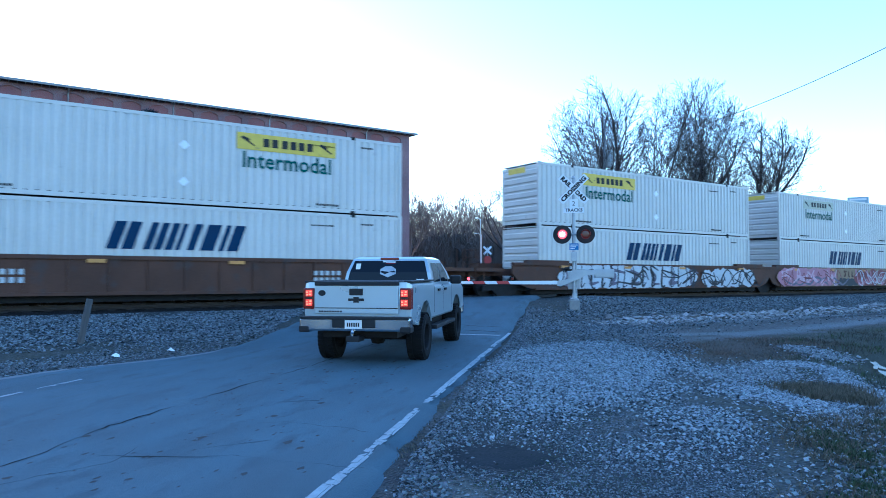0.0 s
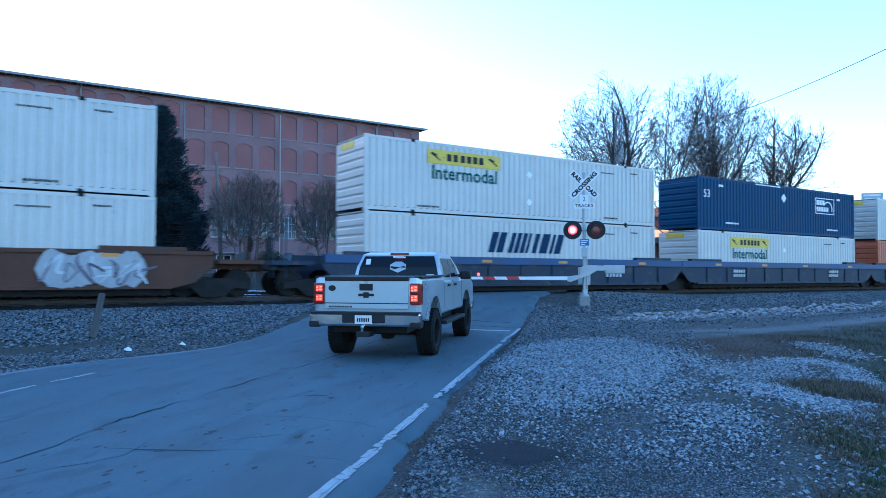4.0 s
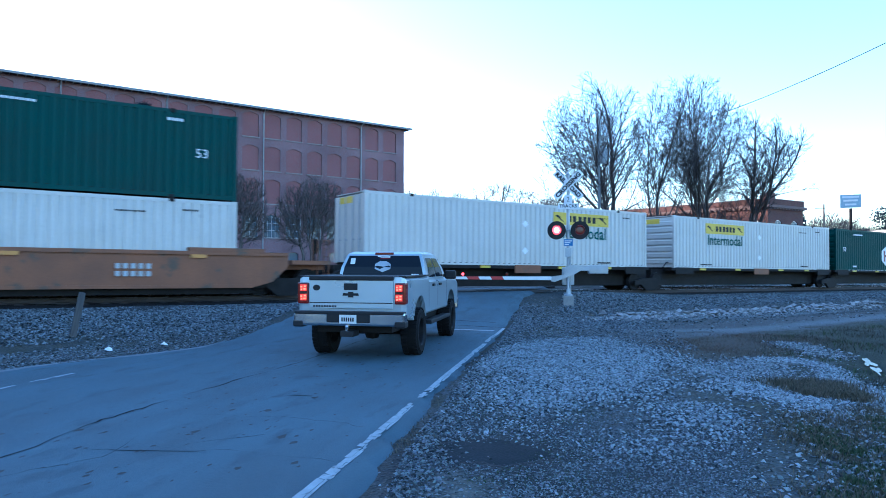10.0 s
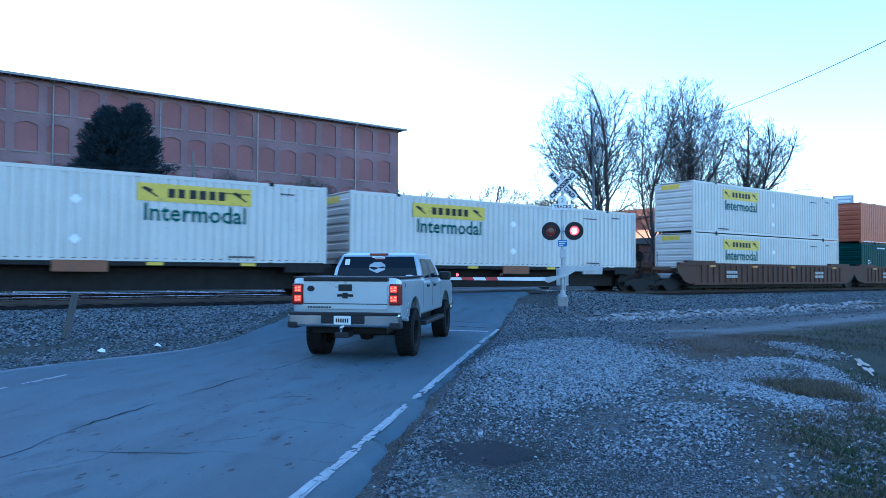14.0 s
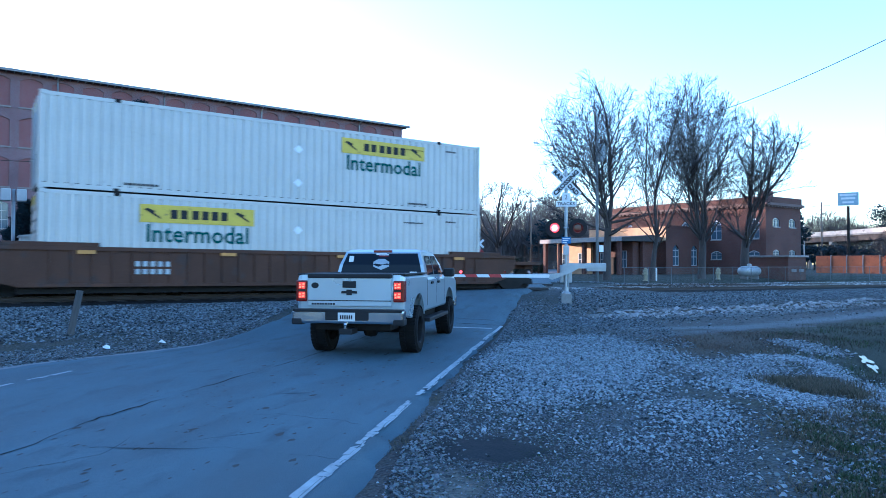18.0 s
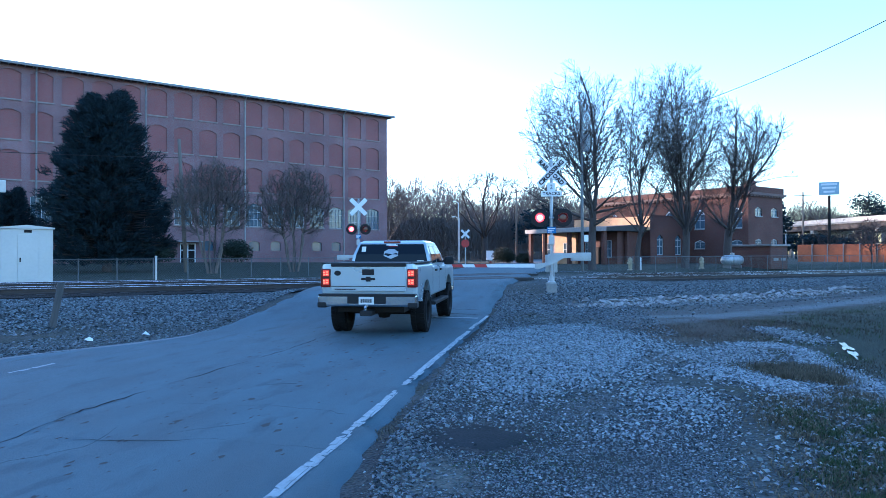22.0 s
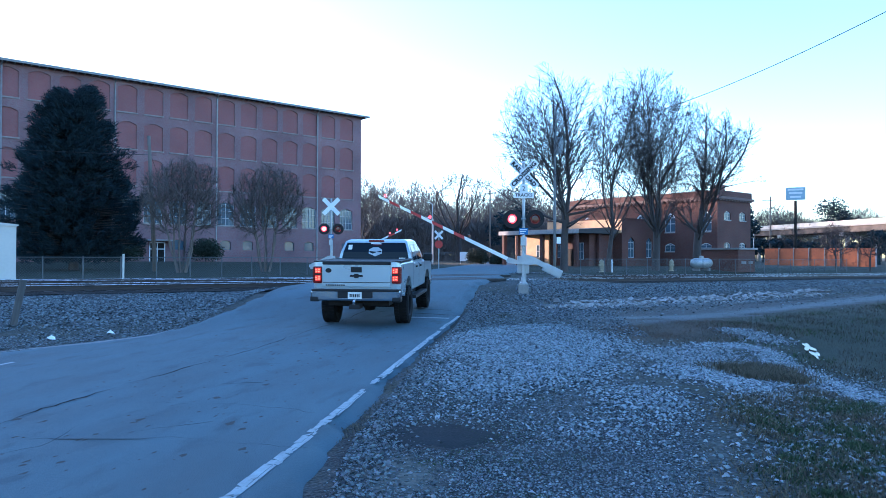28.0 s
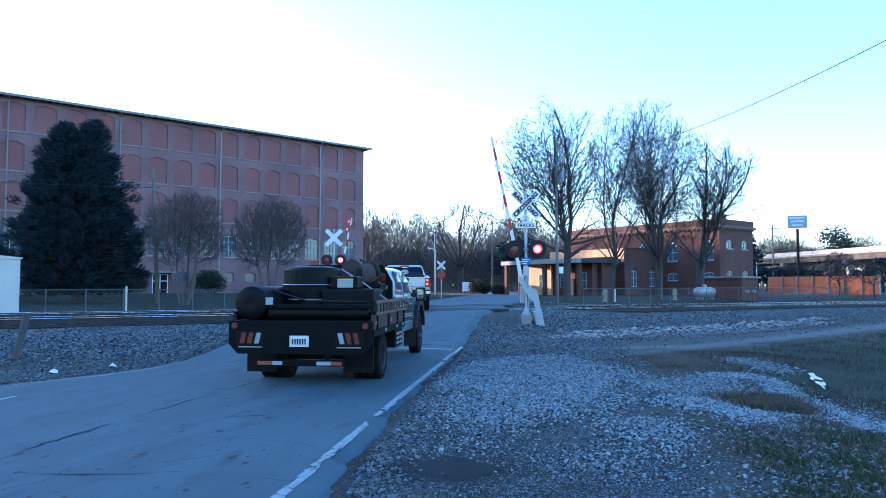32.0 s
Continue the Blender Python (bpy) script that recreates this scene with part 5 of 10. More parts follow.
def well_car(at, mat, label, left, right, ribs=1.1, spray=None, deep_chord=None):
    """at: the start of its container. left, right: 'end' with a coupler or 'joint' with a shared truck."""
    car = thing("well_car", label, "railcar", "railcars of the train", pose(at, NEAR, BASE))
    half = 0.30
    for y0, y1, name in ((-half, -half + 0.12, "side_beam"), (WIDE + half - 0.12, WIDE + half, "side_beam")):
        g = Geo()
        g.prism([(-1.75, 0.72), (-1.2, 0.2), (-0.55, 0.02), (LENGTH + 0.55, 0.02), (LENGTH + 1.2, 0.2), (LENGTH + 1.75, 0.72), (LENGTH + 1.75, 1.2), (LENGTH + 0.5, 1.2), (-0.5, 1.2), (-1.75, 1.2)], 'y', y0 + 0.04, y1)
        part(name, g, mat, car)
    g = Geo()
    g.box(-1.7, LENGTH + 1.7, -half - 0.03, -half + 0.12, 0.90 if deep_chord else 1.08, 1.2)
    part("top_chord", g, deep_chord or mat, car, "bright blue top chord" if deep_chord else "")
    part("bottom_chord", Geo().box(-0.5, LENGTH + 0.5, -half - 0.03, -half + 0.12, 0.0, 0.10), mat, car)
    x = 0.3
    while ribs and x < LENGTH:
        part("rib", Geo().box(x, x + 0.09, -half - 0.015, -half + 0.05, 0.12, 1.08), mat, car)
        x += ribs
    for x0, x1 in ((-0.9, 1.6), (LENGTH - 1.6, LENGTH + 0.9)):
        part("guide", Geo().box(x0, x1, -half + 0.02, 0.0, 1.2, 1.32, bev=0.01), mat, car)
    # floor made extra deep and dark to fill the shadow gap above the rails
    part("well_floor", Geo().box(-0.5, LENGTH + 0.5, 0, WIDE, -0.2, 0.0), M_DARK, car)
    for a, b, kind in ((-1.6, -3.5 if left == 'end' else -1.68, left), (LENGTH + 1.6, LENGTH + (3.5 if right == 'end' else 1.68), right)):
        s = 1 if b > a else -1
        g = Geo()
        g.box(min(a - s * 0.9, b), max(a - s * 0.9, b), 0.6, WIDE - 0.6, 0.62, 0.92)
        if kind == 'end':
            g.box(min(b, b - s * 1.5), max(b, b - s * 1.5), 0.0, WIDE, 0.80, 0.95)
            part("end_platform", g, mat, car)
            g = Geo()
            for y in (0.1, 0.55):
                for xx in (b - s * 0.05, b - s * 0.5):
                    g.tube([(xx, y, 0.35), (xx, y, 1.75)], 0.02, 6)
            for z in (0.5, 0.8, 1.1, 1.4, 1.7):
                g.tube([(b - s * 0.05, 0.1, z), (b - s * 0.05, 0.55, z)], 0.016, 6)
            part("ladder", g, mat, car, "steel end ladder")
            g = Geo().tube([(b - s * 0.25, WIDE / 2 - 0.3, 0.95), (b - s * 0.25, WIDE / 2 - 0.3, 1.8)], 0.05, 8)
            g.lathe([(0, -0.03), (0.28, -0.03), (0.28, 0.03), (0, 0.03)], 16, Matrix.Translation((b - s * 0.18, WIDE / 2 - 0.3, 1.5)) @ Matrix.Rotation(math.pi / 2, 4, 'Y'))
            part("brake_wheel", g, M_DARK, car)
            g = Geo().box(min(b, b + s * 0.55), max(b, b + s * 0.55), WIDE / 2 - 0.12, WIDE / 2 + 0.12, 0.55, 0.8)
            part("coupler", g, M_DARK, car)
            bogie(car, a + s * 0.25)
        else:
            part("end_platform", g, mat, car)
            if s > 0:
                bogie(car, LENGTH + 1.62)
    for x in (1.0, 5.2, 9.4, 14.6):
        part("reflector", plate(Geo(), x, x + 0.5, 0.98, 1.09, 0.34), M_AMBER, car, "amber reflector")
    g = Geo()
    for x in () if spray else (2.6, 12.4):
        for k in range(5):
            for r in range(2):
                plate(g, x + k * 0.22, x + k * 0.22 + 0.13, 0.62 - r * 0.24, 0.78 - r * 0.24, 0.325)
    if not spray:
        part("small_print", g, M_GALV, car, "stencilled print too worn to read", kind="stuff")
    if spray:
        graffiti(car, spray)
    train.append(car)
    return car


def flat_car(at, label, left, right):
    car = thing("spine_car", label, "railcar", "railcars of the train", pose(at, NEAR, BASE))
    g = Geo().box(-0.9, LENGTH + 0.9, 0.75, WIDE - 0.75, -0.05, 0.82)
    part("centre_beam", g, M_DARK, car, "dark steel centre beam")
    for x in (0.1, 7.4, LENGTH - 1.6):
        g = Geo().box(x, x + 1.5, -0.02, WIDE + 0.02, 0.72, 0.9)
        g.box(x, x + 1.5, -0.04, 0.0, 0.55, 0.9)
        part("deck", g, M_WELL_YELLOW if x > 7 and x < 8 else M_DARK, car)
    part("side_sill", Geo().box(-0.2, LENGTH + 0.2, -0.02, 0.08, 0.74, 0.88), M_DARK, car)
    for x in (2.2, 5.5, 10, 13):
        part("reflector", plate(Geo(), x, x + 0.5, 0.76, 0.86, 0.05), M_YELLOW, car)
    part("hose", Geo().tube([(-0.4, 0.4, 0.9), (-0.2, 0.35, 1.15), (0.1, 0.35, 1.2), (0.3, 0.4, 0.95)], 0.03, 6), M_BLACK, car)
    bogie(car, LENGTH + 0.5)
    if left == 'end':
        bogie(car, 0.2)
        part("coupler", Geo().box(-2.2, -0.8, WIDE / 2 - 0.15, WIDE / 2 + 0.15, 0.5, 0.78), M_DARK, car)
    train.append(car)
    return car


M_PINK = material("pink_spray", (0.31, 0.135, 0.17), 0.7)
M_SPRAY_WHITE = material("white_spray", (0.40, 0.41, 0.43), 0.7, var=0.12, scale=2)
M_SPRAY_BLACK = material("black_spray", (0.014, 0.015, 0.02), 0.7, var=0.2)
M_SPRAY_PALE_PINK = material("pale_pink_spray", (0.42, 0.27, 0.31), 0.7, var=0.15)
M_SPRAY_RED = material("red_spray", (0.13, 0.022, 0.026), 0.7, var=0.25)
M_SPRAY_GREY = material("pale_spray", (0.27, 0.275, 0.285), 0.7, var=0.2, scale=2)
M_SPRAY_VIOLET = material("violet_spray", (0.10, 0.085, 0.115), 0.7)
M_SPRAY_TAN = material("tan_spray", (0.19, 0.125, 0.065), 0.7, var=0.25, scale=1.5)
M_AMBER = material("amber_reflector", (0.42, 0.19, 0.03), 0.5, var=0.1)
for i, s in enumerate(STARTS):
    c = i + 1
    if c <= 5:
        white_box(s, 0, "navy")
        white_box(s, 1, "sign", right=c == 1, pale=c in (3, 4))
    elif c == 6:
        white_box(s, 0, "sign")
        blue_box(s, 1)
    elif c in (7, 8):
        orange_box(s, 0)
        white_box(s, 1, "sign")
    elif c == 9:
        white_box(s, 0, "sign")
        green_box(s, 1, "square")
    elif c in (10, 11, 13, 14):
        white_box(s, 2, "sign", "doors" if c in (10, 13) else "ribs", c in (10, 13))
    elif c == 12:
        green_box(s, 2, "hexagon")
    elif c == 15:
        white_box(s, 0, "sign")
        white_box(s, 1, "sign")
    elif c == 16:
        green_box(s, 0, "hexagon")
        orange_box(s, 1)
    else:
        white_box(s, 0, "sign")
        white_box(s, 1, "sign", "doors", True)
    if c == 1:
        well_car(s, M_WELL_BROWN, "brown well car with ribbed sides", 'joint', 'end')
    elif c in (2, 3, 4):
        well_car(s, M_WELL_BROWN, "brown well car covered in sprayed graffiti", 'end' if c == 2 else 'joint', 'end' if c == 4 else 'joint', 0,
                 c)
    elif c in (5, 6, 7):
        well_car(s, M_WELL_BLUE, "dark blue well car with worn paint", 'end' if c == 5 else 'joint', 'end' if c == 7 else 'joint', 1.75, None, M_WELL_CHORD)
    elif c in (8, 9):
        well_car(s, M_WELL_YELLOW, "rusty tan well car", 'end', 'end', 1.9 if c == 8 else 0)
    elif c < 15:
        flat_car(s, "dark spine car with one container", 'end' if c == 10 else 'joint', 'end' if c == 14 else 'joint')
    else:
        well_car(s, M_WELL_BROWN, "brown well car with closely ribbed sides", 'end' if c == 15 else 'joint', 'end' if c == 17 else 'joint', 0.55)

# ---- buildings ----
def brick_material(name, c1, c2, mortar, scale=1.0, axis='x', var=0.2):
    """Coursed brick at its true size, with soot and damp in large stains."""
    m = bpy.data.materials.new(name)
    m.use_nodes = True
    n, l = m.node_tree.nodes, m.node_tree.links
    b = n["Principled BSDF"]
    geo = n.new("ShaderNodeNewGeometry")
    sep, com = n.new("ShaderNodeSeparateXYZ"), n.new("ShaderNodeCombineXYZ")
    l.new(geo.outputs["Position"], sep.inputs[0])
    sm = n.new("ShaderNodeMath")
    sm.operation = 'ADD'
    l.new(sep.outputs["X"], sm.inputs[0])
    l.new(sep.outputs["Y"], sm.inputs[1])
    l.new(sm.outputs[0], com.inputs["X"])
    l.new(sep.outputs["Z"], com.inputs["Y"])
    br = n.new("ShaderNodeTexBrick")
    br.inputs["Scale"].default_value = 1.0
    br.inputs["Brick Width"].default_value, br.inputs["Row Height"].default_value = 0.21 * scale, 0.075 * scale
    br.inputs["Mortar Size"].default_value = 0.008 * scale
    br.inputs["Color1"].default_value, br.inputs["Color2"].default_value, br.inputs["Mortar"].default_value = (*c1, 1), (*c2, 1), (*mortar, 1)
    l.new(com.outputs[0], br.inputs["Vector"])
    nz = n.new("ShaderNodeTexNoise")
    nz.inputs["Scale"].default_value, nz.inputs["Detail"].default_value = 0.25, 8
    l.new(geo.outputs["Position"], nz.inputs["Vector"])
    rp = n.new("ShaderNodeValToRGB")
    rp.color_ramp.elements[0].position, rp.color_ramp.elements[1].position = 0.3, 0.7
    rp.color_ramp.elements[0].color = (1 - 2 * var, 1 - 2 * var, 1 - 2 * var, 1)
    rp.color_ramp.elements[1].color = (1, 1, 1, 1)
    l.new(nz.outputs["Fac"], rp.inputs["Fac"])
    mx = n.new("ShaderNodeMix")
    mx.data_type, mx.blend_type = 'RGBA', 'MULTIPLY'
    mx.inputs["Factor"].default_value = 1
    l.new(br.outputs["Color"], mx.inputs["A"])
    l.new(rp.outputs["Color"], mx.inputs["B"])
    l.new(mx.outputs["Result"], b.inputs["Base Color"])
    b.inputs["Roughness"].default_value = 0.92
    bp = n.new("ShaderNodeBump")
    bp.inputs["Strength"].default_value, bp.inputs["Distance"].default_value = 0.4, 0.01
    bp.invert = True
    l.new(br.outputs["Fac"], bp.inputs["Height"])
    l.new(bp.outputs["Normal"], b.inputs["Normal"])
    return m


M_MILL = brick_material("old_red_brick", (0.225, 0.115, 0.116), (0.190, 0.096, 0.099), (0.24, 0.21, 0.212))
M_INFILL = brick_material("infill_brick", (0.235, 0.086, 0.080), (0.205, 0.074, 0.070), (0.20, 0.14, 0.135), var=0.1)
M_DEPOT = brick_material("depot_brick", (0.112, 0.038, 0.026), (0.080, 0.030, 0.022), (0.13, 0.09, 0.075))
M_SILL = material("stone_sill", (0.2944, 0.2816, 0.2688), 0.8, var=0.15)
M_MILL_SILL = material("sooty_sill", (0.22, 0.185, 0.17), 0.85, var=0.2)
M_ROOF = material("dark_roof", (0.0448, 0.0416, 0.0416), 0.8, var=0.2)
M_TRIM = material("weathered_trim", (0.192, 0.1856, 0.1856), 0.7, var=0.2)
# pale blue base colour stands in for sky reflected in the panes
M_PANE = glass("window_glass", (0.07, 0.10, 0.13), 0.10, 0.6)
M_FRAME = material("window_frame_paint", (0.352, 0.3584, 0.3648), 0.6, var=0.1)
M_CONCRETE = material("concrete", (0.20, 0.195, 0.185), 0.85, var=0.2, scale=0.5, fine=20)


def arch_points(x0, x1, z1, rise, n=6):
    """Across the head of an opening from left to right."""
    return [(x0 + (x1 - x0) * i / n, z1 - rise + rise * math.sin(math.pi * i / n)) for i in range(n + 1)]


def wall_cell(g, a0, a1, z0, z1, hole, put, depth=0.22, rise=0.35):
    """A piece of wall with an arched opening. put(along, out, z) gives its place; out is negative into the wall."""
    w0, w1, h0, h1 = hole
    arch = arch_points(w0, w1, h1, rise)

    def face_(pts):
        g.add([put(a, o, z) for a, o, z in pts], [tuple(range(len(pts)))])
    face_([(a0, 0, z0), (w0, 0, z0), (w0, 0, z1), (a0, 0, z1)])
    face_([(w1, 0, z0), (a1, 0, z0), (a1, 0, z1), (w1, 0, z1)])
    face_([(w0, 0, z0), (w1, 0, z0), (w1, 0, h0), (w0, 0, h0)])
    for (xa, za), (xb, zb) in zip(arch, arch[1:]):
        face_([(xa, 0, za), (xb, 0, zb), (xb, 0, z1), (xa, 0, z1)])
        face_([(xa, 0, za), (xb, 0, zb), (xb, -depth, zb), (xa, -depth, za)])
    face_([(w0, 0, h0), (w0, 0, h1 - rise), (w0, -depth, h1 - rise), (w0, -depth, h0)])
    face_([(w1, 0, h0), (w1, 0, h1 - rise), (w1, -depth, h1 - rise), (w1, -depth, h0)])
    face_([(w0, 0, h0), (w1, 0, h0), (w1, -depth, h0), (w0, -depth, h0)])


def arch_panel(w, h, rise, thick=0.05):
    g = Geo()
    pts = [(-w / 2, 0)] + [(x, z) for x, z in arch_points(-w / 2, w / 2, h, rise)] + [(w / 2, 0)]
    g.prism(pts, 'y', 0, thick)
    return g


def mill():
    """A long five-storey brick mill; most windows are bricked up."""
    y, right, left, top, base = 85.0, 50.8, -72.0, 21.5, 0.6
    b = thing("mill_building", "long red brick mill with bricked-up arched windows", "building", "", Matrix.Translation((50.8, 85, 0)) @ pose(0, 0, 0, 0, 0, 2.2) @ Matrix.Translation((-50.8, -85, 0)))
    pitch = 2.93
    rows = [(17.95, 21.05), (13.78, 16.88), (9.6, 12.7), (5.25, 8.15)]
    lines = [21.5, 17.3, 13.1, 8.9, 4.7]
    g = Geo()
    put = lambda a, o, z: (a, y - o, z)
    infill, sill = arch_panel(2.1, 3.1, 0.35).mesh("window_infill"), Geo().box(-1.15, 1.15, -0.10, 0.1, -0.16, 0).mesh("sill")
    infill.materials.append(M_INFILL)
    sill.materials.append(M_MILL_SILL)
    frame = Geo()
    for a in (-1.05, -0.03, 0.99):
        frame.box(a, a + 0.06, -0.03, 0.03, 0, 2.75)
    for z in (0, 0.9, 1.8, 2.6):
        frame.box(-1.05, 1.05, -0.025, 0.025, z, z + 0.05)
    for a in (-0.55, 0.45):
        frame.box(a, a + 0.03, -0.02, 0.02, 0, 2.6)
    frame = frame.mesh("window_frame")
    frame.materials.append(M_FRAME)
    pane = arch_panel(2.1, 2.9, 0.35, 0.02).mesh("pane")
    pane.materials.append(M_PANE)
    xs_ = [48.33 - pitch * k for k in range(41)]
    for k, c in enumerate(xs_):
        a0, a1 = c - pitch / 2, c + pitch / 2 if k else right
        for r, (h0, h1) in enumerate(rows):
            wall_cell(g, a0, a1, lines[r + 1], lines[r], (c - 1.05, c + 1.05, h0, h1), put)
            glazed = r == 3
            ob = new("window_pane" if glazed else "window_infill", pane if glazed else infill)
            ob.parent, ob.matrix_basis = b, pose(c, y + (0.2 if glazed else 0.13), h0)
            if glazed:
                f = new("window_frame", frame)
                f.parent, f.matrix_basis = b, pose(c, y + 0.14, h0)
            s = new("sill", sill)
            s.parent, s.matrix_basis = b, pose(c, y, h0)
        if abs(c - 22.23) > 1.6 and k % 3 != 1:
            wall_cell(g, a0, a1, base - 0.5, lines[4], (c - 0.7, c + 0.7, 2.2, 3.4), put, rise=0.2)
            p = new("window_pane", pane)
            p.parent, p.matrix_basis = b, pose(c, y + 0.2, 2.2) @ Matrix.Diagonal((0.67, 1, 0.42, 1))
        else:
            g.add([(a0, y, base - 0.5), (a1, y, base - 0.5), (a1, y, lines[4]), (a0, y, lines[4])], [(0, 1, 2, 3)])
    g.box(left, right, y + 0.25, y + 12, base - 0.5, top - 0.02)
    g.add([(right, y, base - 0.5), (right, y + 0.3, base - 0.5), (right, y + 0.3, top), (right, y, top)], [(0, 1, 2, 3)])
    part("wall", g, M_MILL, b)
    part("roof", Geo().prism([(y - 0.75, top + 0.0), (y - 0.75, top + 0.14), (y + 6, top + 0.6), (y + 12.8, top + 0.14), (y + 12.8, top)], 'x', left - 0.5, right + 0.9), M_ROOF, b, "dark low roof with deep eaves")
    part("eave_board", Geo().box(left - 0.5, right + 0.95, y - 0.8, y - 0.72, top - 0.06, top + 0.2), M_TRIM, b, "weathered grey gutter")
    g = Geo()
    x = right - 0.4
    while x > left:
        g.box(x, x + 0.09, y - 0.6, y - 0.002, top - 0.15, top - 0.03)
        x -= pitch / 4
    part("rafter_trim", g, M_TRIM, b, "row of wooden rafter ends", kind="stuff")
    for x in (43.62, 29.5, 17.7, 6.8, -8.0):
        part("downspout", Geo().tube([(x, y - 0.1, 0.8), (x, y - 0.1, top - 0.5), (x, y - 0.7, top - 0.05)], 0.085, 8), M_SILL if x > 20 else M_TRIM, b, "grey metal downspout")
    d = part("door", Geo().box(21.6, 23.3, y - 0.06, y + 0.02, 0.72, 3.0, bev=0.02), M_DARK, b, "double glass door in a white frame")
    g = Geo()
    for x in (21.55, 22.4, 23.25):
        g.box(x, x + 0.10, y - 0.1, y - 0.06, 0.72, 3.05)
    g.box(21.55, 23.35, y - 0.1, y - 0.062, 2.2, 2.3).box(21.55, 23.35, y - 0.1, y - 0.062, 2.95, 3.08)
    part("door_frame", g, M_WHITE_PAINT, b, "white door frame")
    part("canopy", Geo().box(21.0, 24.1, y - 1.3, y, 3.2, 3.36, bev=0.02), M_TRIM, b, "flat canopy over the door")
    return b


mill()


def depot():
    """A brick depot: a two-storey block, a low wing and a deep porch."""
    b = thing("depot_building", "red brick depot with parapet, arched windows and deep porch", "building", "", pose(0, 0, 0))
    X, Y0, Y1, top, base = 75.0, 43.8, 67.0, 9.5, 0.2
    M_INFILL = brick_material("faded_infill_brick", (0.20, 0.085, 0.06), (0.15, 0.06, 0.045), (0.2, 0.15, 0.12))
    M_CORNICE = material("brown_stone_cornice", (0.13, 0.085, 0.072), 0.85, var=0.2)
    M_TAN = material("pale_tan_wall", (0.50, 0.31, 0.17), 0.85, var=0.15, scale=1.5, fine=20)
    g = Geo()
    sx = lambda a, o, z: (X - o, a, z)
    sy = lambda a, o, z: (a, Y0 - o, z)
    panes = []

    def run(put, a0, a1, wins, z0, z1, h0, h1, rise):
        edges = [a0] + [(p + q) / 2 for p, q in zip(wins, wins[1:])] + [a1]
        for c, e0, e1 in zip(wins, edges, edges[1:]):
            wall_cell(g, e0, e1, z0, z1, (c - 0.74, c + 0.74, h0, h1), put, 0.2, rise)
            panes.append((put, c, h0, h1 - h0))
    bays = [45.3, 50.2, 54.6, 59.3, 63.6]
    run(sx, Y0, Y1, bays, 3.6, top, 4.7, 7.15, 0.68)
    run(sx, Y0, Y1, bays, base, 3.6, 2.3, 3.3, 0.28)
    run(sy, X, 82.6, [77.2, 80.7], 3.6, top, 6.1, 7.15, 0.29)
    run(sy, X, 82.6, [77.2, 80.7], base, 3.6, 2.6, 3.4, 0.22)
    g.box(X + 0.21, 82.6, Y0 + 0.21, Y1, base - 0.2, top - 0.01)
    part("wall", g, M_DEPOT, b)
    pane, fr = arch_panel(1.24, 1.8, 0.5, 0.02).mesh("pane"), Geo()
    pane.materials.append(M_PANE)
    for a in (-0.62, -0.03, 0.56):
        fr.box(a, a + 0.06, -0.02, 0.02, 0, 1.5)
    for z in (0, 0.75, 1.3):
        fr.box(-0.62, 0.62, -0.018, 0.018, z, z + 0.06)
    fr = fr.mesh("window_frame")
    fr.materials.append(M_FRAME)
    for put, c, z, h in panes:
        x, yy, zz = put(c, -0.15, z)
        turn = 0 if put is sy else -90
        grow = Matrix.Diagonal((1.19, 1, h / 1.8, 1))
        for name, me, off in (("window_pane", pane, 0), ("window_frame", fr, -0.03)):
            o = new(name, me)
            o.parent, o.matrix_basis = b, pose(x, yy, zz, 0, 0, turn) @ Matrix.Translation((0, off, 0)) @ grow
    head = Geo()
    arch = arch_points(-0.62, 0.62, 1.8, 0.5, 10)
    ring = [(x, z) for x, z in arch] + [(x * 0.8, 1.3 + (z - 1.3) * 0.66) for x, z in arch]
    head.v = [(x, y, z) for y in (-0.04, 0.02) for x, z in ring]
    k = len(arch)
    head.f = [(i, i + 1, k + i + 1, k + i) for i in range(k - 1)] + [(k + i, k + i + 1, 3 * k + i + 1, 3 * k + i) for i in range(k - 1)] + [(2 * k + i, 2 * k + i + 1, i + 1, i) for i in range(k - 1)]
    head = head.mesh("window_head")
    head.materials.append(M_WHITE_PAINT)
    sill_ = Geo().box(-0.72, 0.72, -0.24, 0.1, -0.12, 0).mesh("sill")
    sill_.materials.append(M_SILL)
    infill_ = Geo().box(-0.70, 0.70, -0.09, -0.02, -2.0, -0.12).mesh("window_infill")
    infill_.materials.append(M_INFILL)
    for put, c, z, h in panes:
        x, yy, zz = put(c, -0.13, z)
        turn = 0 if put is sy else -90
        grow = Matrix.Diagonal((1.19, 1, h / 1.8, 1))
        for name, me in (("window_head", head), ("sill", sill_)) + ((("window_infill", infill_),) if put is sy and z > 4 else ()):
            o = new(name, me)
            o.parent, o.matrix_basis = b, pose(x, yy, zz, 0, 0, turn) @ (grow if me is head else Matrix.Identity(4))
    g = Geo()
    for k in range(36):
        g.box(X - 0.30, X - 0.12, Y0 + 0.1 + k * 0.64, Y0 + 0.42 + k * 0.64, 8.36, 8.55)
    for k in range(12):
        g.box(X + 0.1 + k * 0.64, X + 0.42 + k * 0.64, Y0 - 0.30, Y0 - 0.12, 8.36, 8.55)
    part("dentil_course", g, M_CORNICE, b, "row of dentils under the cornice", kind="stuff")
    part("cornice", Geo().box(X - 0.35, 82.95, Y0 - 0.35, Y1 + 0.35, 8.55, 8.85, bev=0.05), M_CORNICE, b, "brown stone cornice")
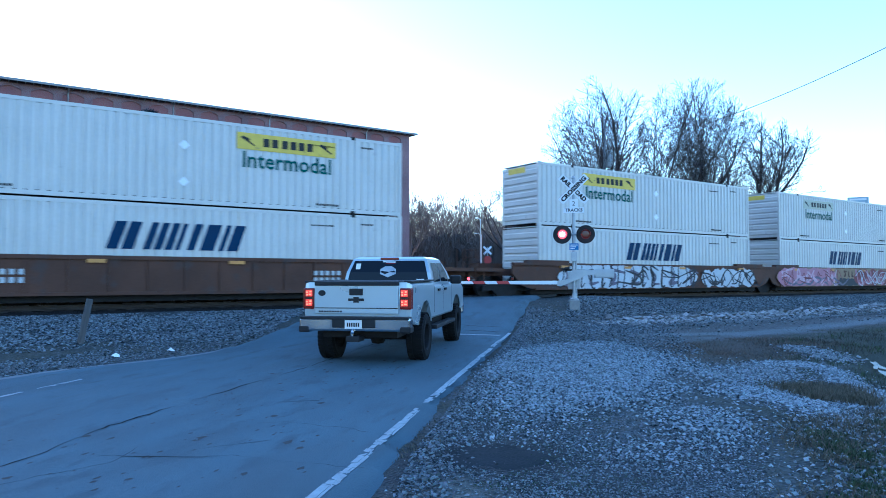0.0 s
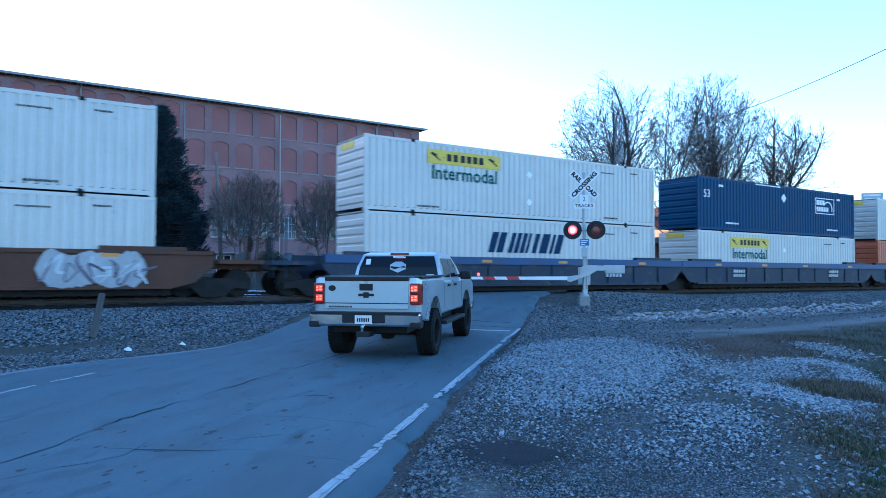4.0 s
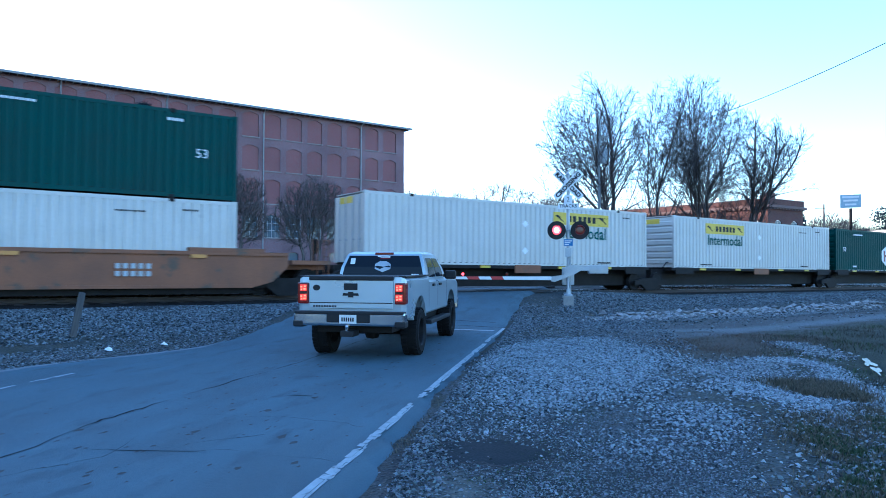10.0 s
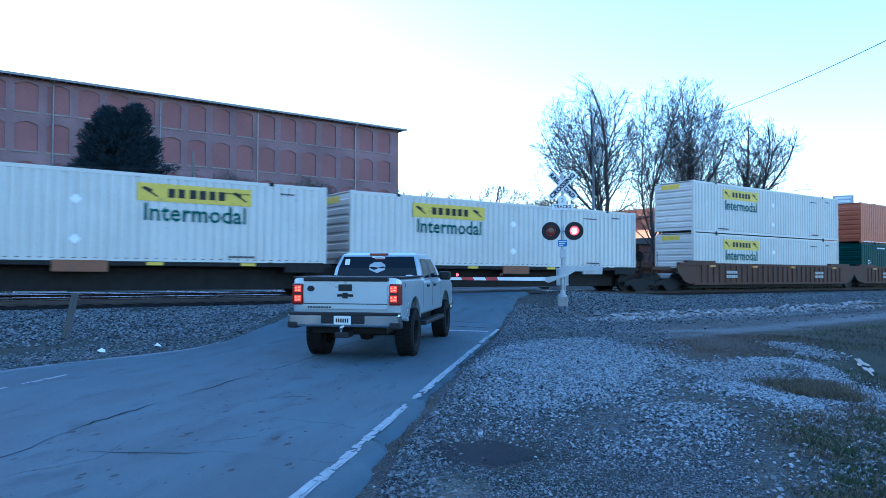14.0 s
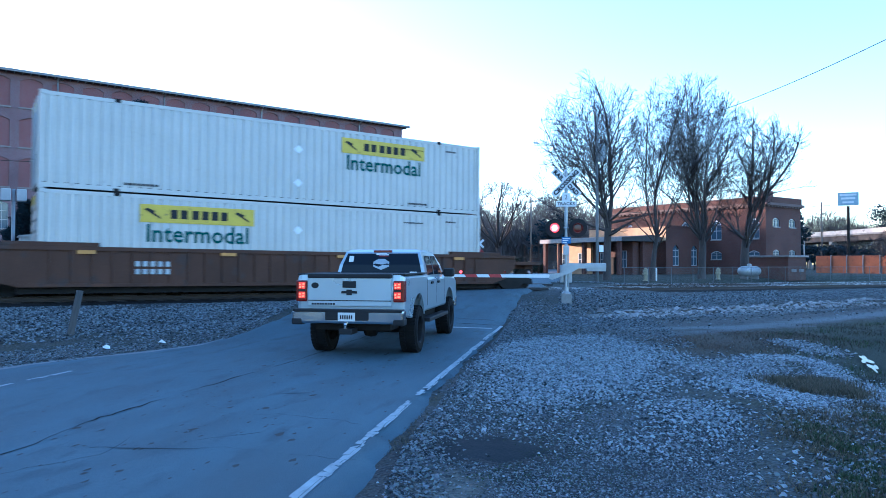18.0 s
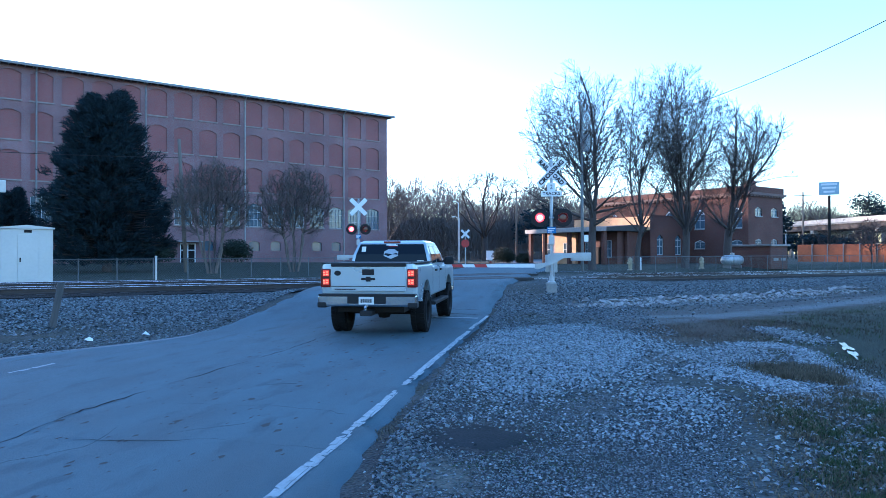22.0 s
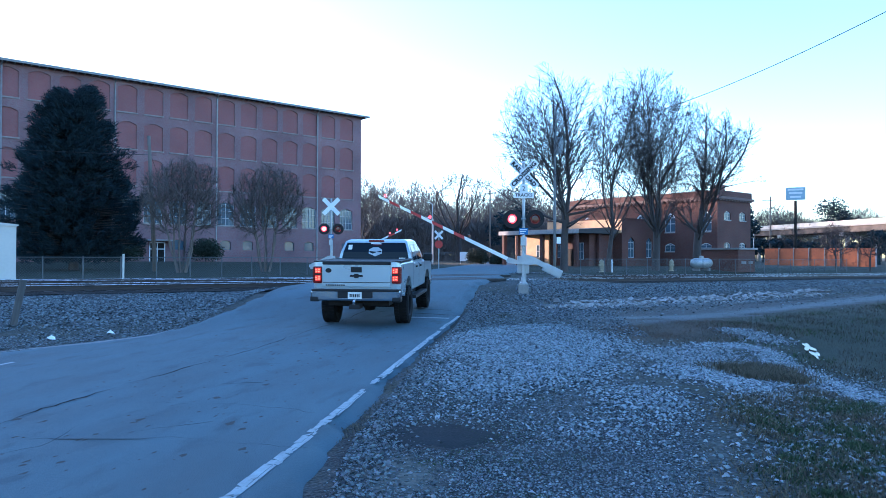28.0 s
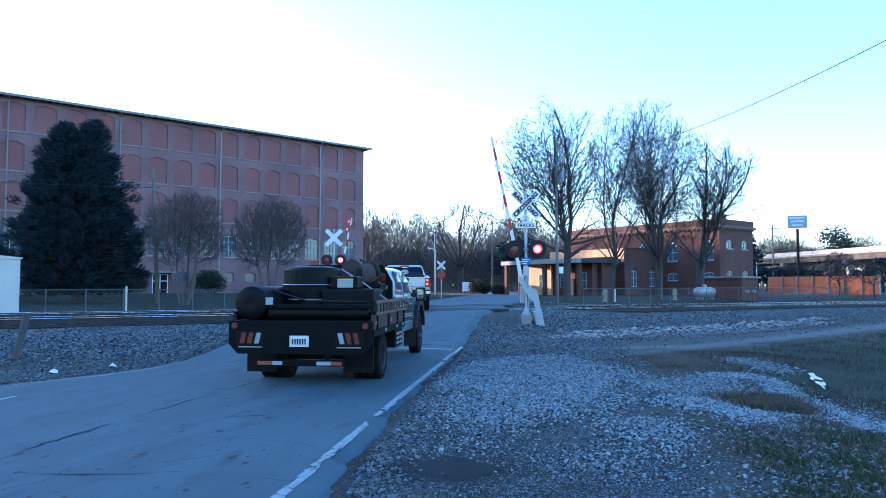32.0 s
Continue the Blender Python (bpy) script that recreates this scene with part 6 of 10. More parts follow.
    part("parapet", Geo().box(X - 0.12, 82.72, Y0 - 0.12, Y1 + 0.1, 8.85, top + 0.1, bev=0.03), M_DEPOT, b)
    part("chimney", Geo().box(79.5, 80.5, 46, 47, top, top + 1.2, bev=0.03), M_DEPOT, b)
    g = Geo()
    wy = lambda a, o, z: (a, 52.0 - o, z)
    for e0, e1, c in ((67.75, 71.4, 69.6), (71.4, X - 0.01, 73.2)):
        wall_cell(g, e0, e1, base, 6.2, (c - 0.62, c + 0.62, 1.5, 4.0), wy, 0.2, 0.5)
        o = new("window_pane", pane)
        o.parent, o.matrix_basis = b, pose(c, 52.15, 1.5) @ Matrix.Diagonal((1, 1, 1.39, 1))
        o = new("window_frame", fr)
        o.parent, o.matrix_basis = b, pose(c, 52.12, 1.5) @ Matrix.Diagonal((1, 1, 1.39, 1))
    g.box(67.75, X - 0.01, 52.22, 64.3, base, 6.19)
    g.add([(67.75, 52, base), (67.75, 52.3, base), (67.75, 52.3, 6.2), (67.75, 52, 6.2)], [(0, 1, 2, 3)])
    part("wing_wall", g, M_DEPOT, b)
    part("wing_coping", Geo().box(67.65, X - 0.02, 51.9, 64.4, 6.2, 6.32), M_DEPOT, b, "brick coping")
    part("wing_parapet", Geo().box(67.69, 67.748, 52.02, 64.28, 4.5, 6.198), M_TAN, b, "tan band above the porch roof")
    part("low_wall", Geo().box(63.0, 67.7, 59.6, 65.6, base, 4.3), M_TAN, b, "tan wall under the porch")
    part("low_wall", Geo().box(63.3, 67.7, 53.3, 59.59, base, 4.3), M_DEPOT, b, "brick wall under the porch")
    for x, yy, w, z0, z1 in ((62.95, 60.6, 1.0, 1.5, 3.0), (62.95, 64.0, 0.9, 1.5, 3.0), (63.25, 54.2, 0.9, 1.3, 3.2), (63.25, 57.4, 0.8, 1.5, 3.0)):
        win = part("porch_window", Geo().box(x, x + 0.05, yy, yy + w, z0, z1), M_PANE, b)
        fr_ = Geo()
        for c in (yy - 0.07, yy + w / 2 - 0.03, yy + w):
            fr_.box(x - 0.03, x + 0.04, c, c + 0.07, z0, z1)
        for c in (z0 - 0.07, (z0 + z1) / 2 - 0.03, z1):
            fr_.box(x - 0.034, x + 0.036, yy - 0.07, yy + w + 0.07, c, c + 0.07)
        part("porch_window_frame", fr_, M_FRAME, win)
    part("porch_door", Geo().box(63.24, 63.299, 55.75, 56.75, base, 2.5, bev=0.01), M_DARK, b, "dark door under the porch")
    part("porch_roof", Geo().prism([(60.4, 4.35), (68.6, 4.35), (68.6, 4.75), (66, 5.15), (60.4, 4.75)], 'y', 52.5, 65.9), M_ROOF, b, "flat dark porch roof")
    part("porch_fascia", Geo().box(60.33, 60.4, 52.4, 66.0, 4.3, 4.8), M_SILL, b, "pale fascia")
    for x, yy in ((60.9, 53.2), (60.9, 58.7), (60.9, 62.9), (60.9, 65.5), (64.6, 52.9)):
        part("porch_post", Geo().box(x - 0.22, x + 0.22, yy - 0.22, yy + 0.22, base, 4.35, bev=0.02), M_DEPOT, b)
    return b


depot()


def shed():
    b = thing("brick_shed", "low brick shed with a flat grey roof", "shed", "", pose(0, 0, 0))
    part("wall", Geo().box(61.2, 64.2, 33.6, 37.6, 0.2, 2.35), M_DEPOT, b)
    part("roof", Geo().box(61.0, 64.4, 33.4, 37.8, 2.35, 2.52, bev=0.02), M_TRIM, b, "flat grey roof")
    for x in (61.7, 63.0):
        part("vent", Geo().box(x, x + 0.8, 33.55, 33.6, 1.0, 1.25), M_TRIM, b)
    return b


shed()


M_OLD_CONCRETE = material("weathered_concrete", (0.40, 0.37, 0.33), 0.9, var=0.3, scale=0.4, fine=8, second=(0.22, 0.19, 0.165), amount=0.3)
M_GIRDER = material("brown_girder_steel", (0.075, 0.062, 0.055), 0.8, var=0.3, scale=0.5, spec=0.2)


def overpass():
    b = thing("road_overpass", "concrete road overpass on round piers", "bridge", "", pose(0, 0, 0))
    a, e = Vector((205, 140, 0)), Vector((138, 22, 0))
    d = (e - a).normalized()
    m = Matrix.Translation(a) @ Matrix.Rotation(math.atan2(d.y, d.x), 4, 'Z')
    L = (e - a).length
    part("deck", Geo().box(0, L, -5.2, 5.2, 8.2, 8.55, m), M_CONCRETE, b)
    for y in (-4.6, -1.5, 1.5, 4.6):
        part("girder", Geo().box(0, L, y - 0.25, y + 0.25, 7.0, 8.2, m), M_GIRDER, b, "brown steel girder")
    for y in (-5, 4.75):
        part("parapet", Geo().box(0, L, y, y + 0.25, 8.55, 9.45, m), M_OLD_CONCRETE, b, "stained concrete parapet")
    for k in range(7):
        x = 8 + k * 21
        part("pier_cap", Geo().box(x - 0.6, x + 0.6, -5, 5, 6.2, 7.0, m), M_CONCRETE, b)
        for y in (-3.5, 0, 3.5):
            part("pier", Geo().tube([m @ Vector((x, y, -0.5)), m @ Vector((x, y, 6.2))], 0.5, 12), M_CONCRETE, b)
    return b


overpass()
M_RUST_WALL = material("sunlit_orange_wall", (0.29, 0.092, 0.036), 0.85, var=0.25, scale=0.6, fine=12, second=(0.165, 0.057, 0.026), amount=0.35)
w = thing("yard_wall", "rust-orange ribbed yard wall in low sunlight", "wall", "", pose(100, 36, 0))
for k in range(7):
    part("panel", Geo().box(-0.1, 0.1, k * 2.12, k * 2.12 + 2.08, 0, 2.9, bev=0.02), M_RUST_WALL, w)
    part("post", Geo().box(-0.2, 0.15, k * 2.12 - 0.08, k * 2.12 + 0.04, 0, 3.0), M_TRIM, w)

s = thing("billboard", "blue billboard with pale bars on a tall pole", "billboard", "", pose(110, 51, 0, 0, 0, -62))
part("pole", Geo().tube([(0, 0.1, 0), (0, 0.1, 10.6)], 0.22, 10), M_DARK, s)
part("panel", Geo().box(-1.4, 1.4, -0.1, 0.1, 10.7, 12.7, bev=0.03), material("blue_sign", (0.27, 0.35, 0.41), 0.5, var=0.1), s)
for z, w_ in ((12.2, 2.2), (11.65, 1.9), (11.05, 1.5)):
    part("print_bar", Geo().box(-w_ / 2, w_ / 2, -0.12, -0.1, z, z + 0.28), M_WHITE_PAINT, s, "pale bar of print")

c = thing("equipment_cabinet", "white metal railway equipment cabinet with a door", "cabinet", "", pose(1.45, 33.0, 0.27) @ Matrix.Diagonal((1.15, 1.15, 1.15, 1)))
part("body", Geo().box(0, 1.63, 0, 1.5, 0.1, 2.2, bev=0.02), M_WHITE, c)
part("roof", Geo().prism([(-0.06, 2.2), (1.69, 2.2), (1.69, 2.25), (0.81, 2.34), (-0.06, 2.25)], 'y', -0.06, 1.56), M_WHITE, c)
door = part("door", Geo().box(0.52, 1.16, -0.02, 0.0, 0.25, 2.0, bev=0.008), M_WHITE, c)
part("handle", Geo().box(0.58, 0.62, -0.05, -0.02, 1.0, 1.16), M_DARK, door, "dark handle")
part("base", Geo().box(-0.05, 1.68, -0.05, 1.55, 0, 0.1), M_CONCRETE, c)
part("vent", Geo().box(0.72, 0.96, -0.02, 0.0, 2.06, 2.16), M_DARK, c)

# fences of chain link
M_MESH = material("chain_link", (0.10, 0.105, 0.11), 0.6, 0.3, var=0.1)


def fence(p0, p1, z, tall=1.2, step=3.0):
    f = thing("chain_link_fence", "grey chain-link fence on steel posts", "fence", "fences", pose(p0[0], p0[1], z))
    d = Vector((p1[0] - p0[0], p1[1] - p0[1], 0))
    n = max(1, round(d.length / step))
    for k in range(n + 1):
        q = d * (k / n)
        part("post", Geo().tube([(q.x, q.y, -0.3), (q.x, q.y, tall + 0.05)], 0.03, 6), M_MESH, f)
    part("top_rail", Geo().tube([(0, 0, tall), (d.x, d.y, tall)], 0.02, 5), M_MESH, f)
    g = Geo()
    u = d.normalized()
    x = 0.0
    while x < d.length:
        for s in (-1, 1):
            a, e = x, x + s * tall
            z0, z1 = 0.02, tall
            if e < 0:
                z1, e = a, 0
            elif e > d.length:
                z1, e = d.length - a, d.length
            pa, pe = u * a, u * e
            side = Vector((-u.y, u.x, 0)) * 0.004
            q = [pa, pe]
            t_ = u * 0.004
            g.add([(pa.x - t_.x, pa.y - t_.y, z0), (pa.x + t_.x, pa.y + t_.y, z0), (pe.x + t_.x, pe.y + t_.y, z1), (pe.x - t_.x, pe.y - t_.y, z1)], [(0, 1, 2, 3)])
        x += 0.13
    part("mesh", g, M_MESH, f, "woven wire mesh", kind="stuff")
    return f


fence((-14.4, 38), (26, 38), 0.34, 1.15, 1.75)
fence((38.5, 33.2), (84, 33.2), 0.2, 1.25, 2.65)
fence((62, 112), (110, 90), 0.4, 1.8, 4.0)

import collections

# ---- trees and plants ----
M_BARK = material("grey_bark", (0.058, 0.048, 0.044), 0.95, var=0.3, scale=2, fine=25, bump=0.8, stretch=(0.64, 0.64, 0.192))
M_TWIG = material("brown_twigs", (0.036, 0.027, 0.025), 0.95, var=0.3)
M_PALE_BARK = material("pale_bark", (0.12, 0.095, 0.08), 0.9, var=0.25, scale=2, fine=20)
# distance haze is put into these two twig colours by making them paler
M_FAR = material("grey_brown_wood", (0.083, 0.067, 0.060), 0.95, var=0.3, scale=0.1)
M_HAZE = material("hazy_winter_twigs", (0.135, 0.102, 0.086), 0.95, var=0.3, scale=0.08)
M_NEEDLE = material("dark_evergreen", (0.021, 0.033, 0.040), 0.9, var=0.4, scale=3, spec=0.1)
M_HEDGE = material("dark_hedge", (0.0128, 0.0224, 0.0115), 0.85, var=0.4, scale=5)


def crown_points(rnd, balls, n, seed):
    """Points spread through the crown's egg-shaped masses, thinned by noise so that the outline is uneven."""
    sizes = [rx * rx * rz for _, rx, rz in balls]
    out = []
    while len(out) < n:
        c, rx, rz = rnd.choices(balls, sizes)[0]
        v = Vector((rnd.gauss(0, 1), rnd.gauss(0, 1), rnd.gauss(0, 1))).normalized() * rnd.random() ** 0.42
        p = Vector(c) + Vector((v.x * rx, v.y * rx, v.z * rz))
        if noise.noise(p * 0.45 + Vector((seed, 0, 0))) > -0.28 - 0.3 * rnd.random():
            out.append(tuple(p))
    return np.array(out)


def bare_tree(name, label, at, balls, seed, trunk_r, clear, n=1500, step=0.3, bark=None, twig=None, stems=((0, 0),), group="bare trees", fine=0.0125, sprays=5, spray=1.0, up=0.08, lean=(0, 0)):
    """A leafless tree whose limbs grow out to fill its crown; trunk and limbs thicken by what they carry."""
    rnd = random.Random(seed)
    t = thing(name, label, "tree", group, pose(*at))
    pts, par, dirs = [], [], []
    for sx, sy in stems:
        k = max(2, round(clear / step))
        for i in range(k + 1):
            f = i / k
            sway = 0.10 * math.sin(f * 5 + seed + sx * 3)
            pts.append((sx * (0.35 + 0.65 * f) + lean[0] * f + sway * f, sy * (0.35 + 0.65 * f) + lean[1] * f + sway * f * 0.6, -0.2 + (clear + 0.2) * f))
            par.append(len(pts) - 2 if i else -1)
            dirs.append((sx * 0.1, sy * 0.1, 1.0))
    aim = crown_points(rnd, balls, n, seed)
    near_d, near_i = np.full(n, 1e9), np.zeros(n, int)
    alive = np.ones(n, bool)

    def meet(first):
        new_pts = np.array(pts[first:])
        d = np.linalg.norm(aim[:, None, :] - new_pts[None], axis=2)
        j = d.argmin(1)
        v = d[np.arange(n), j]
        closer = v < near_d
        near_d[closer], near_i[closer] = v[closer], j[closer] + first
    meet(0)
    born = collections.Counter()
    for _ in range(90):
        alive &= near_d > step * 1.25
        if not alive.any() or len(pts) > 9000:
            break
        pull = collections.defaultdict(lambda: np.zeros(3))
        for k in np.nonzero(alive)[0]:
            i = near_i[k]
            pull[i] += (aim[k] - pts[i]) / near_d[k]
        first = len(pts)
        for i, v in pull.items():
            v = v / max(1e-6, np.linalg.norm(v)) + 0.2 * np.array(dirs[i]) + np.array([rnd.gauss(0, 0.14), rnd.gauss(0, 0.14), up + rnd.gauss(0, 0.1)])
            v /= max(1e-6, np.linalg.norm(v))
            born[i] += 1
            if born[i] > 3:
                alive[near_i == i] = False
                continue
            pts.append(tuple(np.array(pts[i]) + v * step))
            par.append(i)
            dirs.append(tuple(v))
        if len(pts) == first:
            break
        meet(first)
    kids = collections.defaultdict(list)
    for i, p in enumerate(par):
        if p >= 0:
            kids[p].append(i)
    area = [0.0] * len(pts)
    for i in range(len(pts) - 1, -1, -1):
        area[i] = max(area[i], 1.0)
        if par[i] >= 0:
            area[par[i]] += area[i]
    power = math.log(area[0]) / math.log(max(1.5, trunk_r / fine))
    rad = [max(fine * 0.75, min(trunk_r, fine * a ** (1 / power)) * (0.58 + 0.42 * (a / area[0]) ** 0.3)) for a in area]
    trunk, twigs = Geo(), Geo()
    stack = [i for i, p in enumerate(par) if p < 0]
    while stack:
        i = stack.pop()
        chain, first = ([par[i]] if par[i] >= 0 else []) + [i], i
        while kids[chain[-1]]:
            ks = sorted(kids[chain[-1]], key=lambda q: -area[q])
            stack += ks[1:]
            chain.append(ks[0])
        rr = [rad[q] for q in chain]
        if par[first] >= 0:
            rr[0] = rr[1]
        rr[-1] = fine * 0.5
        pp = [pts[q] for q in chain]
        big = rr[0] > 0.05
        if len(pp) > 1:
            (trunk if big else twigs).tube(pp, rr, 8 if rr[0] > 0.12 else 6 if big else 4 if rr[0] > 0.025 else 3, caps=False)
        for q in chain[1:]:
            if rad[q] < fine * 4.5:
                for _ in range(sprays):
                    d = Vector(dirs[q]) + Vector((rnd.gauss(0, 0.42), rnd.gauss(0, 0.42), rnd.gauss(0.15, 0.34)))
                    d = d.normalized() * spray * rnd.uniform(0.4, 1.2)
                    a = Vector(pts[q])
                    twigs.tube([a, a + d], [fine * 0.7, fine * 0.35], 3, caps=False)
    part("trunk", trunk, bark or M_BARK, t, smooth=True)
    part("crown", twigs, twig or M_TWIG, t, "bare fine branches")
    return t


def grown_tree(label, at, balls, seed, trunk_r, clear, limbs, spread=(18, 52), lean=(0.0, 0.0), up=0.07, fine=0.0125, bark=None, twig=None, extra=(), reach=1.0, dense=1.0, free=3.2, thick=(0.30, 0.46)):
    """A leafless hardwood: a forking trunk, limbs that sweep out and up, and ever finer branches inside the crown."""
    rnd = random.Random(seed)
    t = thing("bare_tree", label, "tree", "bare trees", pose(*at))
    wood_, twigs = Geo(), Geo()

    def inside_crown(p):
        ragged = 1.0 + 0.22 * noise.noise(p * 0.55 + Vector((seed, 0, 0)))
        return any(((p.x - c[0]) ** 2 + (p.y - c[1]) ** 2) / (rx * rx) + ((p.z - c[2]) / rz) ** 2 < ragged * ragged for c, rx, rz in balls)

    def grow(p, d, r, length, level, loose=0.0):
        step = (0.55, 0.45, 0.32, 0.24, 0.20)[level]
        n = max(2, round(length / step))
        pts, dirs_, far = [p], [d], False
        for i in range(n):
            bend = (0.07, 0.085, 0.105, 0.13, 0.15)[level]
            d = (d + Vector((rnd.gauss(0, bend), rnd.gauss(0, bend), rnd.gauss(0, bend) + up * (0.6 if level else 0.35)))).normalized()
            p = p + d * (length / n)
            if i * step > loose and not inside_crown(p):
                far = True
                break
            pts.append(p)
            dirs_.append(d)
        k = len(pts)
        if k < 2:
            return
        tip = max(fine * 0.6, r * (0.26 if level < 3 else 0.5))
        rr = [r + (tip - r) * (i / (k - 1)) ** 0.85 for i in range(k)]
        big = r > 0.035
        (wood_ if big else twigs).tube(pts, rr, 8 if r > 0.10 else 6 if big else 4 if r > 0.018 else 3, caps=False)
        if level == 4:
            return
        gap = (0.56, 0.45, 0.385, 0.35)[level] / dense
        made = (k - 1) * (length / n)
        s_, side = gap * rnd.uniform(0.6, 1.4) + (made * 0.16 if level < 2 else 0), rnd.uniform(0, math.tau)
        while s_ < made:
            i = min(k - 2, int(s_ / made * (k - 1)))
            f = s_ / made
            dd = dirs_[i + 1]
            side += 2.4 + rnd.gauss(0, 0.5)
            u = dd.orthogonal().normalized()
            w = dd.cross(u)
            out = radians(rnd.uniform(25, 48))
            nd = (dd * math.cos(out) + (u * math.cos(side) + w * math.sin(side)) * math.sin(out)).normalized()
            if nd.z < -0.35:
                nd.z *= 0.3
                nd.normalize()
            ln = (3.9, 2.1, 1.1, 0.6)[level] * reach * rnd.uniform(0.55, 1.2) * (1.15 - 0.55 * f)
            grow(pts[i].lerp(pts[i + 1], rnd.random()), nd, max(fine, rr[i] * rnd.uniform(0.46, 0.72)), ln, level + 1)
            s_ += gap * rnd.uniform(0.6, 1.5)
        if level < 3:
            for sgn in (-1, 1):
                u = d.orthogonal().normalized()
                nd = (d + u * sgn * 0.38 + Vector((rnd.gauss(0, 0.15), rnd.gauss(0, 0.15), 0.1))).normalized()
                grow(pts[-1], nd, max(fine * 0.7, rr[-1] * 0.8), (1.7, 1.2, 0.7)[level] * reach, level + 1 if far else min(4, level + 1))

    base = [Vector((lean[0] * f * clear + 0.05 * math.sin(3 * f + seed), lean[1] * f * clear + 0.05 * math.cos(4 * f + seed), -0.2 + (clear + 0.2) * f)) for f in (0, 0.06, 0.2, 0.4, 0.6, 0.8, 1.0)]
    wood_.tube(base, [trunk_r * k for k in (1.5, 1.12, 1.0, 0.95, 0.91, 0.88, 0.86)], 10, caps=False)
    top = max(c[2] + rz for c, rx, rz in balls)
    for k in range(limbs):
        az = k * math.tau / limbs * 1.0 + rnd.gauss(0, 0.25)
        tilt = radians(rnd.uniform(*spread)) if k else radians(4)
        start = base[-1] - Vector((0, 0, rnd.uniform(0.0, 0.28) * clear * (1 if k % 2 else 0.3)))
        nd = Vector((math.cos(az) * math.sin(tilt) + lean[0] * 0.5, math.sin(az) * math.sin(tilt) + lean[1] * 0.5, math.cos(tilt))).normalized()
        grow(start, nd, trunk_r * (0.62 if k == 0 else rnd.uniform(*thick)), (top - clear) * (1.0 if k == 0 else rnd.uniform(0.8, 1.1)), 0, free)
    for start, nd, r, ln in extra:
        grow(Vector(start), Vector(nd).normalized(), r, ln, 0, ln * 0.8)
    part("trunk", wood_, bark or M_BARK, t, smooth=True)
    part("crown", twigs, twig or M_TWIG, t, "bare fine branches")
    return t


TALL_TREE = "tall leafless hardwood tree behind the fence"
SIDE = Vector((0.79, -0.61, 0))


def mass(off, z, rx, rz):
    c = SIDE * off
    return ((c.x, c.y, z), rx, rz)


grown_tree(TALL_TREE, (41, 37, 0.4), [mass(-0.6, 10.6, 5.4, 5.9), mass(-2.4, 7.2, 3.6, 2.8)], 11, 0.31, 4.8, 14, (24, 80), up=0.025, dense=1.04)
grown_tree(TALL_TREE, (44.6, 35.6, 0.4), [mass(1.0, 11.4, 2.8, 5.0), mass(0.3, 7.6, 2.2, 2.4)], 23, 0.20, 3.6, 10, (12, 58), lean=(0.08, -0.065), up=0.03, dense=1.08)
grown_tree(TALL_TREE, (52, 36.2, 0.4), [mass(0.2, 11.9, 4.0, 5.7), mass(-0.6, 8.2, 3.0, 2.4)], 31, 0.34, 3.4, 13, (12, 56), up=0.03, dense=1.09)
broken = grown_tree("leafless tree with broken upper limbs", (58.6, 36.4, 0.4), [mass(0.3, 10.8, 3.8, 5.5), mass(4.4, 12.4, 2.0, 1.7), mass(2.8, 11.2, 1.7, 1.6), mass(-0.5, 6.8, 2.5, 2.2)], 47, 0.40, 3.6, 12, (16, 62), lean=(0.06, -0.05), up=0.025, dense=1.14,
           extra=[((0.6, -0.5, 6.2), (0.50, -0.39, 0.80), 0.15, 7.8), ((1.4, -1.1, 7.6), (0.76, -0.59, 0.22), 0.06, 4.6)])
grown_tree("spreading leafless oak beyond the road", (78, 96, 0.4), [mass(-5.6, 12.2, 4.8, 3.0), mass(-1.0, 13.2, 5.2, 3.2), mass(4.0, 12.2, 4.6, 3.2)], 53, 0.6, 4.6, 9, (30, 66), up=0.04, fine=0.03, bark=M_TWIG, twig=M_TWIG, reach=1.4, dense=0.7, free=8.5)
# two added trees whose crowns throw dappled shade on the depot's upper wall
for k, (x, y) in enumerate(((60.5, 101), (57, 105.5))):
    grown_tree("leafless tree added to dapple the depot wall with shade", (x, y, 0.4), [mass(0, 9.4, 4.4, 4.6)], 83 + k, 0.3, 3.4, 9, fine=0.026, bark=M_HAZE, twig=M_HAZE, reach=1.2, dense=0.75, free=4.5)
for x, y, h, s in ((13.9, 46, 6.9, 3), (19.9, 46.4, 7.0, 5)):
    bare_tree("crape_myrtle", "leafless many-stemmed shrub tree with dense fine twigs", (x, y, 0.5), [((-1.0, 0.2, h * 0.66), 1.7, h * 0.33), ((1.0, -0.3, h * 0.70), 1.7, h * 0.34), ((0.1, 0, h * 0.86), 1.4, h * 0.22)], s, 0.07, h * 0.30, 2600, 0.20, bark=M_PALE_BARK, twig=M_FAR,
              stems=[(math.cos(k * 1.05) * 0.75, math.sin(k * 1.05) * 0.75) for k in range(6)], group="crape myrtles", fine=0.012, sprays=6, spray=0.6, up=0.2)
for k, (x, y, h) in enumerate(((88, 36, 5.5), (93, 37.5, 6.0), (90, 33, 4.8), (112, 52, 6.5), (120, 50, 7.0))):
    bare_tree("bare_tree", "small leafless tree by the yard wall", (x, y, 0.2), [((0, 0, h * 0.62), h * 0.42, h * 0.36)], 71 + k, 0.11, h * 0.24, 260, 0.3, fine=0.02, sprays=3, spray=0.5)


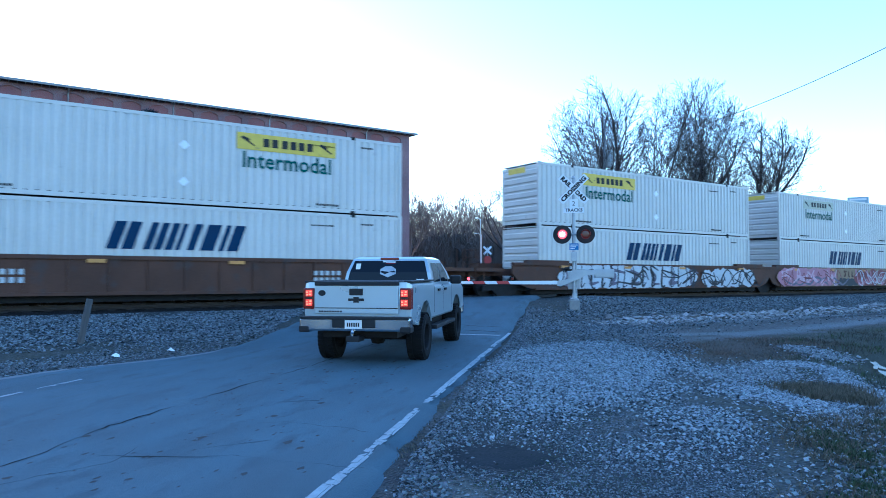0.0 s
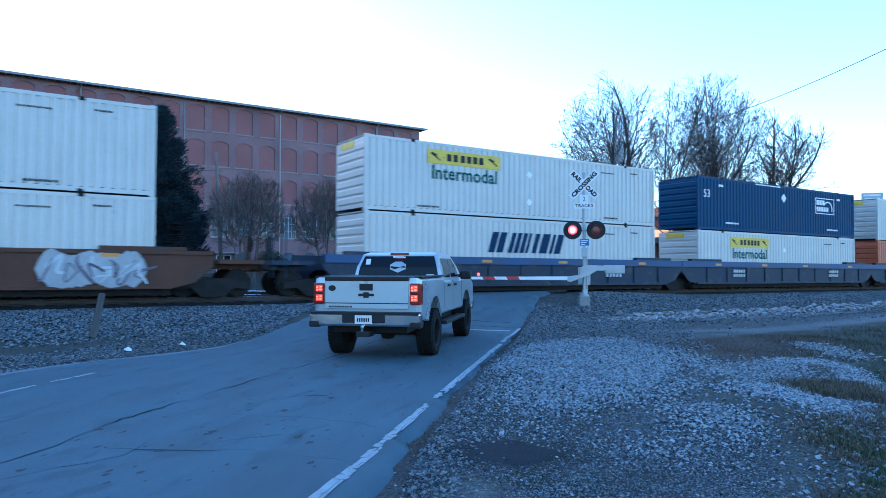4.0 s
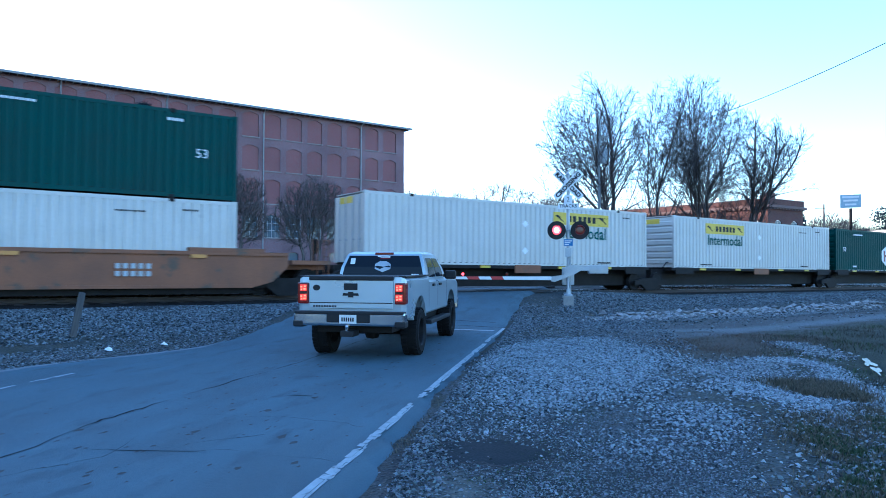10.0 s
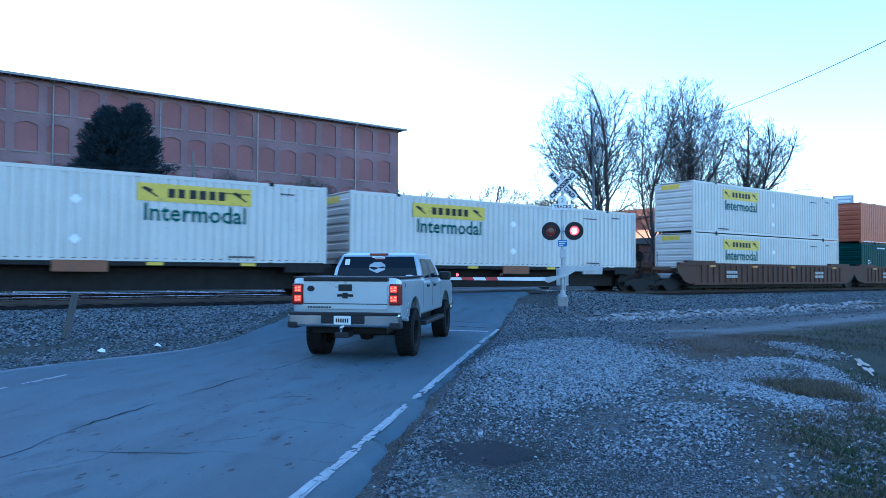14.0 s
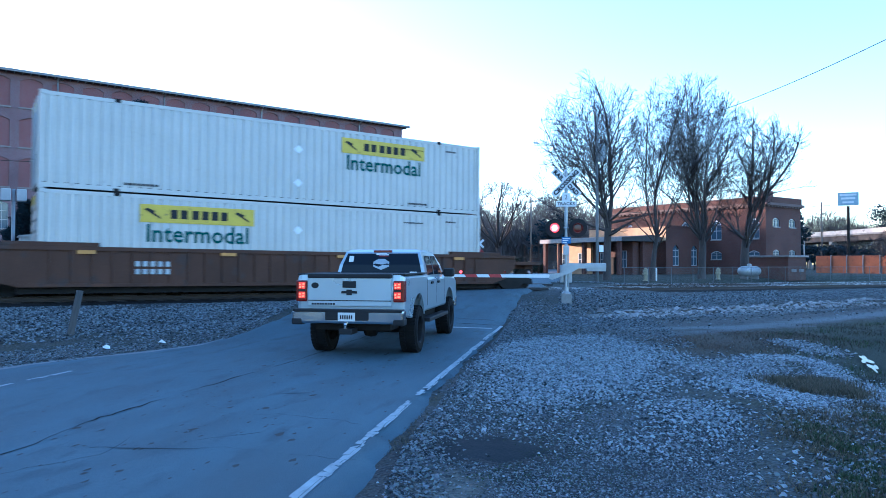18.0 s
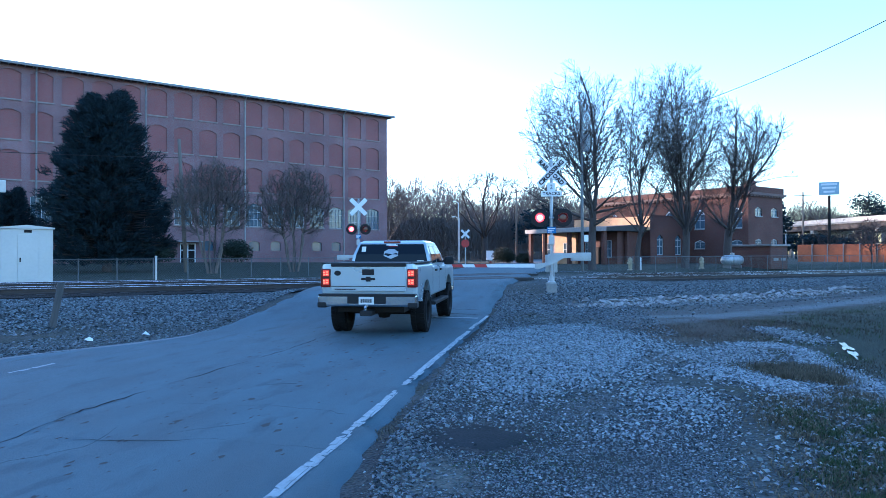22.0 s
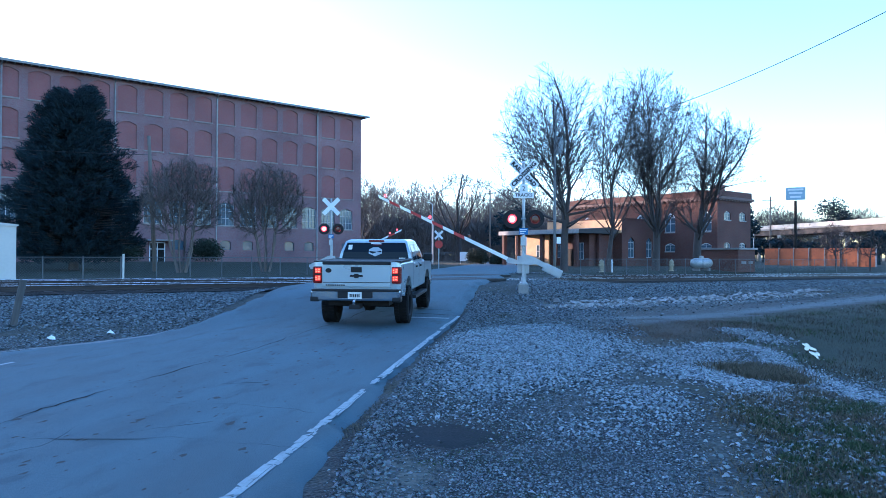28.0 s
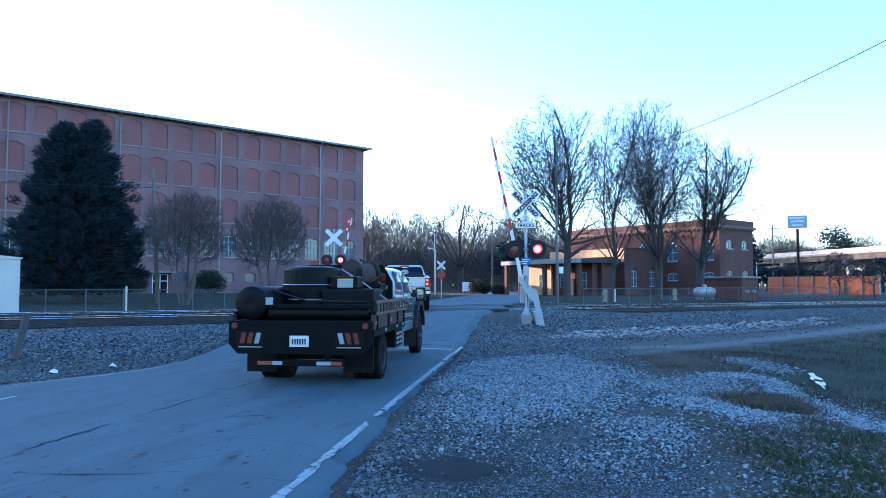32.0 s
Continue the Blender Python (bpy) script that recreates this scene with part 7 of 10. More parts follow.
def leaf_mass(g, centres, n, size, rnd, flat=0.5, thin=0.35, axis=None):
    """Many small leaf blades round the given clump centres."""
    for _ in range(n):
        c, r = centres[rnd.randrange(len(centres))]
        v = Vector((rnd.gauss(0, 1), rnd.gauss(0, 1), rnd.gauss(0, 1))).normalized() * r * rnd.random() ** 0.4
        p = c + Vector((v.x, v.y, v.z * flat))
        a = Vector((rnd.gauss(0, 1), rnd.gauss(0, 1), rnd.gauss(0, 0.6))).normalized() * size * rnd.uniform(0.6, 1.3)
        if axis is not None:
            o = (Vector((p.x - axis[0], p.y - axis[1], 0)).normalized() + Vector((0, 0, 0.55))).normalized()
            a = (o * 1.1 + a.normalized() * 0.8).normalized() * size * rnd.uniform(0.6, 1.4)
        b = a.cross(Vector((rnd.gauss(0, 1), rnd.gauss(0, 1), rnd.gauss(0, 1)))).normalized() * size * thin
        o = len(g.v)
        g.v += [tuple(p - a), tuple(p + b), tuple(p + a), tuple(p - b)]
        g.f.append((o, o + 1, o + 2, o + 3))


g = Geo()
leaf_mass(g, [(Vector((-0.6, 0.3, 14.9)), 0.33)], 170, 0.07, random.Random(3), 0.9, 0.2)
leaf_mass(g, [(Vector((3.4, -2.4, 13.4)), 0.18)], 60, 0.06, random.Random(4), 0.9, 0.2)
part("mistletoe", g, M_TWIG, broken, "dark round mistletoe clumps")


def conifer(at, tall, wide, seed, n=9000, leaf=0.22):
    rnd = random.Random(seed)
    t = thing("evergreen_tree", "dark dense evergreen tree before the mill", "tree", "evergreens", pose(*at))
    part("trunk", Geo().tube([(0, 0, -0.2), (0.1, 0, tall * 0.5), (0, 0.1, tall * 0.93)], [0.35, 0.22, 0.04], 8), M_BARK, t)
    cl, br = [], Geo()
    for k in range(1500):
        h = 0.07 + 0.93 * rnd.random() ** 1.15
        ang = rnd.uniform(0, math.tau)
        env = wide * float(np.interp(h, (0, 0.12, 0.35, 0.6, 0.8, 0.92, 1.0), (0.42, 0.84, 0.96, 0.78, 0.54, 0.30, 0.04))) * (0.96 + 0.42 * noise.noise((h * 4 + 3 * math.cos(ang), seed, 3 * math.sin(ang))))
        rr = env * rnd.random() ** 0.45
        twin = max(0.0, h - 0.78) * (4.5 if k % 2 else -4.5) * wide / 4.6       # two leaders at the top
        c = Vector((math.cos(ang) * rr + twin, math.sin(ang) * rr, h * tall * (1.0 if k % 2 else 0.97)))
        cl.append((c, rnd.uniform(0.22, 0.55) * wide / 4.2))
        br.tube([(0, 0, h * tall * 0.92), tuple(c)], [0.05, 0.015], 4, caps=False)
    part("limb_skeleton", br, M_BARK, t, kind="stuff")
    g = Geo()
    leaf_mass(g, cl, n, leaf, rnd, 0.85, 0.10, (0, 0))
    part("crown", g, M_NEEDLE, t, "dense dark green foliage")
    return t


conifer((9.0, 55, 0.4), 13.2, 4.6, 5, 100000, 0.27)
conifer((3.4, 62, 0.5), 6.3, 2.2, 6, 20000, 0.28)


def hedge(at, r, h, seed, label="dark rounded evergreen shrub"):
    rnd = random.Random(seed)
    t = thing("shrub", label, "shrub", "shrubs", pose(*at))
    part("stem", Geo().tube([(0, 0, -0.1), (0, 0, h * 0.5)], 0.08, 6), M_BARK, t)
    g = Geo()
    cl = [(Vector((math.cos(a) * r * 0.45, math.sin(a) * r * 0.45, h * z)), r * 0.6) for a, z in [(k * 0.9, 0.35 + 0.25 * (k % 3) / 2) for k in range(9)]]
    leaf_mass(g, cl, 4200, 0.15, rnd, 0.8)
    part("leaves", g, M_HEDGE, t)
    return t


hedge((18.4, 81, 0.6), 2.0, 3.3, 1)
hedge((27.2, 81, 0.6), 2.1, 3.4, 2)
hedge((60.5, 70.5, 0.3), 1.6, 2.6, 3, "rounded tan and green shrub by the porch")
hedge((62, 68, 0.3), 1.1, 1.6, 4, "low reddish shrub by the porch")


def wood(name, label, spots, seed, hmin, hmax, mat, evergreen=False):
    """A far wood: many thin crowns joined."""
    rnd = random.Random(seed)
    g = Geo()
    for (x0, y0), (x1, y1), n, deep in spots:
        for _ in range(n):
            k = rnd.random()
            x, y = x0 + (x1 - x0) * k + rnd.uniform(0, deep), y0 + (y1 - y0) * k + rnd.uniform(0, deep)
            h = rnd.uniform(hmin, hmax)
            p0 = Vector((x, y, 0))
            if evergreen:
                cl = [(Vector((x + rnd.gauss(0, 1.2), y + rnd.gauss(0, 1.2), h * (0.45 + 0.5 * rnd.random()))), h * 0.16) for _ in range(6)]
                leaf_mass(g, cl, 420, 0.5, rnd, 0.8)
                g.tube([(x, y, 0), (x, y, h * 0.8)], [0.3, 0.1], 4, caps=False)
                continue
            g.tube([p0, p0 + Vector((rnd.gauss(0, 0.3), rnd.gauss(0, 0.3), h * 0.75))], [0.22, 0.06], 4, caps=False)
            for _ in range(46):
                z = h * (0.15 + 0.6 * rnd.random())
                a = rnd.uniform(0, math.tau)
                d = Vector((math.cos(a) * rnd.uniform(0.3, 0.8), math.sin(a) * rnd.uniform(0.3, 0.8), rnd.uniform(0.3, 1))) * h * 0.26
                b0 = p0 + Vector((0, 0, z))
                g.tube([b0, b0 + d * 0.6, b0 + d + Vector((0, 0, h * 0.05))], [0.06, 0.035, 0.012], 3, caps=False)
                for _ in range(3):
                    e = b0 + d * rnd.uniform(0.4, 1)
                    q = Vector((rnd.gauss(0, 1), rnd.gauss(0, 1), abs(rnd.gauss(0, 1)))) * h * 0.07
                    g.tube([e, e + q], [0.03, 0.01], 3, caps=False)
    me = g.mesh(name)
    me.materials.append(mat)
    return tagged(new(name, me), label, "trees", kind="stuff")


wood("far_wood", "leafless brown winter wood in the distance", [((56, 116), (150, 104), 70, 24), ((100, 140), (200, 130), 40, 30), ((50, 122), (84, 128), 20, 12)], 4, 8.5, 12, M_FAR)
wood("far_evergreens", "dark evergreens in the distance", [((150, 175), (260, 130), 14, 30), ((92, 104), (100, 100), 3, 5), ((205, 110), (330, 60), 26, 30), ((105, 57), (108, 54), 2, 2)], 9, 9, 13, M_NEEDLE, True)
wood("far_evergreens", "dark bushes under the overpass", [((126, 40), (168, 118), 40, 5)], 19, 3.5, 6.0, M_NEEDLE, True)
wood("far_wood", "leafless brown winter trees rising behind the overpass", [((200, 122), (228, 62), 40, 8)], 15, 13, 20, M_FAR)
wood("far_evergreens", "dark rounded evergreens behind the overpass", [((194, 112), (196, 106), 3, 3), ((205, 88), (209, 80), 5, 4), ((212, 72), (216, 66), 3, 3)], 25, 15, 19, M_NEEDLE, True)
wood("far_wood", "leafless brown winter wood beyond the overpass", [((215, 120), (300, 40), 60, 30)], 14, 9, 14, M_FAR)


def thicket(name, label, a, b, n, deep, low, high, mat, seed, size):
    """A continuous far mass of fine bare twigs, with an uneven top."""
    rnd = random.Random(seed)
    g = Geo()
    for _ in range(n):
        k = rnd.random()
        x, y = a[0] + (b[0] - a[0]) * k + rnd.uniform(0, deep) * 0.5, a[1] + (b[1] - a[1]) * k + rnd.uniform(0, deep)
        dome = abs(math.sin(x * 0.42 + 2.2 * noise.noise((x * 0.06, y * 0.1, seed)))) ** 0.6
        top = high * (0.66 + 0.24 * dome + 0.42 * noise.noise((x * 0.07, y * 0.07, seed)) + 0.12 * noise.noise((x * 0.4, y * 0.4, seed)))
        z = low + (top - low) * rnd.random() ** 0.8
        d = Vector((rnd.gauss(0, 0.5), rnd.gauss(0, 0.5), abs(rnd.gauss(0.7, 0.4)))).normalized() * size * rnd.uniform(0.5, 1.3)
        w = SIDE * size * 0.045 * rnd.uniform(0.5, 1.5)
        p = Vector((x, y, z))
        o = len(g.v)
        g.v += [tuple(p - w), tuple(p + w), tuple(p + d)]
        g.f.append((o, o + 1, o + 2))
    me = g.mesh(name)
    me.materials.append(mat)
    return tagged(new(name, me), label, "trees", kind="stuff")


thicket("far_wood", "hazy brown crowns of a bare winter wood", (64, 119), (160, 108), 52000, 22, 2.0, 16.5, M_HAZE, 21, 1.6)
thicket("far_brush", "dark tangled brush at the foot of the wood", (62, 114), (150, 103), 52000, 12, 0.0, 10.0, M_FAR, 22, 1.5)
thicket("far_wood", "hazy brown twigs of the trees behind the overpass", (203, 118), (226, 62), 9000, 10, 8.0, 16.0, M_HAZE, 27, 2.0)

# ---- crossing signals, poles and lines ----
M_RED_GLOW = material("lit_red_lamp", (0.8, 0.05, 0.03), 0.3, var=0.02, bump=0, emit=(1.0, 0.035, 0.035), power=1.1)
M_RED_CORE = material("lit_lamp_core", (0.9, 0.4, 0.3), 0.3, var=0.02, bump=0, emit=(1.0, 0.42, 0.36), power=2.6)
M_RED_DARK = material("dark_red_lens", (0.1, 0.008, 0.008), 0.2, var=0.1, bump=0)
M_RED_PAINT = material("red_paint", (0.336, 0.024, 0.02), 0.5, var=0.15)
M_BLUE_SIGN = material("blue_notice", (0.0128, 0.1024, 0.288), 0.5, var=0.08)
M_WOOD = material("weathered_pole", (0.128, 0.1056, 0.0864), 0.9, var=0.25, scale=2, fine=30, stretch=(0.64, 0.64, 0.064))
M_DARK_WOOD = material("rotten_wood", (0.065, 0.062, 0.06), 0.95, var=0.3, scale=3, fine=30, stretch=(1, 1, 0.1), bump=0.5)
ACROSS = math.degrees(math.atan2(ROAD_RIGHT.y, ROAD_RIGHT.x))
flashers, arms = [], []


def crossbuck(parent, z, y, lettered=True, tracks_sign=True, half=0.61):
    """Two crossed white blades; local x is to the right of the reader, y away from him."""
    for k, (turn, words) in enumerate(((45, "RAIL  ROAD"), (-45, "CROSSING"))):
        m = pose(0, y - 0.012 * k, z, 0, turn, 0)
        bl = part("blade", Geo().box(-half, half, -0.006, 0.006, -0.19 * half, 0.19 * half, m), M_WHITE_PAINT, parent, "white reflective blade")
        if lettered:
            letters(words, 0.20, m @ Matrix.Translation((0, -0.008, -0.005)) @ Matrix.Rotation(math.pi / 2, 4, 'X'), M_BLACK, "lettering", bl, "black letters", bold=0.010, width=1.1)
    if tracks_sign:
        s = part("tracks_sign", Geo().box(-0.135, 0.135, y + 0.012, y + 0.024, z - 0.62, z - 0.345).box(-0.34, 0.34, y + 0.012, y + 0.024, z - 0.80, z - 0.62), M_WHITE_PAINT, parent, "white number-of-tracks sign")
        f = Matrix.Translation((0, y + 0.010, 0)) @ Matrix.Rotation(math.pi / 2, 4, 'X')
        letters("2", 0.22, Matrix.Translation((0, 0, z - 0.49)) @ f, M_BLACK, "number", s, "black number 2")
        letters("TRACKS", 0.15, Matrix.Translation((0, 0, z - 0.71)) @ f, M_BLACK, "lettering", s, "black word TRACKS", width=0.58, bold=0.003)


def lamp(parent, x, y, z, lit_first):
    """A round black target with a hooded lamp whose reflector turns."""
    m = Matrix.Translation((x, y, z)) @ Matrix.Rotation(math.pi / 2, 4, 'X')
    part("target", Geo().lathe([(0.0, -0.03), (0.29, -0.03), (0.305, -0.015), (0.305, 0.0), (0.17, 0.0), (0.15, -0.02)], 28, m), M_BLACK, parent, "round black target")
    hood = Geo()
    pts = [(0.16 * math.cos(a), 0.16 * math.sin(a)) for a in [math.pi * (k / 12) for k in range(-1, 14)]]
    n = len(pts)
    hood.v = [(x + px, y - d, z + pz) for d in (0.0, 0.22) for px, pz in pts]
    hood.f = [(i, i + 1, n + i + 1, n + i) for i in range(n - 1)]
    part("hood", hood, M_BLACK, parent, "black hood")
    part("housing", Geo().lathe([(0.0, -0.2), (0.12, -0.2), (0.16, -0.05), (0.16, 0.0)], 20, m), M_BLACK, parent)
    g = Geo()
    g.lathe([(0.0, 0.012), (0.05, 0.0115), (0.085, 0.010), (0.145, 0.004)], 24, Matrix.Rotation(math.pi / 2, 4, 'X'))
    k = len(g.f)
    g.lathe([(0.0, -0.012), (0.05, -0.0115), (0.085, -0.010), (0.145, -0.004)], 24, Matrix.Rotation(math.pi / 2, 4, 'X'))
    me = g.mesh("reflector")
    for q in (M_RED_GLOW, M_RED_DARK, M_RED_CORE):
        me.materials.append(q)
    for i, p in enumerate(me.polygons):
        front = p.center.y < 0
        p.material_index = (2 if p.center.length < 0.07 else 0) if front else 1
    ob = part("lamp_reflector", me, None, parent, "red lamp reflector that turns to flash")
    ob.matrix_basis = pose(x, y - 0.03, z)
    flashers.append((ob, lit_first, Vector((x, y - 0.03, z))))


def crossing_signal(name, at, turn, label, group, gate=5.3, detail=True, light_z=2.42, buck_z=3.94, side=-1, size=1.0):
    """A mast with crossbuck, two red lamps and a gate arm that reaches to the reader's left."""
    s = thing(name, label, "crossing signal", group, pose(*at, 0, 0, turn) @ Matrix.Scale(size, 4))
    part("foundation", Geo().box(-0.17, 0.17, -0.17, 0.17, -0.3, 0.22, bev=0.03), M_CONCRETE, s, "concrete foundation")
    part("base_casting", Geo().lathe([(0.14, 0.22), (0.14, 0.26), (0.09, 0.30), (0.075, 0.45)], 16), M_GALV, s)
    part("mast", Geo().tube([(0, 0, 0.25), (0, 0, buck_z + 0.35)], 0.055, 12), M_GALV, s, "galvanised mast")
    part("finial", Geo().lathe([(0.06, buck_z + 0.35), (0.07, buck_z + 0.38), (0.04, buck_z + 0.44), (0.0, buck_z + 0.46)], 12), M_GALV, s)
    crossbuck(s, buck_z, -0.09, detail, detail)
    part("crossarm", Geo().tube([(-0.42, -0.02, light_z), (0.42, -0.02, light_z)], 0.04, 8), M_GALV, s)
    for sx, first in ((-1, True), (1, False)):
        lamp(s, sx * 0.385, -0.12, light_z, first)
        m = Matrix.Translation((sx * 0.385, 0.12, light_z)) @ Matrix.Rotation(-math.pi / 2, 4, 'X')
        part("back_target", Geo().lathe([(0.0, 0.03), (0.29, 0.03), (0.305, 0.015), (0.17, 0.0)], 24, m), M_BLACK, s)
    part("notice", Geo().box(-0.15, 0.15, -0.08, -0.065, light_z - 0.52, light_z - 0.30), M_BLUE_SIGN, s, "blue emergency notice")
    g = Geo()
    for k in range(3):
        g.box(-0.12, 0.12 - 0.05 * k, -0.084, -0.08, light_z - 0.37 - 0.06 * k, light_z - 0.345 - 0.06 * k)
    part("notice_print", g, M_WHITE_PAINT, s, "white print too small to read")
    part("junction_box", Geo().box(-0.1, 0.1, -0.16, -0.06, light_z - 0.9, light_z - 0.6, bev=0.01), M_GALV, s)
    part("mechanism", Geo().box(-0.2, 0.2, 0.06, 0.5, 0.58, 1.18, bev=0.03), M_GALV, s, "grey gate mechanism box")
    part("conduit", Geo().tube([(0.08, -0.03, 0.3), (0.08, -0.03, light_z - 0.9)], 0.02, 6), M_GALV, s)
    arm = new("gate_arm")
    arm.parent = s
    arm.matrix_basis = pose(0.05, -0.05, 0.91)
    tagged(arm, "red and white striped gate arm")
    flip = Matrix.Diagonal((-side, 1, 1, 1))
    n_ = round((gate - 0.55) / 0.41)
    for k in range(n_):
        a, b = -0.55 - k * 0.41, -0.55 - (k + 1) * 0.41
        w0, w1 = 0.062 - 0.025 * k / n_, 0.062 - 0.025 * (k + 1) / n_
        g = Geo().prism([(a, -w0 - 0.10), (b, -w1 - 0.10), (b - 0.06, w1 - 0.10), (a - 0.06, w0 - 0.10)], 'y', -0.03, 0.03, flip)
        part("stripe", g, (M_RED_PAINT if (n_ - k) % 2 == 0 and k > n_ * 0.28 else M_WHITE_PAINT), arm, "red stripe" if (n_ - k) % 2 == 0 and k > n_ * 0.28 else "white stripe")
    for d in (2.1, 3.6, gate - 0.15):
        part("arm_lamp", Geo().lathe([(0, -0.05), (0.045, -0.05), (0.05, 0.0), (0.045, 0.05), (0, 0.05)], 12, Matrix.Translation((side * d, 0, 0.03)) @ Matrix.Rotation(math.pi / 2, 4, 'X')),
             M_RED_GLOW if d > 2.2 else M_RED_DARK, arm, "small red lamp on the arm")
    g = Geo()
    g.prism([(-0.62, -0.20), (-0.5, -0.22), (0.12, 0.02), (0.35, 0.16), (1.25, 0.16), (1.25, 0.30), (0.1, 0.34), (-0.12, 0.30), (-0.2, 0.02), (-0.6, -0.04)], 'y', -0.10, -0.06, flip)
    part("support_arm", g, M_GALV, arm, "grey steel support arm")
    g = Geo()
    g.prism([(0.3, 0.16), (1.25, 0.16), (1.25, 0.30), (0.1, 0.34), (-0.12, 0.30), (-0.2, 0.02), (0.12, 0.02)], 'y', 0.56, 0.60, flip)
    part("support_arm", g, M_GALV, arm, "grey steel support arm")
    part("counterweight", Geo().box(0.62, 1.25, -0.06, 0.56, 0.06, 0.34, flip, bev=0.02), M_GALV, arm, "grey counterweight")
    arms.append((arm, -side))
    return s


crossing_signal("crossing_signal", (17.94, 18.2, 0.37), ACROSS + 3, "railroad crossing signal with flashing lamps and striped gate", "crossing signals", 5.45, size=1.10)
crossing_signal("crossing_signal", (18.5, 34.1, 0.42), ACROSS + 12, "railroad crossing signal across the tracks with raised gate", "crossing signals", 4.2, False, 2.7, 3.96, 1)


def sign_post(at, turn):
    s = thing("crossing_sign", "white crossbuck over a red stop sign on a post", "sign", "", pose(*at, 0, 0, turn))
    part("post", Geo().tube([(0, 0, -0.4), (0, 0, 3.2)], 0.05, 8), M_GALV, s)
    crossbuck(s, 2.9, -0.06, False, False, 0.5)
    g = Geo().prism([(0.38 * math.cos(math.pi / 8 + k * math.pi / 4), 2.05 + 0.38 * math.sin(math.pi / 8 + k * math.pi / 4)) for k in range(8)], 'y', -0.08, -0.06)
    part("stop_plate", g, M_RED_PAINT, s, "red octagonal plate")


sign_post((37.2, 48.6, 0.6), ACROSS + 2)


M_PALE_WOOD = material("bleached_pole", (0.17, 0.175, 0.18), 0.85, var=0.2, scale=2, fine=30, stretch=(1, 1, 0.1))


def utility_pole(at, tall, r, label, arm=None, lean=(0, 0), mat=None):
    p = thing("utility_pole", label, "pole", "utility poles", pose(*at))
    part("shaft", Geo().tube([(0, 0, -0.5), (lean[0] * 0.5, lean[1] * 0.5, tall * 0.5), (lean[0], lean[1], tall)], [r, r * 0.88, r * 0.72], 10), mat or M_WOOD, p, smooth=True)
    for z, half, turn in (arm or []):
        m = pose(lean[0], lean[1], z, 0, 0, turn)
        part("crossarm", Geo().box(-half, half, -0.16, -0.06, -0.06, 0.06, m), M_WOOD, p)
        for x in (-half + 0.1, half - 0.1, half * 0.4, -half * 0.4):
            part("insulator", Geo().lathe([(0.03, 0.06), (0.05, 0.1), (0.03, 0.16), (0.0, 0.18)], 8, m @ Matrix.Translation((x, -0.11, 0))), M_GALV, p)
    return p


utility_pole((26.3, 8.5, -0.3), 11.6, 0.13, "tall wooden utility pole at the roadside")
p = utility_pole((38.1, 35.4, 0.4), 12.4, 0.12, "slim pale utility pole with a transformer", mat=M_PALE_WOOD)
part("transformer", Geo().lathe([(0.0, 9.0), (0.26, 9.0), (0.28, 9.2), (0.28, 10.1), (0.2, 10.25), (0, 10.25)], 14, Matrix.Translation((0.42, -0.1, 0))), M_GALV, p, "grey transformer can")
part("notice", Geo().box(0.05, 0.5, -0.16, -0.14, 2.2, 2.7), M_WHITE_PAINT, p, "small white sign")
utility_pole((13.3, 50, 0.5), 9.4, 0.15, "weathered wooden utility pole before the mill", lean=(-0.5, 0))
utility_pole((67.2, 75.4, 0.4), 11.0, 0.16, "dark wooden utility pole", arm=[(10.4, 0.9, -40)])
utility_pole((140, 70, 0.2), 14.0, 0.2, "far dark utility pole with crossarm", arm=[(13.2, 1.6, -60)])


def cable(a, b, sag, r=0.02, n=20, label="thin black overhead cable"):
    a, b = Vector(a), Vector(b)
    pts = [a.lerp(b, k / n) - Vector((0, 0, sag * 4 * (k / n) * (1 - k / n))) for k in range(n + 1)]
    c = thing("overhead_cable", label, "cable", "overhead cables", pose(*a))
    part("wire", Geo().tube([p - a for p in pts], r, 5), M_BLACK, c)
    return c


cable((26.2, 8.5, 10.25), (38.1, 35.4, 10.9), 0.9, 0.016)
cable((26.2, 8.5, 10.25), (10, -20, 10.2), 0.9, 0.016)
cable((13.3, 50, 8.6), (-30, 52, 9.2), 0.8)
cable((13.0, 50, 8.4), (15.6, 49.2, 0.5), 0.0, 0.012, label="thin guy wire of the pole")


def street_lamp(at, tall, reach, turn):
    s = thing("street_lamp", "grey street lamp with a long arm", "street lamp", "street lamps", pose(*at, 0, 0, turn))
    part("pole", Geo().tube([(0, 0, -0.3), (0, 0, tall)], [0.1, 0.06], 8), M_GALV, s)
    part("arm", Geo().tube([(0, 0, tall - 0.1), (reach * 0.6, 0, tall + 0.15), (reach, 0, tall + 0.1)], 0.035, 6), M_GALV, s)
    part("head", Geo().box(reach - 0.1, reach + 0.5, -0.13, 0.13, tall + 0.02, tall + 0.16, bev=0.04), M_GALV, s)


street_lamp((56.5, 75.4, 0.4), 8.4, -1.6, 30)
street_lamp((60.5, 80.5, 0.4), 6.6, -2.4, 30)
street_lamp((118, 62, 0.2), 8.5, 1.5, 60)

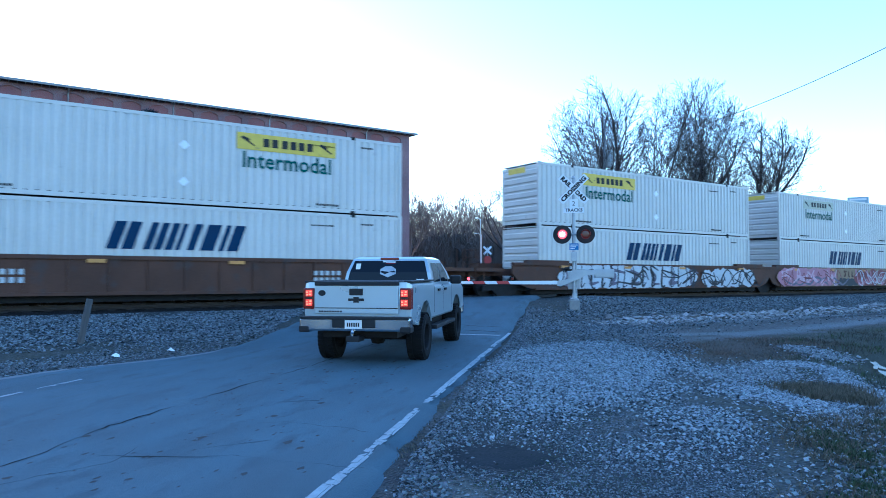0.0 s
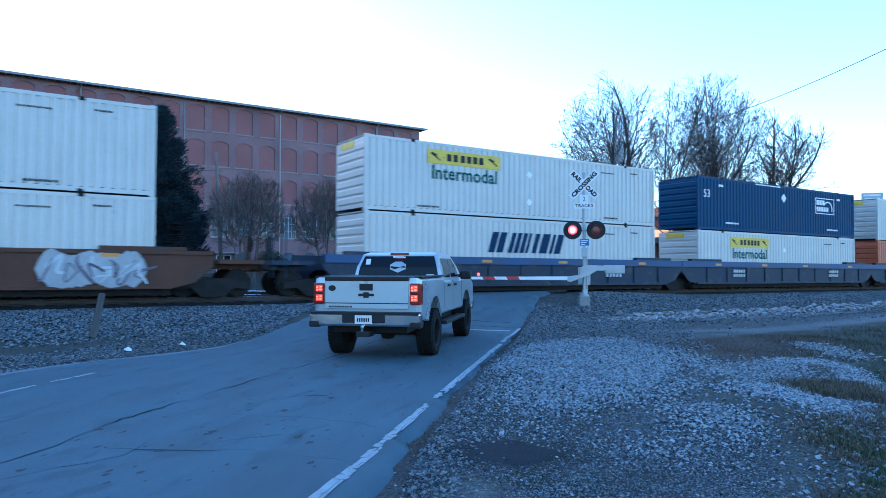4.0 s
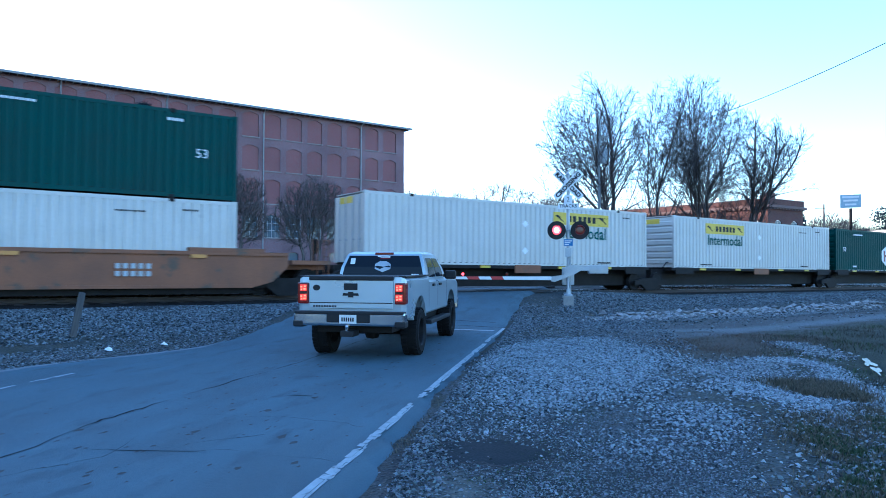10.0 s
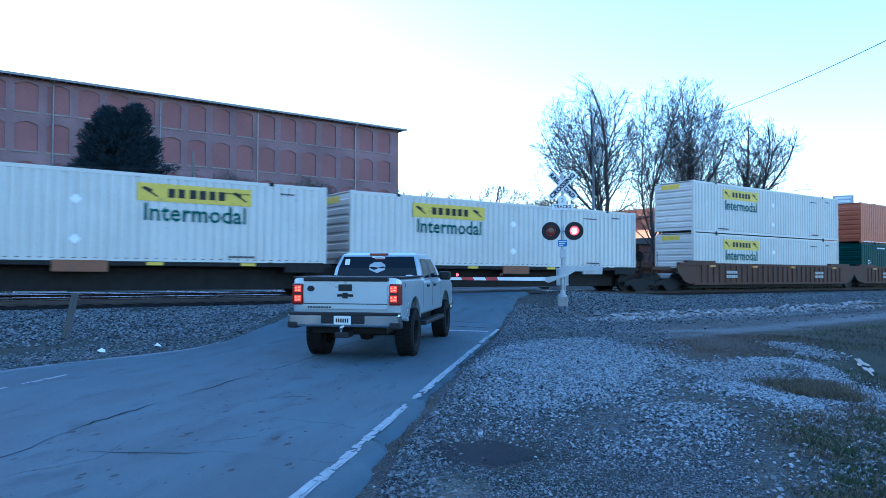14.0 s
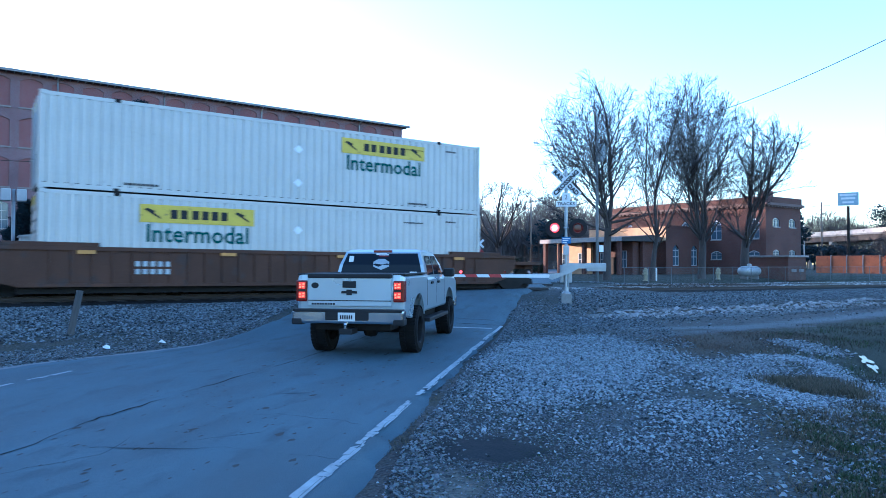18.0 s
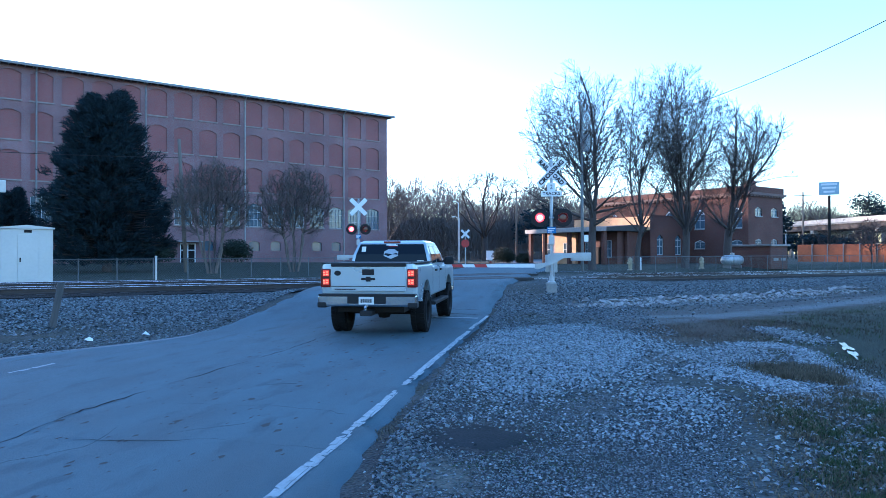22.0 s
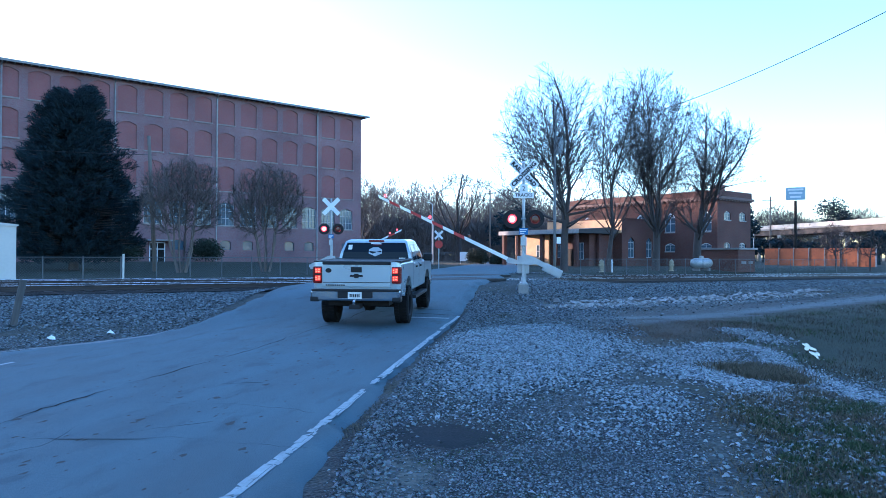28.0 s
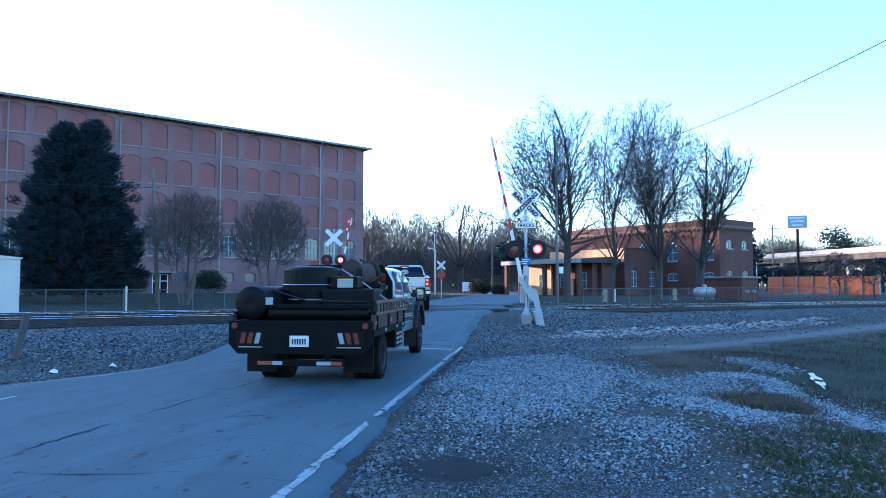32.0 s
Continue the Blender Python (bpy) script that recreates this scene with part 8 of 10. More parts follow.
p = thing("wooden_post", "short leaning weathered wooden post in the ballast", "post", "", pose(1.70, 17.2, 0.02, 0, 10.5, 0))
part("shaft", Geo().box(-0.068, 0.068, -0.06, 0.06, -0.25, 1.10, bev=0.02), M_DARK_WOOD, p)
p = thing("marker_post", "slim white marker post by the tracks", "post", "", pose(7.3, 32.4, 0.3))
part("shaft", Geo().tube([(0, 0, 0), (0, 0, 1.3)], 0.045, 10), M_WHITE, p)
part("cap", Geo().lathe([(0.055, 1.3), (0.055, 1.34), (0, 1.37)], 10), M_WHITE, p)
M_HYDRANT = material("pale_yellow", (0.26, 0.225, 0.14), 0.6)
M_TANK = material("silver_tank", (0.30, 0.315, 0.33), 0.4, 0.3, var=0.1)
for x, y in ((42.1, 34.2), (51.2, 34.1)):
    h = thing("hydrant", "pale yellow hydrant by the fence", "hydrant", "hydrants", pose(x, y, 0.42))
    part("barrel", Geo().lathe([(0.22, 0), (0.22, 0.06), (0.15, 0.08), (0.15, 0.7), (0.19, 0.72), (0.19, 0.76), (0.14, 0.9), (0.04, 0.98), (0.04, 1.05), (0, 1.05)], 14), M_HYDRANT, h)
    for a in (-1, 1):
        part("nozzle", Geo().tube([(0, 0, 0.55), (a * 0.28, 0, 0.55)], 0.09, 10), M_HYDRANT, h)
p = thing("marker_post", "slim white marker post by the tracks", "post", "", pose(43.35, 34.2, 0.4))
part("shaft", Geo().tube([(0, 0, 0), (0, 0, 1.0)], 0.06, 8), M_WHITE_PAINT, p)
g = thing("gas_tank", "silver horizontal propane tank on feet", "tank", "", pose(57.9, 35.4, 0.28) @ Matrix.Scale(1.2, 4))
part("tank", Geo().lathe([(0.0, -1.25), (0.2, -1.2), (0.33, -1.05), (0.38, -0.85), (0.38, 0.85), (0.33, 1.05), (0.2, 1.2), (0, 1.25)], 18, Matrix.Translation((0, 0, 0.66)) @ pose(0, 0, 0, 0, 90, 0)), M_TANK, g, smooth=True)
part("dome", Geo().lathe([(0.16, 1.0), (0.16, 1.2), (0, 1.23)], 12), M_TANK, g)
for x in (-0.7, 0.7):
    part("foot", Geo().box(x - 0.08, x + 0.08, -0.3, 0.3, 0, 0.3), M_CONCRETE, g)
for (x, y, z, w, h, lab) in ((25.5, 44, 0.5, 1.1, 0.6, "small white notice board by the mill lawn"), (66, 80, 0.3, 1.2, 1.4, "pale printed yard sign by the road")):
    s = thing("yard_sign", lab, "sign", "", pose(x, y, z, 0, 0, -35))
    part("board", Geo().box(-w / 2, w / 2, -0.03, 0.03, 0.5, 0.5 + h, bev=0.01), M_WHITE_PAINT, s)
    for a in (-w / 2 + 0.1, w / 2 - 0.1):
        part("leg", Geo().box(a - 0.03, a + 0.03, -0.02, 0.02, -0.1, 0.5), M_GALV, s)
s = thing("railway_signal", "grey railway signal post with two pale boxes", "signal", "", pose(1.2, 33.6, 0.4))
part("post", Geo().tube([(0, 0, 0), (0, 0, 4.4)], 0.07, 8), M_GALV, s)
for x in (-0.28, 0.28):
    part("box", Geo().box(x - 0.18, x + 0.18, -0.25, 0.15, 3.9, 4.4, bev=0.03), M_WHITE, s)

# ---- vehicles ----
M_SILVER = material("silver_car_paint", (0.33, 0.38, 0.42), 0.3, 0.35, var=0.04, scale=1, fine=200, bump=0.0, coat=0.6)
M_CHROME = material("chrome", (0.55, 0.57, 0.6), 0.15, 1.0, var=0.05, bump=0)
M_TRIM_BLACK = material("black_plastic", (0.012, 0.012, 0.0135), 0.6, var=0.15, fine=80, spec=0.25)
M_TAIL = material("lit_tail_lamp", (0.05, 0.003, 0.003), 0.2, var=0.1, bump=0, emit=(1.0, 0.03, 0.015), power=0.006)
M_TAIL_CHAMBER = material("lit_tail_chamber", (0.3, 0.012, 0.010), 0.3, var=0.5, scale=25, bump=0, emit=(1.0, 0.05, 0.02), power=0.16)
M_TAIL_CORE = material("lit_tail_bulb", (0.5, 0.2, 0.1), 0.25, var=0.1, bump=0, emit=(1.0, 0.16, 0.06), power=0.34)
M_PLATE = material("number_plate", (0.56, 0.56, 0.544), 0.5, var=0.05)
M_FLEET_WHITE = material("white_car_paint", (0.4896, 0.5184, 0.5472), 0.3, var=0.04, coat=0.5, bump=0)
M_FLEET_GREY = material("grey_green_wrap", (0.075, 0.118, 0.122), 0.35, var=0.06, coat=0.4, bump=0)
M_FLEET_BLUE = material("blue_wrap", (0.010, 0.05, 0.17), 0.35, var=0.06, coat=0.4, bump=0)
M_BED = material("dusty_black_steel", (0.0032, 0.0038, 0.0045), 0.75, var=0.3, second=(0.008, 0.0075, 0.007), amount=0.22, spec=0.12)
M_TARP = material("black_membrane", (0.0022, 0.0025, 0.003), 0.55, var=0.3, spec=0.15)
M_BOARD = material("weathered_side_board", (0.040, 0.030, 0.025), 0.85, var=0.35, scale=2, fine=30, stretch=(1, 0.15, 1), second=(0.015, 0.013, 0.012), amount=0.4)
M_LADDER = material("brown_ladder", (0.10, 0.062, 0.045), 0.8, var=0.25)
M_WORK_RIM = material("dull_steel_rim", (0.045, 0.046, 0.048), 0.6, 0.3, var=0.35)
M_LENS = material("clear_lamp_lens", (0.26, 0.29, 0.31), 0.3, var=0.1, bump=0)
M_LENS_RED = material("unlit_red_lens", (0.11, 0.012, 0.010), 0.3, var=0.1, bump=0)
M_MIRROR = material("mirror_glass", (0.3, 0.34, 0.35), 0.04, 1.0, var=0.02, bump=0)
M_ORANGE_REFLECTOR = material("orange_reflector", (0.20, 0.04, 0.012), 0.4, var=0.1)


def arc(cy, cz, r, a0, a1, n=10):
    return [(cy + r * math.cos(radians(a0 + (a1 - a0) * k / n)), cz + r * math.sin(radians(a0 + (a1 - a0) * k / n))) for k in range(n + 1)]


def loft(rings, caps=True):
    """Skin over rings of equal length."""
    g = Geo()
    n = len(rings[0])
    g.v = [tuple(p) for r in rings for p in r]
    g.f = [(i * n + k, i * n + (k + 1) % n, (i + 1) * n + (k + 1) % n, (i + 1) * n + k) for i in range(len(rings) - 1) for k in range(n)]
    if caps:
        g.f += [tuple(range(n))[::-1], tuple((len(rings) - 1) * n + k for k in range(n))]
    return g


def body_shell(outline, half, soft=0.06):
    """A side outline of (y, z) across the width, with softened shoulders."""
    cy = sum(p[0] for p in outline) / len(outline)
    cz = sum(p[1] for p in outline) / len(outline)

    def ring(x, k):
        return [(x, y - soft * k * max(-1, min(1, (y - cy) / 2)), z - soft * k * max(-1, min(1, (z - cz) / 0.3))) for y, z in outline]
    return loft([ring(-half, 1.0), ring(-half + 0.03, 0.35), ring(-half + 0.09, 0), ring(half - 0.09, 0), ring(half - 0.03, 0.35), ring(half, 1.0)])


def strip_pane(rows):
    """A pane that follows a bent wall, from rows of two points."""
    g = Geo()
    g.v = [tuple(p) for r in rows for p in r]
    g.f = [(2 * i, 2 * i + 1, 2 * i + 3, 2 * i + 2) for i in range(len(rows) - 1)]
    return g


def wheel(name, parent, x, y, r, width, rim_mat, dish=None, hub=0.56):
    w = new(name)
    w.parent = parent
    w.matrix_basis = pose(x, y, r)
    m = Matrix.Rotation(math.pi / 2, 4, 'Y')
    g = Geo().lathe([(r * 0.58, -width / 2), (r * 0.86, -width / 2 - 0.01), (r * 0.97, -width / 2 + 0.03), (r, -width / 2 + 0.07), (r, width / 2 - 0.07), (r * 0.97, width / 2 - 0.03), (r * 0.86, width / 2 + 0.01), (r * 0.58, width / 2)], 32, m)
    tread = Geo()
    for k in range(36):
        a = k * math.tau / 36
        for s in (-1, 1):
            q = m @ Matrix.Rotation(a + (0.09 if s > 0 else 0), 4, 'Z')
            tread.box(r - 0.01, r + 0.012, -0.028, 0.028, s * width * 0.3 - width * 0.16, s * width * 0.3 + width * 0.16, q)
    part("tyre", g, M_RUBBER, w, "black knobbly tyre")
    part("tread", tread, M_RUBBER, w, "rubber tread blocks", kind="stuff")
    out = 1 if x > 0 else -1
    g = Geo().lathe([(r * 0.60, -width / 2 + 0.01), (r * 0.57, width / 2 - 0.10), (r * hub, width / 2 - 0.02), (r * 0.60, width / 2 + 0.004), (r * 0.61, width / 2 - 0.01)], 28, m @ Matrix.Diagonal((1, 1, out, 1)))
    m2 = m @ Matrix.Diagonal((1, 1, out, 1))
    if dish is None:
        g.lathe([(0.0, 0.05), (r * 0.18, 0.05), (r * 0.22, 0.0), (r * 0.57, -0.03)], 20, m2)
        for k in range(6):
            g.box(r * 0.16, r * 0.56, -0.035, 0.035, -0.03, 0.03, m @ Matrix.Rotation(k * math.tau / 6, 4, 'Z') @ Matrix.Translation((0, 0, out * 0.03)))
    else:                                       # a pressed steel disc with a drum hub and a ring of nuts
        g.lathe([(0.0, dish + 0.10), (r * 0.16, dish + 0.10), (r * 0.20, dish + 0.07), (r * 0.22, dish), (r * 0.42, dish - 0.015), (r * 0.50, dish - 0.05), (r * 0.575, dish - 0.06)], 24, m2)
        for k in range(8):
            g.lathe([(0.0, 0.035), (0.016, 0.035), (0.016, 0.0)], 6, m2 @ Matrix.Rotation(k * math.tau / 8, 4, 'Z') @ Matrix.Translation((r * 0.31, 0, dish - 0.01)))
    part("rim", g, rim_mat, w)
    return w


def pickup():
    """A lifted four-door pickup; y ahead, from the middle of its tail on the road."""
    t = thing("pickup_truck", "silver lifted pickup truck with lit tail lamps", "truck", "")
    ar, fr, R_ = 1.2, 4.82, 0.445
    low = 0.72
    out = [(0.02, low), (ar - 0.56, low)]
    out += [(y, z) for y, z in arc(ar, 0.60, 0.56, 168, 12)] + [(ar + 0.58, low)]
    out += [(fr - 0.60, low)] + [(y, z) for y, z in arc(fr, 0.60, 0.56, 168, 12)] + [(fr + 0.58, low), (5.78, low), (5.84, 0.95), (5.82, 1.32), (5.6, 1.40), (4.2, 1.47), (3.98, 1.42), (2.06, 1.43), (2.04, 1.49), (0.03, 1.50), (0.0, 1.2)]
    part("body", body_shell(out, 1.0), M_SILVER, t, "silver painted body")
    cab = loft([[(-x, y, z) for x, y, z in ((0.96, 2.08, 1.40), (-0.96, 2.08, 1.40), (-0.96, 4.35, 1.40), (0.96, 4.35, 1.40))],
                [(-x, y, z) for x, y, z in ((0.90, 2.12, 1.68), (-0.90, 2.12, 1.68), (-0.90, 4.02, 1.68), (0.90, 4.02, 1.68))],
                [(-x, y, z) for x, y, z in ((0.80, 2.26, 1.95), (-0.80, 2.26, 1.95), (-0.80, 3.62, 1.95), (0.80, 3.62, 1.95))],
                [(-x, y, z) for x, y, z in ((0.70, 2.40, 2.0), (-0.70, 2.40, 2.0), (-0.70, 3.45, 2.0), (0.70, 3.45, 2.0))]])
    part("cab", cab, M_SILVER, t)
    part("rear_window", strip_pane([((-0.87, 2.085, 1.49), (0.87, 2.085, 1.49)), ((-0.83, 2.112, 1.68), (0.83, 2.112, 1.68)), ((-0.755, 2.228, 1.915), (0.755, 2.228, 1.915))]), M_GLASS, t, "dark tinted rear window")
    part("windscreen", strip_pane([((-0.86, 4.24, 1.50), (0.86, 4.24, 1.50)), ((-0.84, 4.035, 1.68), (0.84, 4.035, 1.68)), ((-0.76, 3.67, 1.92), (0.76, 3.67, 1.92))]), M_GLASS, t)
    for s in (-1, 1):
        for y0, y1, y2, y3 in ((2.30, 2.98, 2.98, 2.42), (3.06, 3.98, 3.60, 3.06)):
            part("side_window", strip_pane([((s * 0.952, y0, 1.47), (s * 0.952, y1, 1.47)), ((s * 0.908, y0 * 0.5 + y3 * 0.5, 1.68), (s * 0.908, y1 * 0.5 + y2 * 0.5, 1.68)), ((s * 0.838, y3, 1.87), (s * 0.838, y2, 1.87))]), M_GLASS, t, "dark side window")
        m = part("mirror", Geo().box(s * 1.13 - 0.13, s * 1.13 + 0.13, 3.86, 4.0, 1.40, 1.60, bev=0.05), M_TRIM_BLACK, t, "black door mirror")
        part("arm", Geo().box(min(s * 0.96, s * 1.05), max(s * 0.96, s * 1.05), 3.88, 3.95, 1.45, 1.52), M_TRIM_BLACK, m)
        for y in (2.42, 3.18):
            part("door_handle", Geo().box(s * 1.0 - 0.02, s * 1.0 + 0.03, y, y + 0.2, 1.28, 1.33, bev=0.01), M_TRIM_BLACK, t)
        for y in (2.06, 3.03, 4.1):
            part("door_gap", Geo().box(s * 1.0 - 0.004, s * 1.0 + 0.002, y, y + 0.012, 0.85, 1.38), M_TRIM_BLACK, t)
        part("running_board", Geo().box(s * 0.98 - 0.1, s * 0.98 + 0.1, 1.95, 4.15, 0.52, 0.60, bev=0.02), M_TRIM_BLACK, t)
        part("arch_lip", loft([[(s * (1.0 + dx), y, z) for y, z in arc(ar, 0.60, rr, 170, 10)] + [(s * (0.9 + dx), y, z) for y, z in arc(ar, 0.60, rr, 10, 170)] for rr, dx in ((0.56, 0.0), (0.60, 0.0))]), M_SILVER, t)
        lamp_ = part("tail_lamp", Geo().box(s * 0.90 - 0.10, s * 0.90 + 0.105, -0.03, 0.16, 1.02, 1.40, bev=0.025), M_TAIL, t, "lit red tail lamp")
        for z in (1.08, 1.25):
            part("chamber", Geo().box(s * 0.885 - 0.062, s * 0.885 + 0.062, -0.036, -0.03, z, z + 0.115, bev=0.003), M_TAIL_CHAMBER, lamp_, "red lit lamp chamber")
            for dx, dz, w in ((-0.038, 0.075, 0.016), (0.03, 0.085, 0.02), (-0.034, 0.028, 0.014), (0.022, 0.036, 0.024)):
                part("bulb", Geo().box(s * 0.885 + dx - w, s * 0.885 + dx + w, -0.041, -0.036, z + dz - 0.014, z + dz + 0.012, bev=0.002), M_TAIL_CORE, lamp_, "bright orange-red spot")
        part("reverse_strip", Geo().box(s * 0.885 - 0.062, s * 0.885 + 0.07, -0.036, -0.03, 1.205, 1.235), M_TRIM_BLACK, lamp_, "dark strip between the chambers")
    part("tailgate", Geo().box(-0.775, 0.775, -0.025, 0.02, 0.94, 1.47, bev=0.012), M_SILVER, t, "silver tailgate")
    part("tailgate_spoiler", Geo().box(-0.78, 0.78, -0.045, 0.06, 1.44, 1.52, bev=0.02), M_TRIM_BLACK, t, "black top cap")
    part("bed_rail", Geo().box(-1.0, -0.86, 0.05, 2.04, 1.495, 1.525, bev=0.01), M_TRIM_BLACK, t)
    part("bed_rail", Geo().box(0.86, 1.0, 0.05, 2.04, 1.495, 1.525, bev=0.01), M_TRIM_BLACK, t)
    part("bed_cover", Geo().box(-0.86, 0.86, 0.06, 2.05, 1.49, 1.515), M_TRIM_BLACK, t, "dark bed cover")
    part("tailgate_handle", Geo().box(-0.125, 0.125, -0.034, -0.02, 1.27, 1.39, bev=0.01), M_TRIM_BLACK, t)
    part("emblem", Geo().prism([(-0.15, 1.17), (-0.05, 1.17), (-0.05, 1.14), (0.05, 1.14), (0.05, 1.17), (0.15, 1.17), (0.14, 1.215), (0.05, 1.215), (0.05, 1.24), (-0.05, 1.24), (-0.05, 1.215), (-0.14, 1.215)], 'y', -0.036, -0.024), M_TRIM_BLACK, t, "plain black emblem")
    part("round_decal", Geo().lathe([(0.0, 0.004), (0.07, 0.004), (0.07, 0.0)], 20, Matrix.Translation((-0.64, -0.025, 1.31)) @ Matrix.Rotation(math.pi / 2, 4, 'X') @ Matrix.Diagonal((1, 0.75, 1, 1))), M_TRIM_BLACK, t, "plain black oval decal")
    for k in range(9):
        part("name_bar", Geo().box(-0.70 + k * 0.05, -0.665 + k * 0.05, -0.030, -0.025, 0.965, 0.995), M_TRIM_BLACK, t, "small black bar in place of a letter")
    part("trim_strip", Geo().box(-0.77, 0.77, -0.030, -0.024, 1.035, 1.05), M_TRIM_BLACK, t)
    part("bumper", Geo().box(-1.02, 1.02, -0.16, 0.08, 0.64, 0.88, bev=0.04), M_CHROME, t, "bright metal rear bumper")
    part("bumper_step", Geo().box(-0.40, 0.40, -0.175, 0.0, 0.70, 0.875, bev=0.02), M_TRIM_BLACK, t)
    part("step_pad", Geo().box(-1.0, 1.0, -0.178, 0.06, 0.845, 0.895, bev=0.015), M_TRIM_BLACK, t, "black step pad along the bumper")
    for s in (-1, 1):
        part("bumper_corner", Geo().box(s * 0.93 - 0.10, s * 0.93 + 0.10, -0.166, 0.1, 0.615, 0.735, bev=0.03), M_TRIM_BLACK, t)
    p = part("number_plate", Geo().box(-0.155, 0.155, -0.19, -0.178, 0.69, 0.84), M_PLATE, t, "white number plate")
    for k in range(6):
        part("plate_bar", Geo().box(-0.115 + k * 0.04, -0.09 + k * 0.04, -0.194, -0.19, 0.725, 0.795), M_TRIM_BLACK, p)
    part("hitch", Geo().box(-0.12, 0.12, -0.24, 0.1, 0.46, 0.56, bev=0.01), M_TRIM_BLACK, t)
    part("hitch_ball", Geo().lathe([(0.03, 0.56), (0.03, 0.6), (0.035, 0.63), (0.02, 0.66), (0, 0.665)], 10, Matrix.Translation((-0.02, -0.18, 0))), M_CHROME, t)
    part("brake_lamp", Geo().box(-0.2, 0.2, 2.24, 2.30, 1.935, 1.985, bev=0.01), M_TAIL, t, "red third brake lamp")
    d = Geo()
    d.v = [(x, (2.112 + (z - 1.68) * 0.494 if z > 1.68 else 2.085 + (z - 1.49) * 0.142) - 0.008, z) for x, z in [(-0.17, 1.64), (0.0, 1.57), (0.17, 1.64), (0.17, 1.74), (0.07, 1.80), (-0.07, 1.80), (-0.17, 1.74)]]
    d.f = [tuple(range(7))]
    part("window_decal", d, M_GALV, t, "pale shield-shaped window decal")
    for x0, x1, z0, z1, mat, say in ((-0.71, -0.61, 1.74, 1.86, M_PLATE, "small white sticker on the rear window"), (-0.07, 0.14, 1.875, 1.905, M_PLATE, "white stripe of a flag sticker"), (-0.07, 0.14, 1.848, 1.874, M_TAIL, "red stripe of a flag sticker"), (0.62, 0.78, 1.515, 1.535, M_PLATE, "small white print on the rear window")):
        d = Geo()
        d.v = [(x, (2.112 + (z - 1.68) * 0.494 if z > 1.68 else 2.085 + (z - 1.49) * 0.142) - 0.008, z) for x, z in ((x0, z0), (x1, z0), (x1, z1), (x0, z1))]
        d.f = [(0, 1, 2, 3)]
        part("sticker", d, mat, t, say)
    d = Geo()
    d.v = [(x, (2.112 + (z - 1.68) * 0.494 if z > 1.68 else 2.085 + (z - 1.49) * 0.142) - 0.008, z) for x, z in [(-0.13, 1.885), (0.10, 1.885), (0.10, 1.92), (-0.13, 1.92)]]
    d.f = [(0, 1, 2, 3)]
    part("window_sticker", d, M_WHITE_PAINT, t)
    part("underbody", Geo().box(-0.7, 0.7, 0.2, 5.4, 0.5, 0.72), M_DARK, t)
    part("axle", Geo().tube([(-0.85, ar, R_), (0.85, ar, R_)], 0.07, 8), M_DARK, t)
    part("differential", Geo().lathe([(0.0, -0.17), (0.12, -0.14), (0.17, 0.0), (0.12, 0.14), (0, 0.17)], 12, Matrix.Translation((0.05, ar, R_))), M_DARK, t)
    part("grille", Geo().box(-0.8, 0.8, 5.80, 5.88, 0.95, 1.3, bev=0.02), M_TRIM_BLACK, t)
    part("front_bumper", Geo().box(-1.0, 1.0, 5.75, 5.98, 0.6, 0.88, bev=0.05), M_CHROME, t)
    ws = [wheel("wheel", t, s * 0.875, y, R_, 0.32, M_TRIM_BLACK) for s in (-1, 1) for y in (ar, fr)]
    return t, ws


